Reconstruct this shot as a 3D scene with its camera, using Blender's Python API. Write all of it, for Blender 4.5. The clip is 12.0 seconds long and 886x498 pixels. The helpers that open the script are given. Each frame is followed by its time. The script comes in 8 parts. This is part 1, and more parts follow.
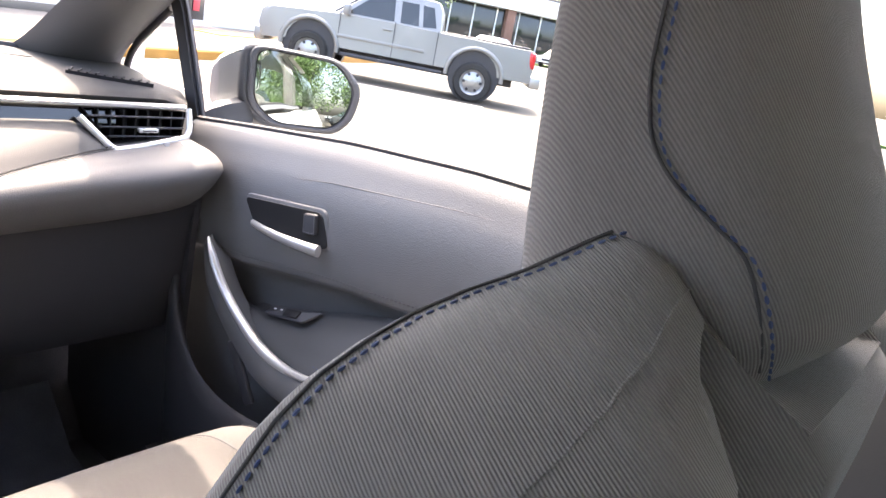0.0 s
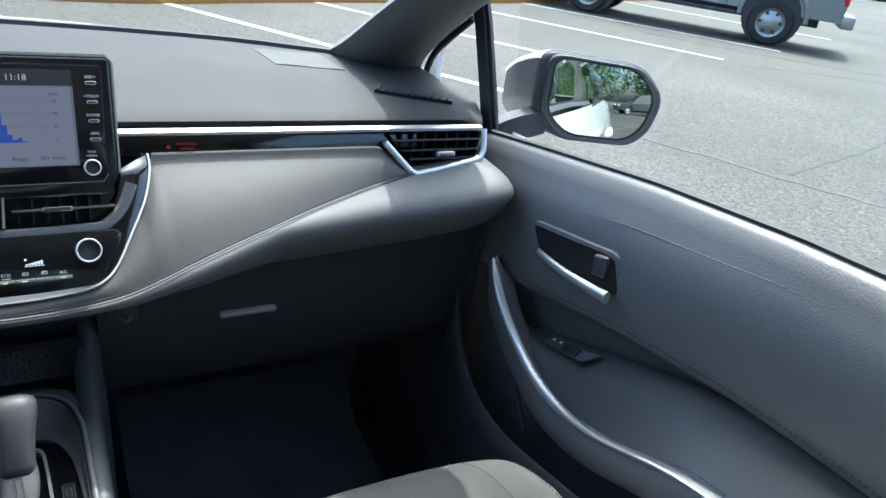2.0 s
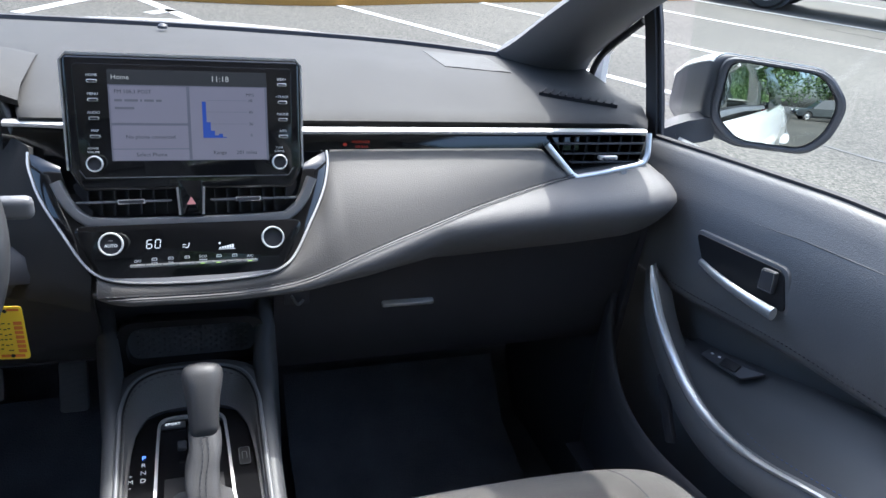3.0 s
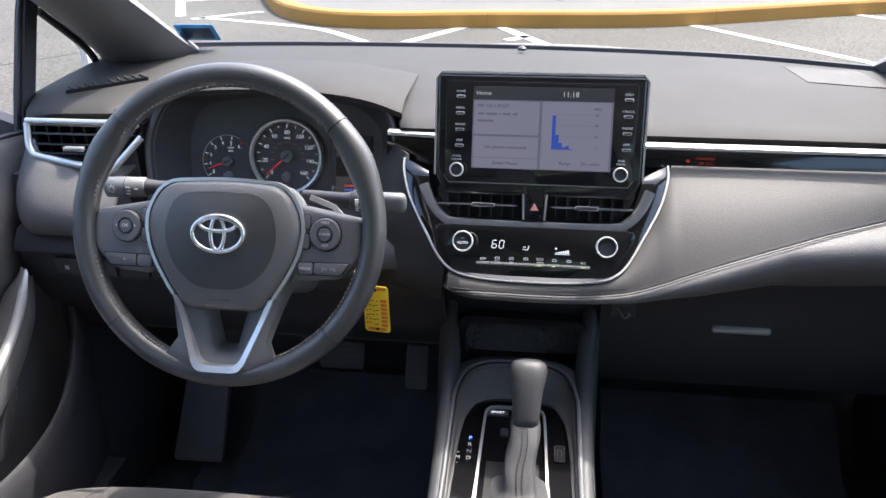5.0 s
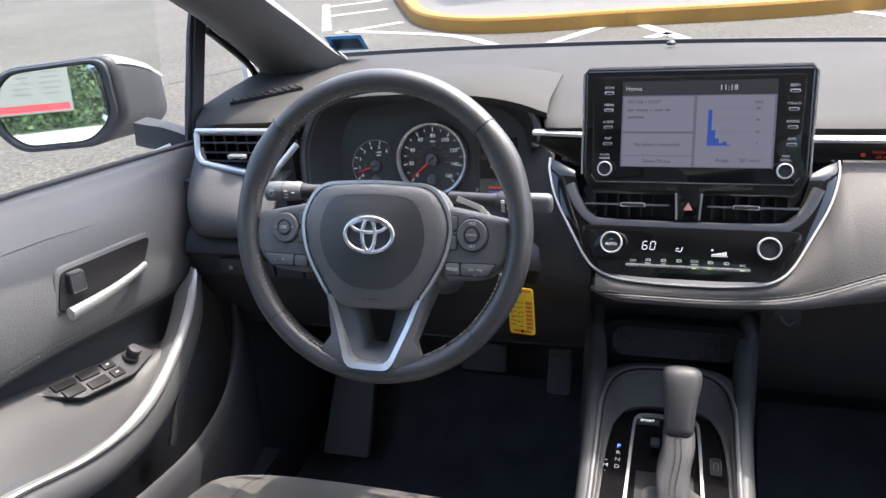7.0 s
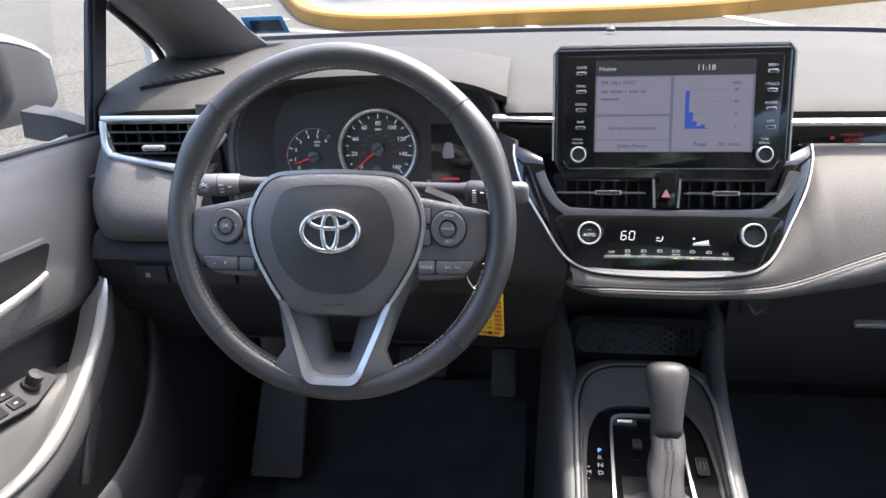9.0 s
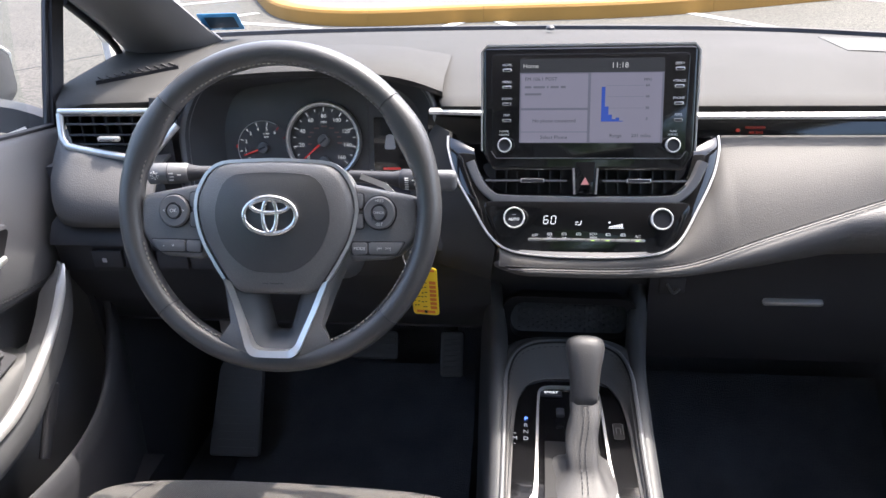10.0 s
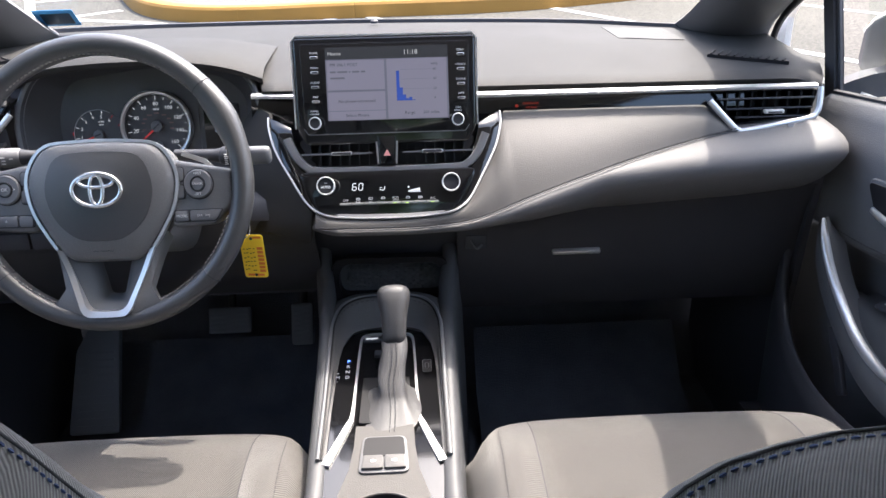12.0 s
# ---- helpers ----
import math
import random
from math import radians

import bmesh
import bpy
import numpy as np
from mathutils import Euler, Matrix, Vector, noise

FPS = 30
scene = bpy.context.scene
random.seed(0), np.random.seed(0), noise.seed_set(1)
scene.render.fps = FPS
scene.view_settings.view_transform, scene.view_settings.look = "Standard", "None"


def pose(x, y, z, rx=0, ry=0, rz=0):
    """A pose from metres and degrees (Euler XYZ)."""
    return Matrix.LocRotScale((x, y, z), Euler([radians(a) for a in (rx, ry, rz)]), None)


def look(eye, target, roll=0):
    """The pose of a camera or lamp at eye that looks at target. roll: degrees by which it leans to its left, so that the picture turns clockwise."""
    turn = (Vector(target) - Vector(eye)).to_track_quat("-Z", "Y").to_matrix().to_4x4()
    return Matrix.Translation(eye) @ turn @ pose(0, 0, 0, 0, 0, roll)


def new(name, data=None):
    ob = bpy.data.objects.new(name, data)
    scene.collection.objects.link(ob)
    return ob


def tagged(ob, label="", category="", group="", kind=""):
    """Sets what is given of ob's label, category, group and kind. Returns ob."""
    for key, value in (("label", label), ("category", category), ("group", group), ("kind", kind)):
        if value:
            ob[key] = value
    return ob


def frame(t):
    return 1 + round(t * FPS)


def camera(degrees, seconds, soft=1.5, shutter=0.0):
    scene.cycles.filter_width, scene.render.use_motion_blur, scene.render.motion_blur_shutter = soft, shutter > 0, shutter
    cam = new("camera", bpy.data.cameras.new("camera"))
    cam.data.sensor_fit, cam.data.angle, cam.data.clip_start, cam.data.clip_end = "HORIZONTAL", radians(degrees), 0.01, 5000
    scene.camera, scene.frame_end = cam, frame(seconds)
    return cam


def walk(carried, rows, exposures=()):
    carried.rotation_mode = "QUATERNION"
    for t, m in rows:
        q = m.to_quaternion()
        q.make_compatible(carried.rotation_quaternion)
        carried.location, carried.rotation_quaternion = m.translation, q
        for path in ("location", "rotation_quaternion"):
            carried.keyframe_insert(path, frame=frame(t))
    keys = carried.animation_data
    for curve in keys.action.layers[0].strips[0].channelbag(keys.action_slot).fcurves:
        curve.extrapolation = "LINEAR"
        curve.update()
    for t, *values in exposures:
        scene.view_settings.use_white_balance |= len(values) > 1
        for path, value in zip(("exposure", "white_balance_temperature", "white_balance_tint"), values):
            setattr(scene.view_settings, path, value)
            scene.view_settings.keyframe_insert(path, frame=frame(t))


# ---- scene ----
cam = camera(62.2, 12.0)
PATH = [
    (0, (-0.004, -0.914, 1.097), (1.549, 0.218, 0.542), 11.0),
    (0.5, (0.005, -0.851, 1.144), (1.414, 0.427, 0.526), 10.4),
    (1, (0.012, -0.816, 1.179), (1.305, 0.541, 0.48), 10.1),
    (1.5, (0.024, -0.805, 1.193), (1.186, 0.63, 0.424), 9.5),
    (2, (0.015, -0.805, 1.199), (1.027, 0.711, 0.377), 8.8),
    (2.5, (0.007, -0.812, 1.204), (0.847, 0.79, 0.351), 7.8),
    (3, (-0.001, -0.815, 1.207), (0.643, 0.865, 0.333), 6.5),
    (3.5, (-0.005, -0.815, 1.211), (0.433, 0.924, 0.326), 5.2),
    (3.7, (-0.009, -0.823, 1.215), (0.34, 0.934, 0.324), 4.6),
    (5.3, (-0.01, -0.839, 1.202), (-0.346, 0.938, 0.348), -1.6),
    (5.5, (-0.009, -0.839, 1.201), (-0.416, 0.925, 0.352), -2.4),
    (6, (-0.008, -0.839, 1.199), (-0.542, 0.895, 0.357), -3.9),
    (6.5, (-0.009, -0.84, 1.197), (-0.599, 0.878, 0.361), -4.8),
    (7, (-0.023, -0.838, 1.199), (-0.602, 0.884, 0.362), -5.2),
    (9, (-0.128, -0.784, 1.164), (-0.409, 1.003, 0.31), -2.8),
    (9.5, (-0.116, -0.797, 1.166), (-0.359, 0.991, 0.304), -2.3),
    (10, (-0.073, -0.841, 1.177), (-0.288, 0.948, 0.309), -2.1),
    (10.5, (-0.021, -0.892, 1.188), (-0.211, 0.897, 0.313), -2.0),
    (11, (0.019, -0.932, 1.192), (-0.121, 0.858, 0.31), -1.8),
    (11.5, (0.037, -0.963, 1.193), (-0.029, 0.829, 0.308), -1.6),
    (12, (0.035, -0.978, 1.192), (0.108, 0.815, 0.308), -1.1),
]
walk(cam, [(t, look(eye, target, roll)) for t, eye, target, roll in PATH], [(0, 3.69, 7030, 18), (0.3, 3.19, 6730, 17), (0.7, 2.51, 6030, 8), (1.0, 2.28, 5480, 1), (2.0, 2.20, 5420, 0), (3.5, 2.31, 5730, 10), (5.5, 2.36, 6080, 11), (6.5, 2.38, 6130, 11), (9.0, 2.60, 6180, 12), (12.0, 2.63, 6180, 12)])



# ---------------------------------------------------------------- light
SUN_DIR = Vector((0.30, 0.40, 0.866)).normalized()
world = bpy.data.worlds.new("world")
scene.world = world
world.use_nodes = True
wn = world.node_tree.nodes
sky = wn.new("ShaderNodeTexSky")
sky.sky_type = "NISHITA"
sky.sun_disc = False
sky.sun_elevation = math.asin(SUN_DIR.z)
sky.sun_rotation = math.atan2(SUN_DIR.x, SUN_DIR.y)
sky.air_density, sky.dust_density, sky.ozone_density = 1.0, 6.0, 1.0
wn["Background"].inputs["Strength"].default_value = 0.15
world.node_tree.links.new(sky.outputs["Color"], wn["Background"].inputs["Color"])
sun_data = bpy.data.lights.new("sun", "SUN")
sun_data.energy, sun_data.angle, sun_data.color = 1.50, radians(0.55), (1.0, 0.90, 0.76)
sun = new("sun", sun_data)
sun.matrix_world = look(SUN_DIR * 50, (0, 0, 0))


# ---------------------------------------------------------------- materials
def node_mat(name):
    m = bpy.data.materials.new(name)
    m.use_nodes = True
    nt = m.node_tree
    return m, nt, nt.nodes["Principled BSDF"]


def surface(name, base, rough, metal=0.0, grain=900.0, bump=0.12, var=0.15, patch=6.0, spec=0.5, coat=0.0, depth=0.0006, kind="noise", rough_var=0.08, second=None):
    """A procedural surface: colour patches at one scale, fine grain relief at another."""
    m, nt, b = node_mat(name)
    N, L = nt.nodes.new, nt.links.new
    co = N("ShaderNodeTexCoord")
    big = N("ShaderNodeTexNoise")
    big.inputs["Scale"].default_value = patch
    big.inputs["Detail"].default_value = 5
    L(co.outputs["Object"], big.inputs["Vector"])
    ramp = N("ShaderNodeMix")
    ramp.data_type = "RGBA"
    other = second or tuple(max(0.0, c * (1 - var * 1.6)) for c in base)
    ramp.inputs[6].default_value = (*[min(1, c * (1 + var)) for c in base], 1)
    ramp.inputs[7].default_value = (*other, 1)
    L(big.outputs["Fac"], ramp.inputs[0])
    if kind == "voronoi":
        fine = N("ShaderNodeTexVoronoi")
        out = "Distance"
    else:
        fine = N("ShaderNodeTexNoise")
        fine.inputs["Detail"].default_value = 3
        out = "Fac"
    fine.inputs["Scale"].default_value = grain
    L(co.outputs["Object"], fine.inputs["Vector"])
    tone = N("ShaderNodeMix")
    tone.data_type, tone.blend_type = "RGBA", "OVERLAY"
    tone.inputs[0].default_value = var * 0.8
    L(ramp.outputs[2], tone.inputs[6])
    L(fine.outputs[out], tone.inputs[7])
    L(tone.outputs[2], b.inputs["Base Color"])
    rv = N("ShaderNodeMapRange")
    rv.inputs["To Min"].default_value, rv.inputs["To Max"].default_value = max(0.01, rough - rough_var), min(1, rough + rough_var)
    L(big.outputs["Fac"], rv.inputs["Value"])
    L(rv.outputs["Result"], b.inputs["Roughness"])
    b.inputs["Metallic"].default_value = metal
    b.inputs["Specular IOR Level"].default_value = spec
    b.inputs["Coat Weight"].default_value = coat
    if bump:
        bp = N("ShaderNodeBump")
        bp.inputs["Strength"].default_value, bp.inputs["Distance"].default_value = bump, depth
        L(fine.outputs[out], bp.inputs["Height"])
        L(bp.outputs["Normal"], b.inputs["Normal"])
    return m


def fabric_mat(name, dark, light, direction, pitch):
    """Twill cloth: slanted ribs of two yarns, with soft wear."""
    m, nt, b = node_mat(name)
    N, L = nt.nodes.new, nt.links.new
    co = N("ShaderNodeTexCoord")
    turn = N("ShaderNodeMapping")
    turn.inputs["Rotation"].default_value = direction
    L(co.outputs["Object"], turn.inputs["Vector"])
    wave = N("ShaderNodeTexWave")
    wave.inputs["Scale"].default_value = 1.0 / pitch / 3.18
    wave.inputs["Distortion"].default_value = 0.12
    wave.inputs["Detail"].default_value = 1.5
    wave.inputs["Detail Scale"].default_value = 3.0
    L(turn.outputs["Vector"], wave.inputs["Vector"])
    knit = N("ShaderNodeTexNoise")
    knit.inputs["Scale"].default_value = 520
    L(co.outputs["Object"], knit.inputs["Vector"])
    big = N("ShaderNodeTexNoise")
    big.inputs["Scale"].default_value = 7
    L(co.outputs["Object"], big.inputs["Vector"])
    fac = N("ShaderNodeMath")
    fac.operation = "MULTIPLY_ADD"
    L(knit.outputs["Fac"], fac.inputs[0])
    fac.inputs[1].default_value = 0.5
    L(wave.outputs["Fac"], fac.inputs[2])
    fac2 = N("ShaderNodeMath")
    fac2.operation = "MULTIPLY_ADD"
    L(big.outputs["Fac"], fac2.inputs[0])
    fac2.inputs[1].default_value = 0.4
    L(fac.outputs[0], fac2.inputs[2])
    mr = N("ShaderNodeMapRange")
    mr.inputs["From Min"].default_value, mr.inputs["From Max"].default_value = 0.3, 1.5
    L(fac2.outputs[0], mr.inputs["Value"])
    mix = N("ShaderNodeMix")
    mix.data_type = "RGBA"
    mix.inputs[6].default_value, mix.inputs[7].default_value = (*dark, 1), (*light, 1)
    L(mr.outputs["Result"], mix.inputs[0])
    L(mix.outputs[2], b.inputs["Base Color"])
    b.inputs["Roughness"].default_value = 0.92
    b.inputs["Specular IOR Level"].default_value = 0.15
    b.inputs["Sheen Weight"].default_value = 0.25
    b.inputs["Sheen Roughness"].default_value = 0.5
    bp = N("ShaderNodeBump")
    bp.inputs["Strength"].default_value, bp.inputs["Distance"].default_value = 0.5, 0.0009
    L(fac.outputs[0], bp.inputs["Height"])
    L(bp.outputs["Normal"], b.inputs["Normal"])
    return m


def asphalt_mat():
    m, nt, b = node_mat("asphalt")
    N, L = nt.nodes.new, nt.links.new
    co = N("ShaderNodeTexCoord")
    stone = N("ShaderNodeTexVoronoi")
    stone.inputs["Scale"].default_value = 75
    grit = N("ShaderNodeTexNoise")
    grit.inputs["Scale"].default_value, grit.inputs["Detail"].default_value = 38, 8
    patch = N("ShaderNodeTexNoise")
    patch.inputs["Scale"].default_value, patch.inputs["Detail"].default_value = 0.35, 6
    for n in (stone, grit, patch):
        L(co.outputs["Object"], n.inputs["Vector"])
    tone = N("ShaderNodeValToRGB")
    e = tone.color_ramp.elements
    e[0].position, e[0].color = 0.25, (0.036, 0.0336, 0.0284, 1)
    e[1].position, e[1].color = 0.75, (0.072, 0.0672, 0.0560, 1)
    L(patch.outputs["Fac"], tone.inputs["Fac"])
    bw = N("ShaderNodeRGBToBW")
    L(stone.outputs["Color"], bw.inputs[0])
    spread = N("ShaderNodeMapRange")
    spread.inputs["To Min"].default_value, spread.inputs["To Max"].default_value = 0.25, 1.85
    L(bw.outputs[0], spread.inputs["Value"])
    sat = N("ShaderNodeVectorMath")
    sat.operation = "SCALE"
    L(tone.outputs["Color"], sat.inputs[0])
    L(spread.outputs["Result"], sat.inputs["Scale"])
    gm = N("ShaderNodeMix")
    gm.data_type, gm.blend_type = "RGBA", "OVERLAY"
    gm.inputs[0].default_value = 0.8
    L(sat.outputs["Vector"], gm.inputs[6])
    L(grit.outputs["Fac"], gm.inputs[7])
    L(gm.outputs[2], b.inputs["Base Color"])
    b.inputs["Roughness"].default_value = 0.88
    bp = N("ShaderNodeBump")
    bp.inputs["Strength"].default_value, bp.inputs["Distance"].default_value = 0.5, 0.004
    L(stone.outputs["Distance"], bp.inputs["Height"])
    L(bp.outputs["Normal"], b.inputs["Normal"])
    return m


def glass_mat(name, tint, gloss=0.9):
    m = bpy.data.materials.new(name)
    m.use_nodes = True
    nt = m.node_tree
    nt.nodes.remove(nt.nodes["Principled BSDF"])
    N, L = nt.nodes.new, nt.links.new
    clear, shine, mix, fr = N("ShaderNodeBsdfTransparent"), N("ShaderNodeBsdfGlossy"), N("ShaderNodeMixShader"), N("ShaderNodeLayerWeight")
    clear.inputs["Color"].default_value = (*tint, 1)
    shine.inputs["Roughness"].default_value = 0.02
    fr.inputs["Blend"].default_value = 0.5
    steep = N("ShaderNodeMath")
    steep.operation = "POWER"
    steep.inputs[1].default_value = 5.0
    L(fr.outputs["Facing"], steep.inputs[0])
    base = N("ShaderNodeMath")
    base.operation = "MULTIPLY_ADD"
    base.inputs[1].default_value, base.inputs[2].default_value = 0.96, 0.03
    L(steep.outputs[0], base.inputs[0])
    k = N("ShaderNodeMath")
    k.operation = "MULTIPLY"
    k.inputs[1].default_value = gloss
    L(base.outputs[0], k.inputs[0])
    L(k.outputs[0], mix.inputs[0])
    L(clear.outputs[0], mix.inputs[1])
    L(shine.outputs[0], mix.inputs[2])
    L(mix.outputs[0], nt.nodes["Material Output"].inputs["Surface"])
    return m


def emit_mat(name, color, strength):
    m, nt, b = node_mat(name)
    b.inputs["Base Color"].default_value = (*[c * 0.2 for c in color], 1)
    b.inputs["Emission Color"].default_value = (*color, 1)
    b.inputs["Emission Strength"].default_value = strength
    b.inputs["Roughness"].default_value = 0.25
    return m


def leaf_mat(name, a, b2):
    m, nt, b = node_mat(name)
    N, L = nt.nodes.new, nt.links.new
    geo = N("ShaderNodeNewGeometry")
    mix = N("ShaderNodeMix")
    mix.data_type = "RGBA"
    mix.inputs[6].default_value, mix.inputs[7].default_value = (*a, 1), (*b2, 1)
    L(geo.outputs["Random Per Island"], mix.inputs[0])
    L(mix.outputs[2], b.inputs["Base Color"])
    b.inputs["Roughness"].default_value = 0.6
    b.inputs["Subsurface Weight"].default_value = 0.0
    return m


DASH = surface("dash_soft_plastic", (0.039, 0.0382, 0.0376), 0.70, grain=800, bump=0.40, var=0.06, spec=0.24, kind="voronoi", depth=0.0006)
PADMAT = surface("stitched_pad_vinyl", (0.086, 0.082, 0.079), 0.62, grain=850, bump=0.40, var=0.06, spec=0.35, kind="voronoi", depth=0.0006)
LOWPAD = surface("lower_pad_vinyl", (0.116, 0.113, 0.113), 0.58, grain=650, bump=0.40, var=0.06, spec=0.38, kind="voronoi", depth=0.0007)
DOORMAT = surface("door_vinyl", (0.126, 0.129, 0.137), 0.38, grain=700, bump=0.4, var=0.07, spec=0.5, kind="voronoi", depth=0.0007)
ARMMAT = surface("armrest_vinyl", (0.062, 0.063, 0.066), 0.46, grain=1000, bump=0.2, var=0.06, spec=0.5, kind="voronoi", depth=0.0004)
BLACK = surface("black_hard_plastic", (0.046, 0.047, 0.054), 0.52, grain=1300, bump=0.15, var=0.12, spec=0.4)
CHAR = surface("charcoal_plastic", (0.148, 0.151, 0.159), 0.46, grain=1300, bump=0.15, var=0.1, spec=0.45)
RAILM = surface("console_side_plastic", (0.078, 0.080, 0.085), 0.50, grain=1200, bump=0.15, var=0.1, spec=0.4)
GLOSSB = surface("gloss_black", (0.008, 0.008, 0.009), 0.09, grain=30, bump=0.0, var=0.1, spec=0.5, coat=0.5, rough_var=0.04)
SILVER = surface("satin_silver", (0.70, 0.70, 0.70), 0.34, metal=0.75, grain=400, bump=0.03, var=0.05, rough_var=0.05)
SATIN = surface("bright_satin_ring", (0.88, 0.88, 0.88), 0.40, metal=0.35, grain=60, bump=0.0, var=0.03, rough_var=0.04)
EDGE = surface("dull_silver_edge", (0.46, 0.46, 0.46), 0.40, metal=0.8, grain=400, bump=0.03, var=0.05, rough_var=0.05)
BRIGHT = surface("bright_chrome", (0.85, 0.85, 0.86), 0.16, metal=0.85, grain=60, bump=0.0, var=0.04, rough_var=0.04)
LEATHER = surface("wheel_leather", (0.060, 0.061, 0.065), 0.36, grain=900, bump=0.18, var=0.12, spec=0.75, kind="voronoi", depth=0.0006)
GAITERM = surface("gear_leather", (0.074, 0.073, 0.075), 0.48, grain=1000, bump=0.3, var=0.15, spec=0.45, kind="voronoi", depth=0.0005)
LEATHER2 = surface("worn_leather_grey", (0.150, 0.151, 0.156), 0.40, grain=800, bump=0.3, var=0.15, spec=0.7, kind="voronoi", depth=0.0009)
RUBBER = surface("black_rubber", (0.045, 0.045, 0.050), 0.65, grain=500, bump=0.1, var=0.1, spec=0.3)
CARPET = surface("black_carpet", (0.125, 0.132, 0.152), 0.98, grain=500, bump=0.9, var=0.3, spec=0.05, depth=0.003, patch=14)
PILLAR = surface("pillar_trim", (0.142, 0.142, 0.147), 0.75, grain=900, bump=0.2, var=0.05, spec=0.25)
HEADL = surface("headliner_cloth", (0.60, 0.59, 0.57), 0.95, grain=700, bump=0.3, var=0.05, spec=0.1)
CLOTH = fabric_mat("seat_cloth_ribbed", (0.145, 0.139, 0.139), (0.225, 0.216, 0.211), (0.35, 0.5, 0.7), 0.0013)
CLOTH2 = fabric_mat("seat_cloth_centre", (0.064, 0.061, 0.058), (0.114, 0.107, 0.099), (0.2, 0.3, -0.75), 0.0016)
# The ribbed cloth again, its colour darkened to offset sun on the cushion bolsters.
CLOTH3 = fabric_mat("ribbed_cloth_sun_dimmed", (0.072, 0.069, 0.066), (0.126, 0.119, 0.112), (0.35, 0.5, 0.7), 0.0014)
SEATDK = surface("seat_side_cloth", (0.080, 0.080, 0.085), 0.9, grain=800, bump=0.5, var=0.12, spec=0.15)
BLUE = surface("blue_thread", (0.055, 0.085, 0.19), 0.8, grain=900, bump=0.3, var=0.2)
PALETH = surface("pale_thread", (0.26, 0.24, 0.225), 0.8, grain=900, bump=0.3, var=0.2)
GREYTH = surface("grey_thread", (0.070, 0.070, 0.074), 0.8, grain=900, bump=0.3, var=0.2)
BODYW = surface("white_car_paint", (0.80, 0.80, 0.80), 0.16, grain=40, bump=0.0, var=0.02, coat=0.6, rough_var=0.03)
MIRRORM = surface("mirror_glass", (0.54, 0.575, 0.565), 0.012, metal=1.0, grain=30, bump=0.0, var=0.02, rough_var=0.008)
GLASS = glass_mat("window_glass", (0.975, 0.985, 0.98), 0.10)
DOORGLASS = glass_mat("door_window_glass", (0.95, 0.97, 0.96), 0.35)
REARGLASS = glass_mat("rear_window_glass", (0.65, 0.69, 0.66), 1.0)
# Puts the shade of hollows into the colour; also serves a few plain black parts.
DEEPB = surface("black_plastic_recess_shade", (0.014, 0.014, 0.016), 0.55, grain=900, bump=0.1, var=0.1, spec=0.3)
GLOVE = surface("glove_box_plastic", (0.032, 0.032, 0.036), 0.55, grain=1200, bump=0.15, var=0.1, spec=0.35)
DARKGL = surface("dark_window", (0.02, 0.024, 0.026), 0.06, grain=20, bump=0.0, var=0.1, coat=0.4, rough_var=0.02)
ASPH = asphalt_mat()
PAINTW = surface("worn_white_line", (0.42, 0.42, 0.40), 0.85, grain=60, bump=0.4, var=0.12, patch=3.0, depth=0.003)
YELLOW = surface("yellow_kerb_paint", (0.33, 0.165, 0.025), 0.75, grain=60, bump=0.4, var=0.12, patch=2.5, depth=0.003)
CONC = surface("pale_concrete", (0.112, 0.108, 0.100), 0.88, grain=80, bump=0.35, var=0.10, patch=1.2, depth=0.003)
STUCCO = surface("white_stucco_wall", (0.74, 0.74, 0.73), 0.9, grain=55, bump=0.3, var=0.05, patch=0.8, depth=0.004)
GREYW = surface("grey_panel_wall", (0.30, 0.30, 0.31), 0.7, grain=40, bump=0.2, var=0.06, patch=1.0, depth=0.003)
TRUCKP = surface("silver_truck_paint", (0.25, 0.25, 0.245), 0.30, metal=0.25, grain=300, bump=0.0, var=0.04, coat=0.5, rough_var=0.04)
REDL = surface("red_lamp_plastic", (0.55, 0.015, 0.02), 0.2, grain=60, bump=0.0, var=0.1, coat=0.4)
STEELW = surface("steel_wheel", (0.42, 0.42, 0.42), 0.35, metal=0.8, grain=60, bump=0.05, var=0.15)
TYRE = surface("tyre_rubber", (0.022, 0.022, 0.022), 0.8, grain=60, bump=0.3, var=0.15)
GRASS = surface("short_grass", (0.085, 0.145, 0.038), 0.9, grain=25, bump=0.9, var=0.3, patch=2.0, depth=0.02)
BRICKM = surface("brown_brick", (0.19, 0.10, 0.075), 0.85, grain=30, bump=0.4, var=0.2, patch=2.0, depth=0.004)
BARK = surface("tree_bark", (0.10, 0.075, 0.055), 0.95, grain=25, bump=0.8, var=0.25, patch=3.0, depth=0.02)
LEAF = leaf_mat("leaves", (0.030, 0.072, 0.016), (0.085, 0.150, 0.035))
DKGREEN = surface("dark_green_metal", (0.025, 0.028, 0.027), 0.5, grain=60, bump=0.05, var=0.15)
DARKCAR = surface("dark_car_paint", (0.035, 0.042, 0.048), 0.2, metal=0.3, grain=60, bump=0.0, var=0.08, coat=0.5)
CRACKM = surface("tar_crack", (0.035, 0.035, 0.036), 0.8, grain=60, bump=0.3, var=0.2)
SEAMM = surface("asphalt_joint", (0.060, 0.060, 0.060), 0.85, grain=60, bump=0.3, var=0.2)
YTAG = surface("yellow_plastic_tag", (0.95, 0.66, 0.02), 0.45, grain=60, bump=0.05, var=0.04)
ORANGE = surface("orange_print", (0.75, 0.20, 0.02), 0.5, grain=60, bump=0.0, var=0.05)
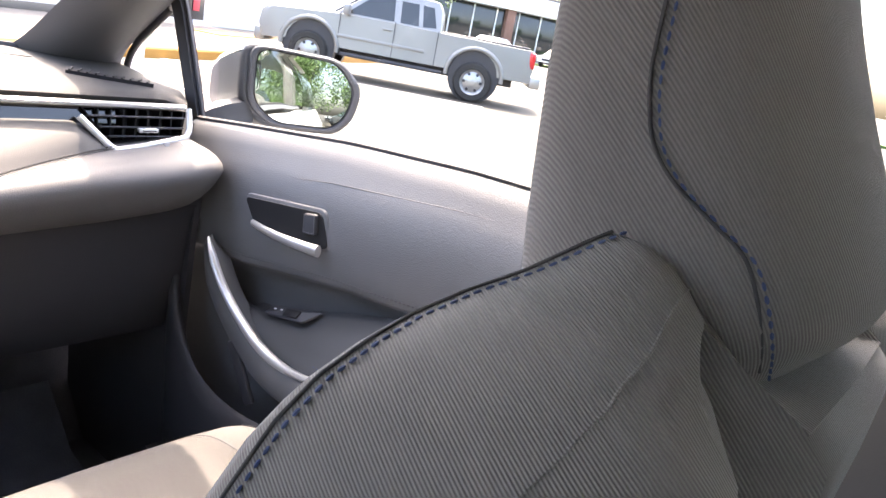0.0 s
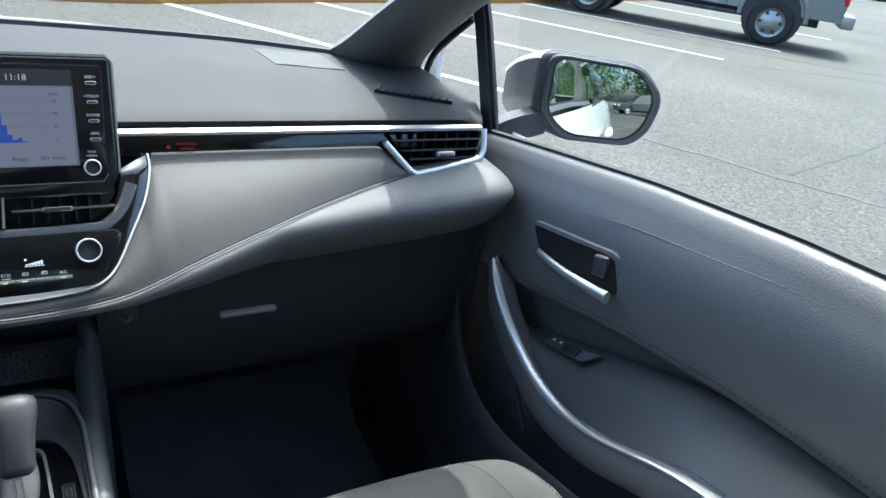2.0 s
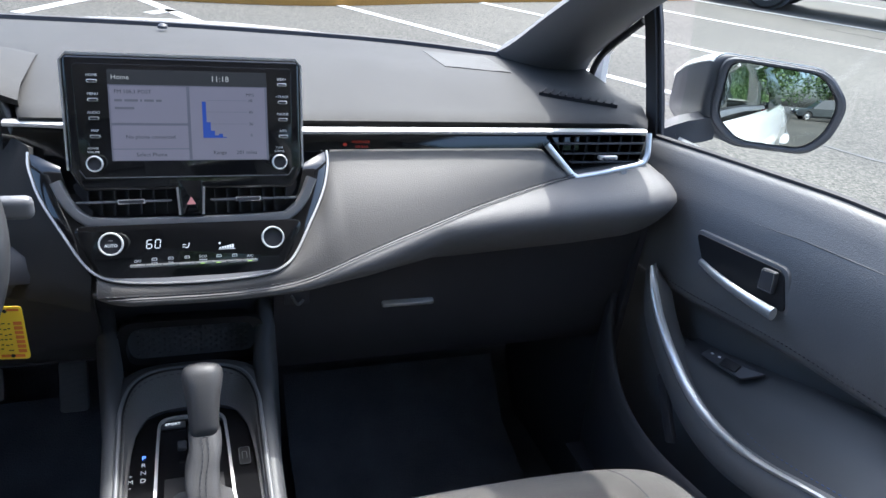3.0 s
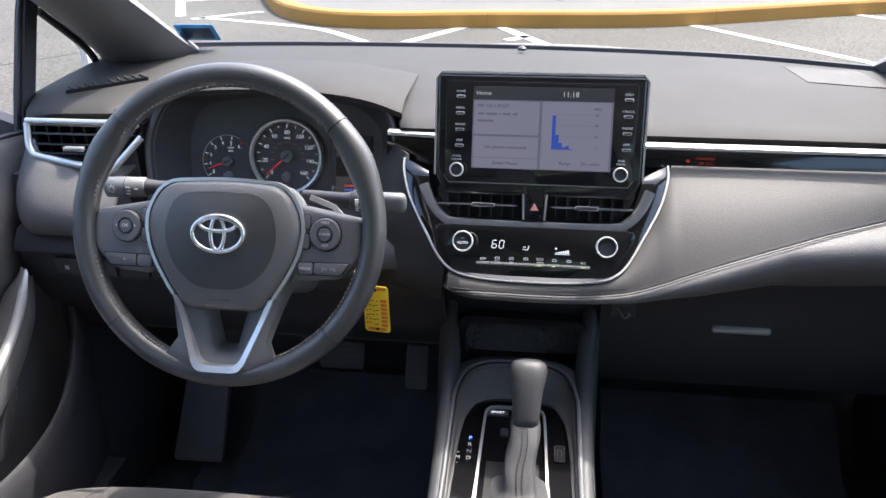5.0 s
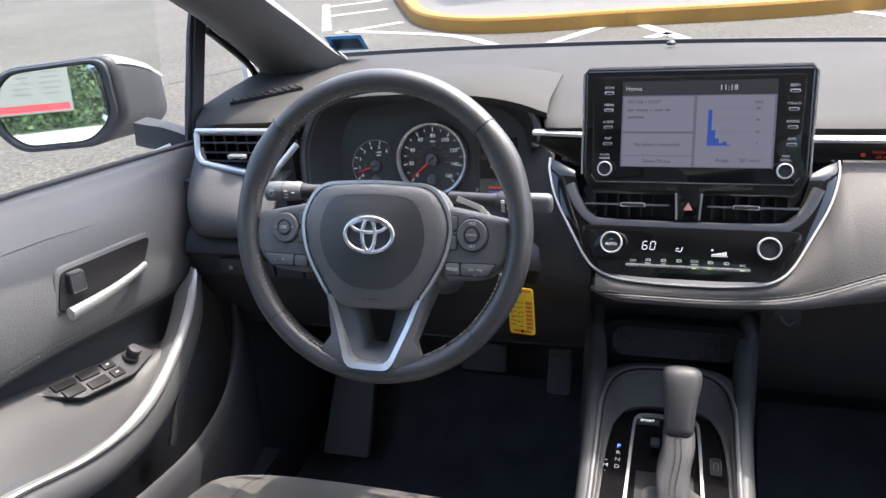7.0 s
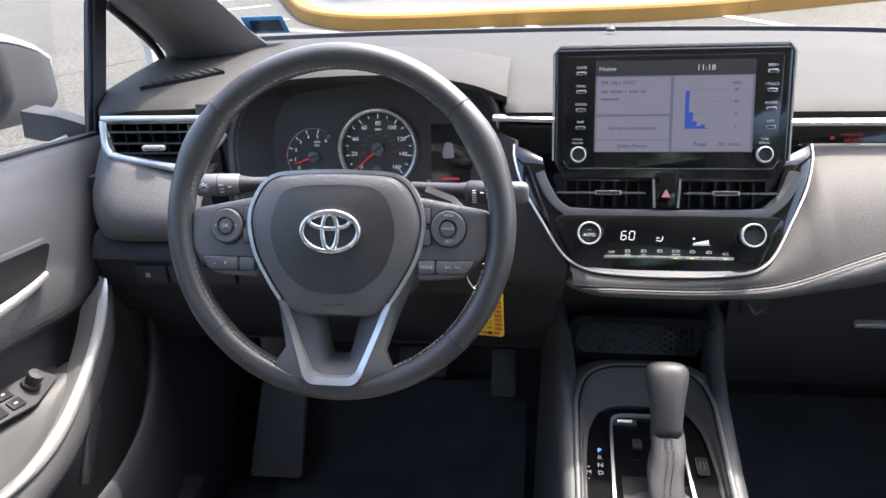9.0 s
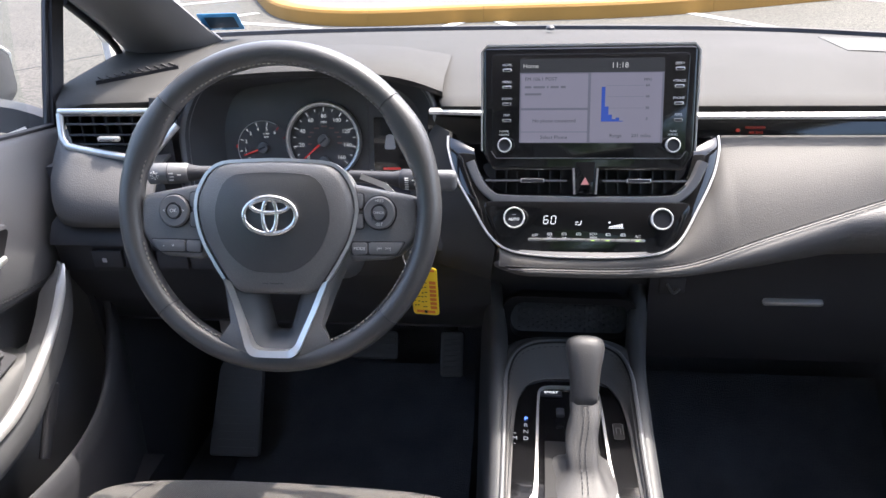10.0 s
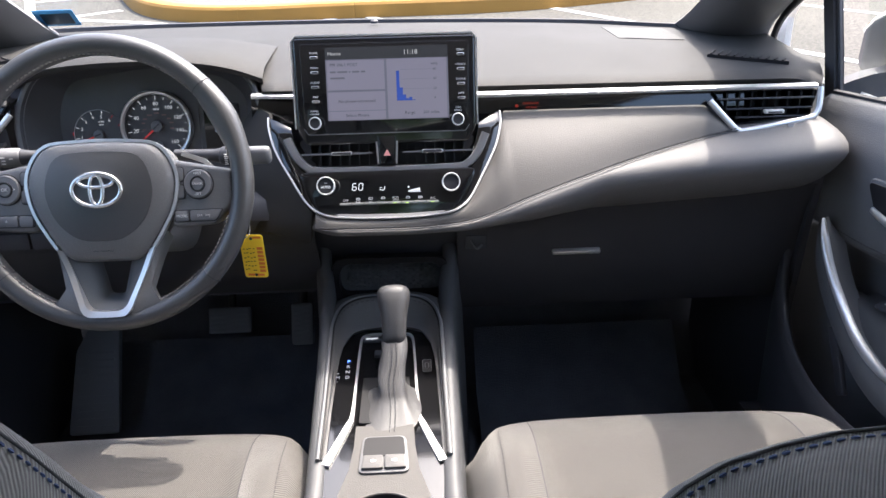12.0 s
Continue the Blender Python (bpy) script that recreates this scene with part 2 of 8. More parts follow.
INK = surface("black_ink", (0.015, 0.015, 0.015), 0.6, grain=60, bump=0.0, var=0.05)
STICKB = surface("blue_sticker", (0.07, 0.30, 0.62), 0.4, grain=60, bump=0.0, var=0.05)
STICKD = surface("dark_print", (0.02, 0.05, 0.09), 0.4, grain=60, bump=0.0, var=0.05)
PAPER = surface("white_paper", (0.80, 0.80, 0.79), 0.6, grain=60, bump=0.02, var=0.03)
SHEETP = surface("pale_printed_sheet", (0.19, 0.205, 0.20), 0.6, grain=60, bump=0.02, var=0.05)
REDP = surface("red_print", (0.45, 0.03, 0.05), 0.5, grain=60, bump=0.0, var=0.05)
FAINTP = surface("faint_red_print", (0.17, 0.10, 0.10), 0.5, grain=60, bump=0.0, var=0.05)
GREYP = surface("grey_print", (0.42, 0.42, 0.44), 0.5, grain=60, bump=0.0, var=0.05)
WHITEP = surface("white_print", (0.72, 0.72, 0.72), 0.5, grain=60, bump=0.0, var=0.02)
DIALF = surface("dial_face", (0.064, 0.064, 0.070), 0.45, grain=300, bump=0.05, var=0.08)
SCREEN_BG = emit_mat("screen_background", (0.28, 0.28, 0.35), 0.060)
SCREEN_PANEL = emit_mat("screen_panel", (0.40, 0.38, 0.47), 0.068)
SCREEN_HEAD = emit_mat("screen_header", (0.05, 0.052, 0.058), 0.12)
SCREEN_INK = emit_mat("screen_ink", (0.10, 0.10, 0.12), 0.10)
SCREEN_FAINT = emit_mat("screen_faint_ink", (0.20, 0.20, 0.24), 0.10)
SCREEN_LIGHT = emit_mat("screen_light_text", (0.70, 0.70, 0.68), 0.10)
SCREEN_BLUE = emit_mat("screen_blue", (0.04, 0.08, 0.34), 0.16)
LED_WHITE = emit_mat("lit_white", (0.8, 0.82, 0.85), 0.25)
LED_DIAL = emit_mat("lit_dial_print", (0.80, 0.82, 0.85), 0.085)
LED_RED = emit_mat("lit_red", (0.62, 0.05, 0.05), 0.09)
LED_DIMRED = emit_mat("dim_lit_red", (0.55, 0.06, 0.04), 0.055)
LED_BLUE = emit_mat("lit_blue", (0.15, 0.3, 1.0), 0.5)
LED_GREEN = emit_mat("lit_green", (0.55, 0.85, 0.2), 0.35)


# ---------------------------------------------------------------- mesh helpers
def raw(name, verts, faces, material, parent=None, label="", smooth=True, sharp=38):
    me = bpy.data.meshes.new(name)
    me.from_pydata([tuple(v) for v in verts], [], [tuple(f) for f in faces])
    me.validate()
    me.update()
    me.materials.append(material)
    if smooth:
        me.polygons.foreach_set("use_smooth", [True] * len(me.polygons))
        me.set_sharp_from_angle(angle=radians(sharp))
    ob = new(name, me)
    if parent is not None:
        ob.parent = parent
    if label:
        tagged(ob, label)
    return ob


def part(name, bm, material, parent=None, label="", smooth=True, sharp=38):
    bmesh.ops.recalc_face_normals(bm, faces=bm.faces[:])
    me = bpy.data.meshes.new(name)
    bm.to_mesh(me)
    bm.free()
    me.materials.append(material)
    if smooth:
        me.polygons.foreach_set("use_smooth", [True] * len(me.polygons))
        me.set_sharp_from_angle(angle=radians(sharp))
    ob = new(name, me)
    if parent is not None:
        ob.parent = parent
    if label:
        tagged(ob, label)
    return ob


def thing(name, label, category, group="", kind=""):
    return tagged(new(name), label, category, group, kind)


def curve(pts, n):
    """n points on a smooth line through pts (Catmull-Rom)."""
    p = [np.array(q, float) for q in pts]
    p = [2 * p[0] - p[1]] + p + [2 * p[-1] - p[-2]]
    out = []
    for t in np.linspace(0, len(p) - 3, n):
        i = min(int(t), len(p) - 4)
        f = t - i
        a, b, c, d = p[i : i + 4]
        out.append(0.5 * ((2 * b) + (-a + c) * f + (2 * a - 5 * b + 4 * c - d) * f * f + (-a + 3 * b - 3 * c + d) * f**3))
    return out


def loft(name, sections, material, parent=None, label="", closed=False, caps=False, thick=0.0, sharp=38):
    """A skin over sections of equal point counts; closed: each section is a ring; thick: a second skin, that far inside."""
    secs = [[Vector(p) for p in s] for s in sections]
    n, k = len(secs), len(secs[0])
    bm = bmesh.new()
    vs = [[bm.verts.new(p) for p in s] for s in secs]
    for i in range(n - 1):
        for j in range(k if closed else k - 1):
            bm.faces.new((vs[i][j], vs[i][(j + 1) % k], vs[i + 1][(j + 1) % k], vs[i + 1][j]))
    if caps and closed:
        bm.faces.new(vs[0][::-1])
        bm.faces.new(vs[-1])
    if thick:
        bmesh.ops.recalc_face_normals(bm, faces=bm.faces[:])
        bmesh.ops.solidify(bm, geom=bm.faces[:], thickness=thick)
    return part(name, bm, material, parent, label, sharp=sharp)


def frames(pts, closed=False, up=(0, 0, 1)):
    P = [Vector(p) for p in pts]
    out = []
    ref = Vector(up)
    for i, p in enumerate(P):
        a = P[i - 1] if (i > 0 or closed) else P[0]
        b = P[(i + 1) % len(P)] if (i < len(P) - 1 or closed) else P[-1]
        t = (b - a).normalized()
        s = t.cross(ref)
        s = s.normalized() if s.length > 1e-4 else Vector((1, 0, 0))
        u = s.cross(t).normalized()
        out.append((p, s, u))
    return out


def tube(name, pts, r, material, parent=None, label="", closed=False, n=10, up=(0, 0, 1), ry=None, taper=None):
    """A round or oval bar along pts; r across, ry along the up side."""
    fr = frames(pts, closed, up)
    rings = []
    for i, (p, s, u) in enumerate(fr):
        k = taper[i] if taper else 1.0
        rings.append([p + s * (math.cos(a) * r * k) + u * (math.sin(a) * (ry or r) * k) for a in np.linspace(0, 2 * math.pi, n, endpoint=False)])
    if closed:
        rings.append(rings[0])
        bm = bmesh.new()
        vs = [[bm.verts.new(p) for p in s] for s in rings[:-1]]
        m = len(vs)
        for i in range(m):
            for j in range(n):
                bm.faces.new((vs[i][j], vs[i][(j + 1) % n], vs[(i + 1) % m][(j + 1) % n], vs[(i + 1) % m][j]))
        return part(name, bm, material, parent, label, sharp=60)
    return loft(name, rings, material, parent, label, closed=True, caps=True, sharp=60)


def sweep(name, pts, profile, material, parent=None, label="", up=(0, 0, 1), closed=False, sharp=38):
    """A bar of a given profile (list of (side, up)) along pts."""
    rings = [[p + s * a + u * b for a, b in profile] for p, s, u in frames(pts, closed, up)]
    return loft(name, rings, material, parent, label, closed=True, caps=True, sharp=sharp)


def box(name, size, m, material, parent=None, label="", bevel=0.002, seg=2, taper=None):
    bm = bmesh.new()
    bmesh.ops.create_cube(bm, size=1.0)
    for v in bm.verts:
        k = taper if (taper and v.co.z > 0) else (1, 1)
        v.co = Vector((v.co.x * size[0] * k[0], v.co.y * size[1] * k[1], v.co.z * size[2]))
    if bevel:
        bmesh.ops.bevel(bm, geom=bm.edges[:], offset=min(bevel, min(size) * 0.45), segments=seg, affect="EDGES", profile=0.5)
    bm.transform(m if isinstance(m, Matrix) else Matrix.Translation(m))
    return part(name, bm, material, parent, label)


def slab(name, poly, depth, m, material, parent=None, label="", bevel=0.0, seg=2, hole=None):
    """A plate: polygon in the local xy plane, its face at local z = depth."""
    bm = bmesh.new()
    n = len(poly)
    lo, hi = [bm.verts.new((x, y, 0)) for x, y in poly], [bm.verts.new((x, y, depth)) for x, y in poly]
    if hole is None:
        bm.faces.new(lo[::-1])
        bm.faces.new(hi)
        for i in range(n):
            bm.faces.new((lo[i], lo[(i + 1) % n], hi[(i + 1) % n], hi[i]))
    else:
        hl, hh = [bm.verts.new((x, y, 0)) for x, y in hole], [bm.verts.new((x, y, depth)) for x, y in hole]
        for i in range(n):
            j = (i + 1) % n
            bm.faces.new((lo[i], lo[j], hi[j], hi[i]))
            bm.faces.new((hl[j], hl[i], hh[i], hh[j]))
            bm.faces.new((hi[i], hi[j], hh[j], hh[i]))
            bm.faces.new((lo[j], lo[i], hl[i], hl[j]))
    if bevel:
        bm.normal_update()
        top = [e for e in bm.edges if all(abs(v.co.z - depth) < 1e-7 for v in e.verts) and len(e.link_faces) == 2 and any(abs(f.normal.z) < 0.5 for f in e.link_faces)]
        bmesh.ops.bevel(bm, geom=top, offset=bevel, segments=seg, affect="EDGES", profile=0.5)
    bm.transform(m)
    return part(name, bm, material, parent, label)


def rrect(w, h, r, n=5, cx=0.0, cy=0.0):
    out = []
    for qx, qy, a0 in ((1, 1, 0), (-1, 1, 90), (-1, -1, 180), (1, -1, 270)):
        for a in np.linspace(a0, a0 + 90, n):
            out.append((cx + qx * (w / 2 - r) + r * math.cos(radians(a)), cy + qy * (h / 2 - r) + r * math.sin(radians(a))))
    return out


def ellipse(a, b, n=40, cx=0.0, cy=0.0):
    return [(cx + a * math.cos(t), cy + b * math.sin(t)) for t in np.linspace(0, 2 * math.pi, n, endpoint=False)]


def rounded(poly, r, n=5):
    """A polygon with its corners rounded."""
    out = []
    k = len(poly)
    for i in range(k):
        p, a, b = (Vector(poly[j % k]).to_2d() for j in (i, i - 1, i + 1))
        d1, d2 = (a - p), (b - p)
        rr = min(r, d1.length * 0.45, d2.length * 0.45)
        s, e = p + d1.normalized() * rr, p + d2.normalized() * rr
        for t in np.linspace(0, 1, n):
            q = s * (1 - t) ** 2 + p * 2 * t * (1 - t) + e * t * t
            out.append((q.x, q.y))
    return out


def lathe(name, prof, m, material, parent=None, label="", n=32, sharp=38, caps=False):
    """prof: (radius, height) pairs, turned round local z."""
    rings = [[(r * math.cos(a), r * math.sin(a), h) for a in np.linspace(0, 2 * math.pi, n, endpoint=False)] for r, h in prof]
    rings = [[m @ Vector(p) for p in ring] for ring in rings]
    return loft(name, rings, material, parent, label, closed=True, caps=caps, sharp=sharp)


def axes(origin, x, y):
    """A pose whose local x and y lie along the given ways; z is their normal."""
    X = Vector(x).normalized()
    Z = X.cross(Vector(y)).normalized()
    Y = Z.cross(X)
    return Matrix(((X.x, Y.x, Z.x, origin[0]), (X.y, Y.y, Z.y, origin[1]), (X.z, Y.z, Z.z, origin[2]), (0, 0, 0, 1)))


def letters(name, body, size, m, material, parent=None, label="", align="CENTER", depth=0.0002):
    c = bpy.data.curves.new(name, "FONT")
    c.body, c.size, c.align_x, c.align_y, c.extrude = body, size, align, "CENTER", depth
    c.resolution_u = 2
    tmp = bpy.data.objects.new(name, c)
    scene.collection.objects.link(tmp)
    bpy.context.view_layer.update()
    me = bpy.data.meshes.new_from_object(tmp)
    bpy.data.objects.remove(tmp)
    bpy.data.curves.remove(c)
    me.transform(m)
    me.materials.clear()
    me.materials.append(material)
    ob = new(name, me)
    if parent is not None:
        ob.parent = parent
    if label:
        tagged(ob, label)
    return ob


def stitches(name, pts, material, parent, length=0.006, gap=0.004, r=0.0009, lift=(0, 0, 0)):
    """A run of sewn stitches along a line, as one mesh."""
    P = [Vector(p) + Vector(lift) for p in pts]
    bm = bmesh.new()
    pos, want = 0.0, 0.0
    for a, b in zip(P, P[1:]):
        seg = (b - a).length
        d = (b - a).normalized() if seg > 1e-9 else Vector((1, 0, 0))
        while want < pos + seg:
            c = a + d * (want - pos)
            s = d.cross(Vector((0, 0, 1)))
            s = s.normalized() if s.length > 1e-3 else Vector((1, 0, 0))
            u = s.cross(d)
            ring = [[bm.verts.new(c + d * (k * length) + s * (math.cos(q) * r * w) + u * (math.sin(q) * r * w)) for q in (0.5, 2.1, 3.6, 5.2)] for k, w in ((-0.5, 0.4), (-0.25, 1), (0.25, 1), (0.5, 0.4))]
            for i in range(3):
                for j in range(4):
                    bm.faces.new((ring[i][j], ring[i][(j + 1) % 4], ring[i + 1][(j + 1) % 4], ring[i + 1][j]))
            want += length + gap
        pos += seg
    return part(name, bm, material, parent)


# ---------------------------------------------------------------- the car park
U = Vector((0.905, 0.425, 0)).normalized()      # along the kerb
V = Vector((-0.545, 0.838, 0)).normalized()     # along the parking lines


def flat(name, pts, z, material, parent=None, label="", thick=0.004):
    return slab(name, pts, thick, Matrix.Translation((0, 0, z)), material, parent, label)


def stripe(pts, w=0.10):
    out = thing("parking_line", "worn white painted line on the asphalt", "road marking", "parking lines", "structure")
    P = [Vector((*p, 0)) for p in pts]
    left, right = [], []
    for i, p in enumerate(P):
        d = (P[min(i + 1, len(P) - 1)] - P[max(i - 1, 0)]).normalized()
        s = Vector((-d.y, d.x, 0)) * (w / 2)
        left.append((p + s)[:2])
        right.append((p - s)[:2])
    slab("paint", left + right[::-1], 0.004, Matrix.Translation((0, 0, 0.001)), PAINTW, out)
    return out


ground = raw("ground", [(-900, -900, 0), (900, -900, 0), (900, 900, 0), (-900, 900, 0)], [(0, 1, 2, 3)], ASPH)
tagged(ground, "weathered grey asphalt of a car park", "asphalt", kind="structure")
for a, b in (((1.58, 7.25), (3.75, 3.45)), ((3.55, 8.1), (5.75, 4.55)), ((6.0, 9.15), (8.2, 5.65)), ((7.95, 10.05), (10.6, 6.55)), ((12.2, 12.1), (14.6, 8.3)), ((-4.0, 7.4), (-5.25, 10.1)), ((-3.78, 7.2), (-3.2, 7.85)), ((-1.22, 5.9), (-0.73, 6.9)), ((-0.39, 7.0), (0.2, 5.75)), ((-0.26, 6.17), (-0.06, 6.4)), ((-4.6, 8.7), (-3.9, 9.2)), ((-5.1, 9.8), (-4.4, 10.3))):
    stripe((a, b), 0.11)
stripe(curve([(-3.75, 7.32), (-2.9, 7.0), (-2.15, 6.62), (-1.55, 5.95)], 10), 0.10)


def crack(pts, material, w=0.02):
    rnd = random.Random(int(abs(pts[0][0]) * 1000))
    c = [Vector((p[0] + rnd.uniform(-0.03, 0.03), p[1] + rnd.uniform(-0.03, 0.03), 0)) for p in curve([(*p, 0) for p in pts], 26)]
    lo, hi = [], []
    for i, p in enumerate(c):
        d = (c[min(i + 1, 25)] - c[max(i - 1, 0)]).normalized()
        s = Vector((-d.y, d.x, 0)) * (w * rnd.uniform(0.25, 0.7))
        lo.append((p + s)[:2])
        hi.append((p - s)[:2])
    ob = slab("crack", lo + hi[::-1], 0.002, Matrix.Translation((0, 0, 0.0006)), material)
    tagged(ob, "dark crack across the weathered asphalt", "crack", "asphalt cracks", "structure")


crack([(4.33, 1.86), (6.07, 2.28), (7.59, 2.67), (9.5, 2.9)], CRACKM, 0.03)
crack([(3.2, 3.7), (3.88, 2.55), (4.3, 1.65), (4.73, 0.88), (5.5, -0.6)], SEAMM, 0.05)
crack([(8.6, 7.6), (9.18, 6.73), (10.05, 5.71), (12.1, 3.6)], CRACKM, 0.03)
crack([(8.3, 5.4), (10.0, 4.6), (12.6, 3.2), (18, 0.5)], SEAMM, 0.06)
crack([(-6.0, 2.0), (-4.2, 4.8), (-3.4, 6.3)], CRACKM, 0.025)
crack([(-9.0, 1.0), (-5.6, 1.9), (-3.0, 1.6)], SEAMM, 0.04)

# raised island with its yellow kerb
kerb_line = curve([(-6.4, 15.5), (-4.6, 11.3), (-3.6, 9.0), (-2.9, 7.55), (-2.25, 6.9), (-1.55, 6.74), (-0.6, 6.88), (1.3, 7.1), (3.5, 8.08), (7.3, 9.62), (10.4, 11.1), (16, 13.8), (24, 17.5)], 90)
kerb_pts = [Vector((p[0], p[1], 0)) for p in kerb_line]


def offset_line(P, d):
    out = []
    for i, p in enumerate(P):
        t = (P[min(i + 1, len(P) - 1)] - P[max(i - 1, 0)]).normalized()
        out.append(p + Vector((-t.y, t.x, 0)) * d)
    return out


kerb = thing("kerb", "yellow-painted concrete kerb round the raised island", "kerb", kind="structure")
prof = [(0.0, 0.0), (0.012, 0.125), (0.03, 0.15), (0.05, 0.155), (0.16, 0.155), (0.16, 0.0)]
for k in range(0, 89, 9):
    P = kerb_pts[k : min(k + 10, 90)]
    rows = []
    for off, z in prof:
        q = offset_line(kerb_pts, off)[k : min(k + 10, 90)]
        q = [v.copy() for v in q]
        q[0] = q[0] + (q[1] - q[0]) * 0.012
        rows.append([Vector((v.x, v.y, z)) for v in q])
    secs = [[rows[j][i] for j in range(len(prof))] for i in range(len(P))]
    loft("kerbstone", secs, YELLOW, kerb, closed=True, caps=True, sharp=30)
inner = offset_line(kerb_pts, 0.155)
pave = slab("pavement", [v[:2] for v in inner] + [(30, 60), (-20, 60)], 0.15, Matrix.Identity(4), CONC)
tagged(pave, "pale concrete pavement behind the yellow kerb", "pavement", kind="structure")
for s in (2.1, 4.6, 7.4, 10.2):
    a = Vector((-1.6, 6.9, 0)) + U * s
    ob = slab("pavement_joint", [(a - U * 0.006)[:2], (a + U * 0.006)[:2], (a + V * 3 + U * 0.006)[:2], (a + V * 3 - U * 0.006)[:2]], 0.003, Matrix.Translation((0, 0, 0.1495)), SEAMM)
    tagged(ob, "dark joint between concrete slabs", "joint", "pavement joints", "structure")

# white building beyond the pavement
HOUSE = axes((-0.8, 9.15, 0.15), U, (-U.y, U.x, 0))


def local_box(name, size, at, material, parent, label="", bevel=0.01):
    return box(name, size, HOUSE @ Matrix.Translation(at), material, parent, label, bevel=bevel)


shop = thing("white_building", "white rendered building with grey panels and glass doors", "building")
local_box("wall", (9.3, 0.3, 4.4), (4.65, 1.0, 2.2), STUCCO, shop, bevel=0.02)
local_box("base_course", (9.3, 0.06, 0.14), (4.65, 0.82, 0.07), CONC, shop)
local_box("end_wall", (0.3, 7, 4.4), (0.15, 4.6, 2.2), STUCCO, shop, bevel=0.02)
for i in range(3):
    local_box("panel_joint", (0.025, 0.01, 4.3), (2.4 + 2.5 * i, 0.845, 2.2), GREYP, shop)
local_box("grey_panel", (2.1, 0.34, 4.4), (10.35, 1.0, 2.2), GREYW, shop, bevel=0.02)
local_box("wall", (10.0, 0.3, 4.4), (19.3, 1.25, 2.2), STUCCO, shop, bevel=0.02)
for i, (cx, w, h) in enumerate(((12.05, 1.0, 2.3), (13.25, 1.1, 2.3))):
    d = local_box("glass_door", (w, 0.06, h), (cx, 1.05, h / 2 + 0.02), PAPER, shop)
    local_box("pane", (w - 0.2, 0.02, h - 0.25), (cx, 1.01, h / 2 + 0.02), DARKGL, d)
local_box("transom", (2.6, 0.3, 2.1), (12.7, 1.2, 3.4), GREYW, shop)
local_box("red_notice", (0.28, 0.012, 0.4), (13.3, 0.985, 0.55), REDP, shop)
local_box("yellow_ramp", (2.4, 0.9, 0.02), (12.6, -0.35, 0.012), YELLOW, shop)
local_box("corner_plinth", (1.3, 0.35, 0.35), (0.5, 0.72, 0.17), STUCCO, shop)

# ---- vehicles -----------------------------------------------------------


def wheel_set(parent, x, y, r, w, side, rim=STEELW, holes=False):
    m = axes((x, y, r), (-side, 0, 0), (0, 0, 1))
    wh = lathe("wheel", [(r * 0.60, w * 0.2), (r * 0.66, w * 0.5), (r * 0.90, w * 0.5), (r * 0.985, w * 0.36), (r, w * 0.1), (r, -w * 0.3), (r * 0.9, -w * 0.5), (r * 0.3, -w * 0.5)], m, TYRE, parent, "black tyre", n=36)
    lathe("rim", [(r * 0.63, w * 0.47), (r * 0.58, w * 0.40), (r * 0.50, w * 0.26), (r * 0.36, w * 0.34), (r * 0.20, w * 0.44), (r * 0.12, w * 0.47), (0.0, w * 0.47)], m, rim, wh, "silver rim", n=32)
    if holes:
        for a in np.linspace(0, 2 * math.pi, 6, endpoint=False):
            lathe("vent_hole", [(r * 0.075, 0.0), (r * 0.075, 0.012), (0.0, 0.012)], m @ Matrix.Translation((math.cos(a) * r * 0.43, math.sin(a) * r * 0.43, w * 0.31)), BLACK, wh, n=12)


def side_body(parent, name, outline, half, material, tumble=0.0, zmid=0.9, bevel=0.05, label=""):
    """A vehicle's body from its side outline (length, height), narrowed above zmid."""
    bm = bmesh.new()
    rows = []
    for s, k in ((-1, 1.0), (-0.96, 1.0), (0.96, 1.0), (1, 1.0)):
        ins = 0.03 if abs(s) == 1 else 0.0
        row = []
        cx = sum(p[0] for p in outline) / len(outline)
        cz = sum(p[1] for p in outline) / len(outline)
        for u, z in outline:
            t = max(0.0, z - zmid) * tumble
            row.append(bm.verts.new((u + (cx - u) * ins, s * (half - t), z + (cz - z) * ins)))
        rows.append(row)
    n = len(outline)
    for a, b in zip(rows, rows[1:]):
        for i in range(n):
            bm.faces.new((a[i], a[(i + 1) % n], b[(i + 1) % n], b[i]))
    bm.faces.new(rows[0][::-1])
    bm.faces.new(rows[-1])
    return part(name, bm, material, parent, label, sharp=30)


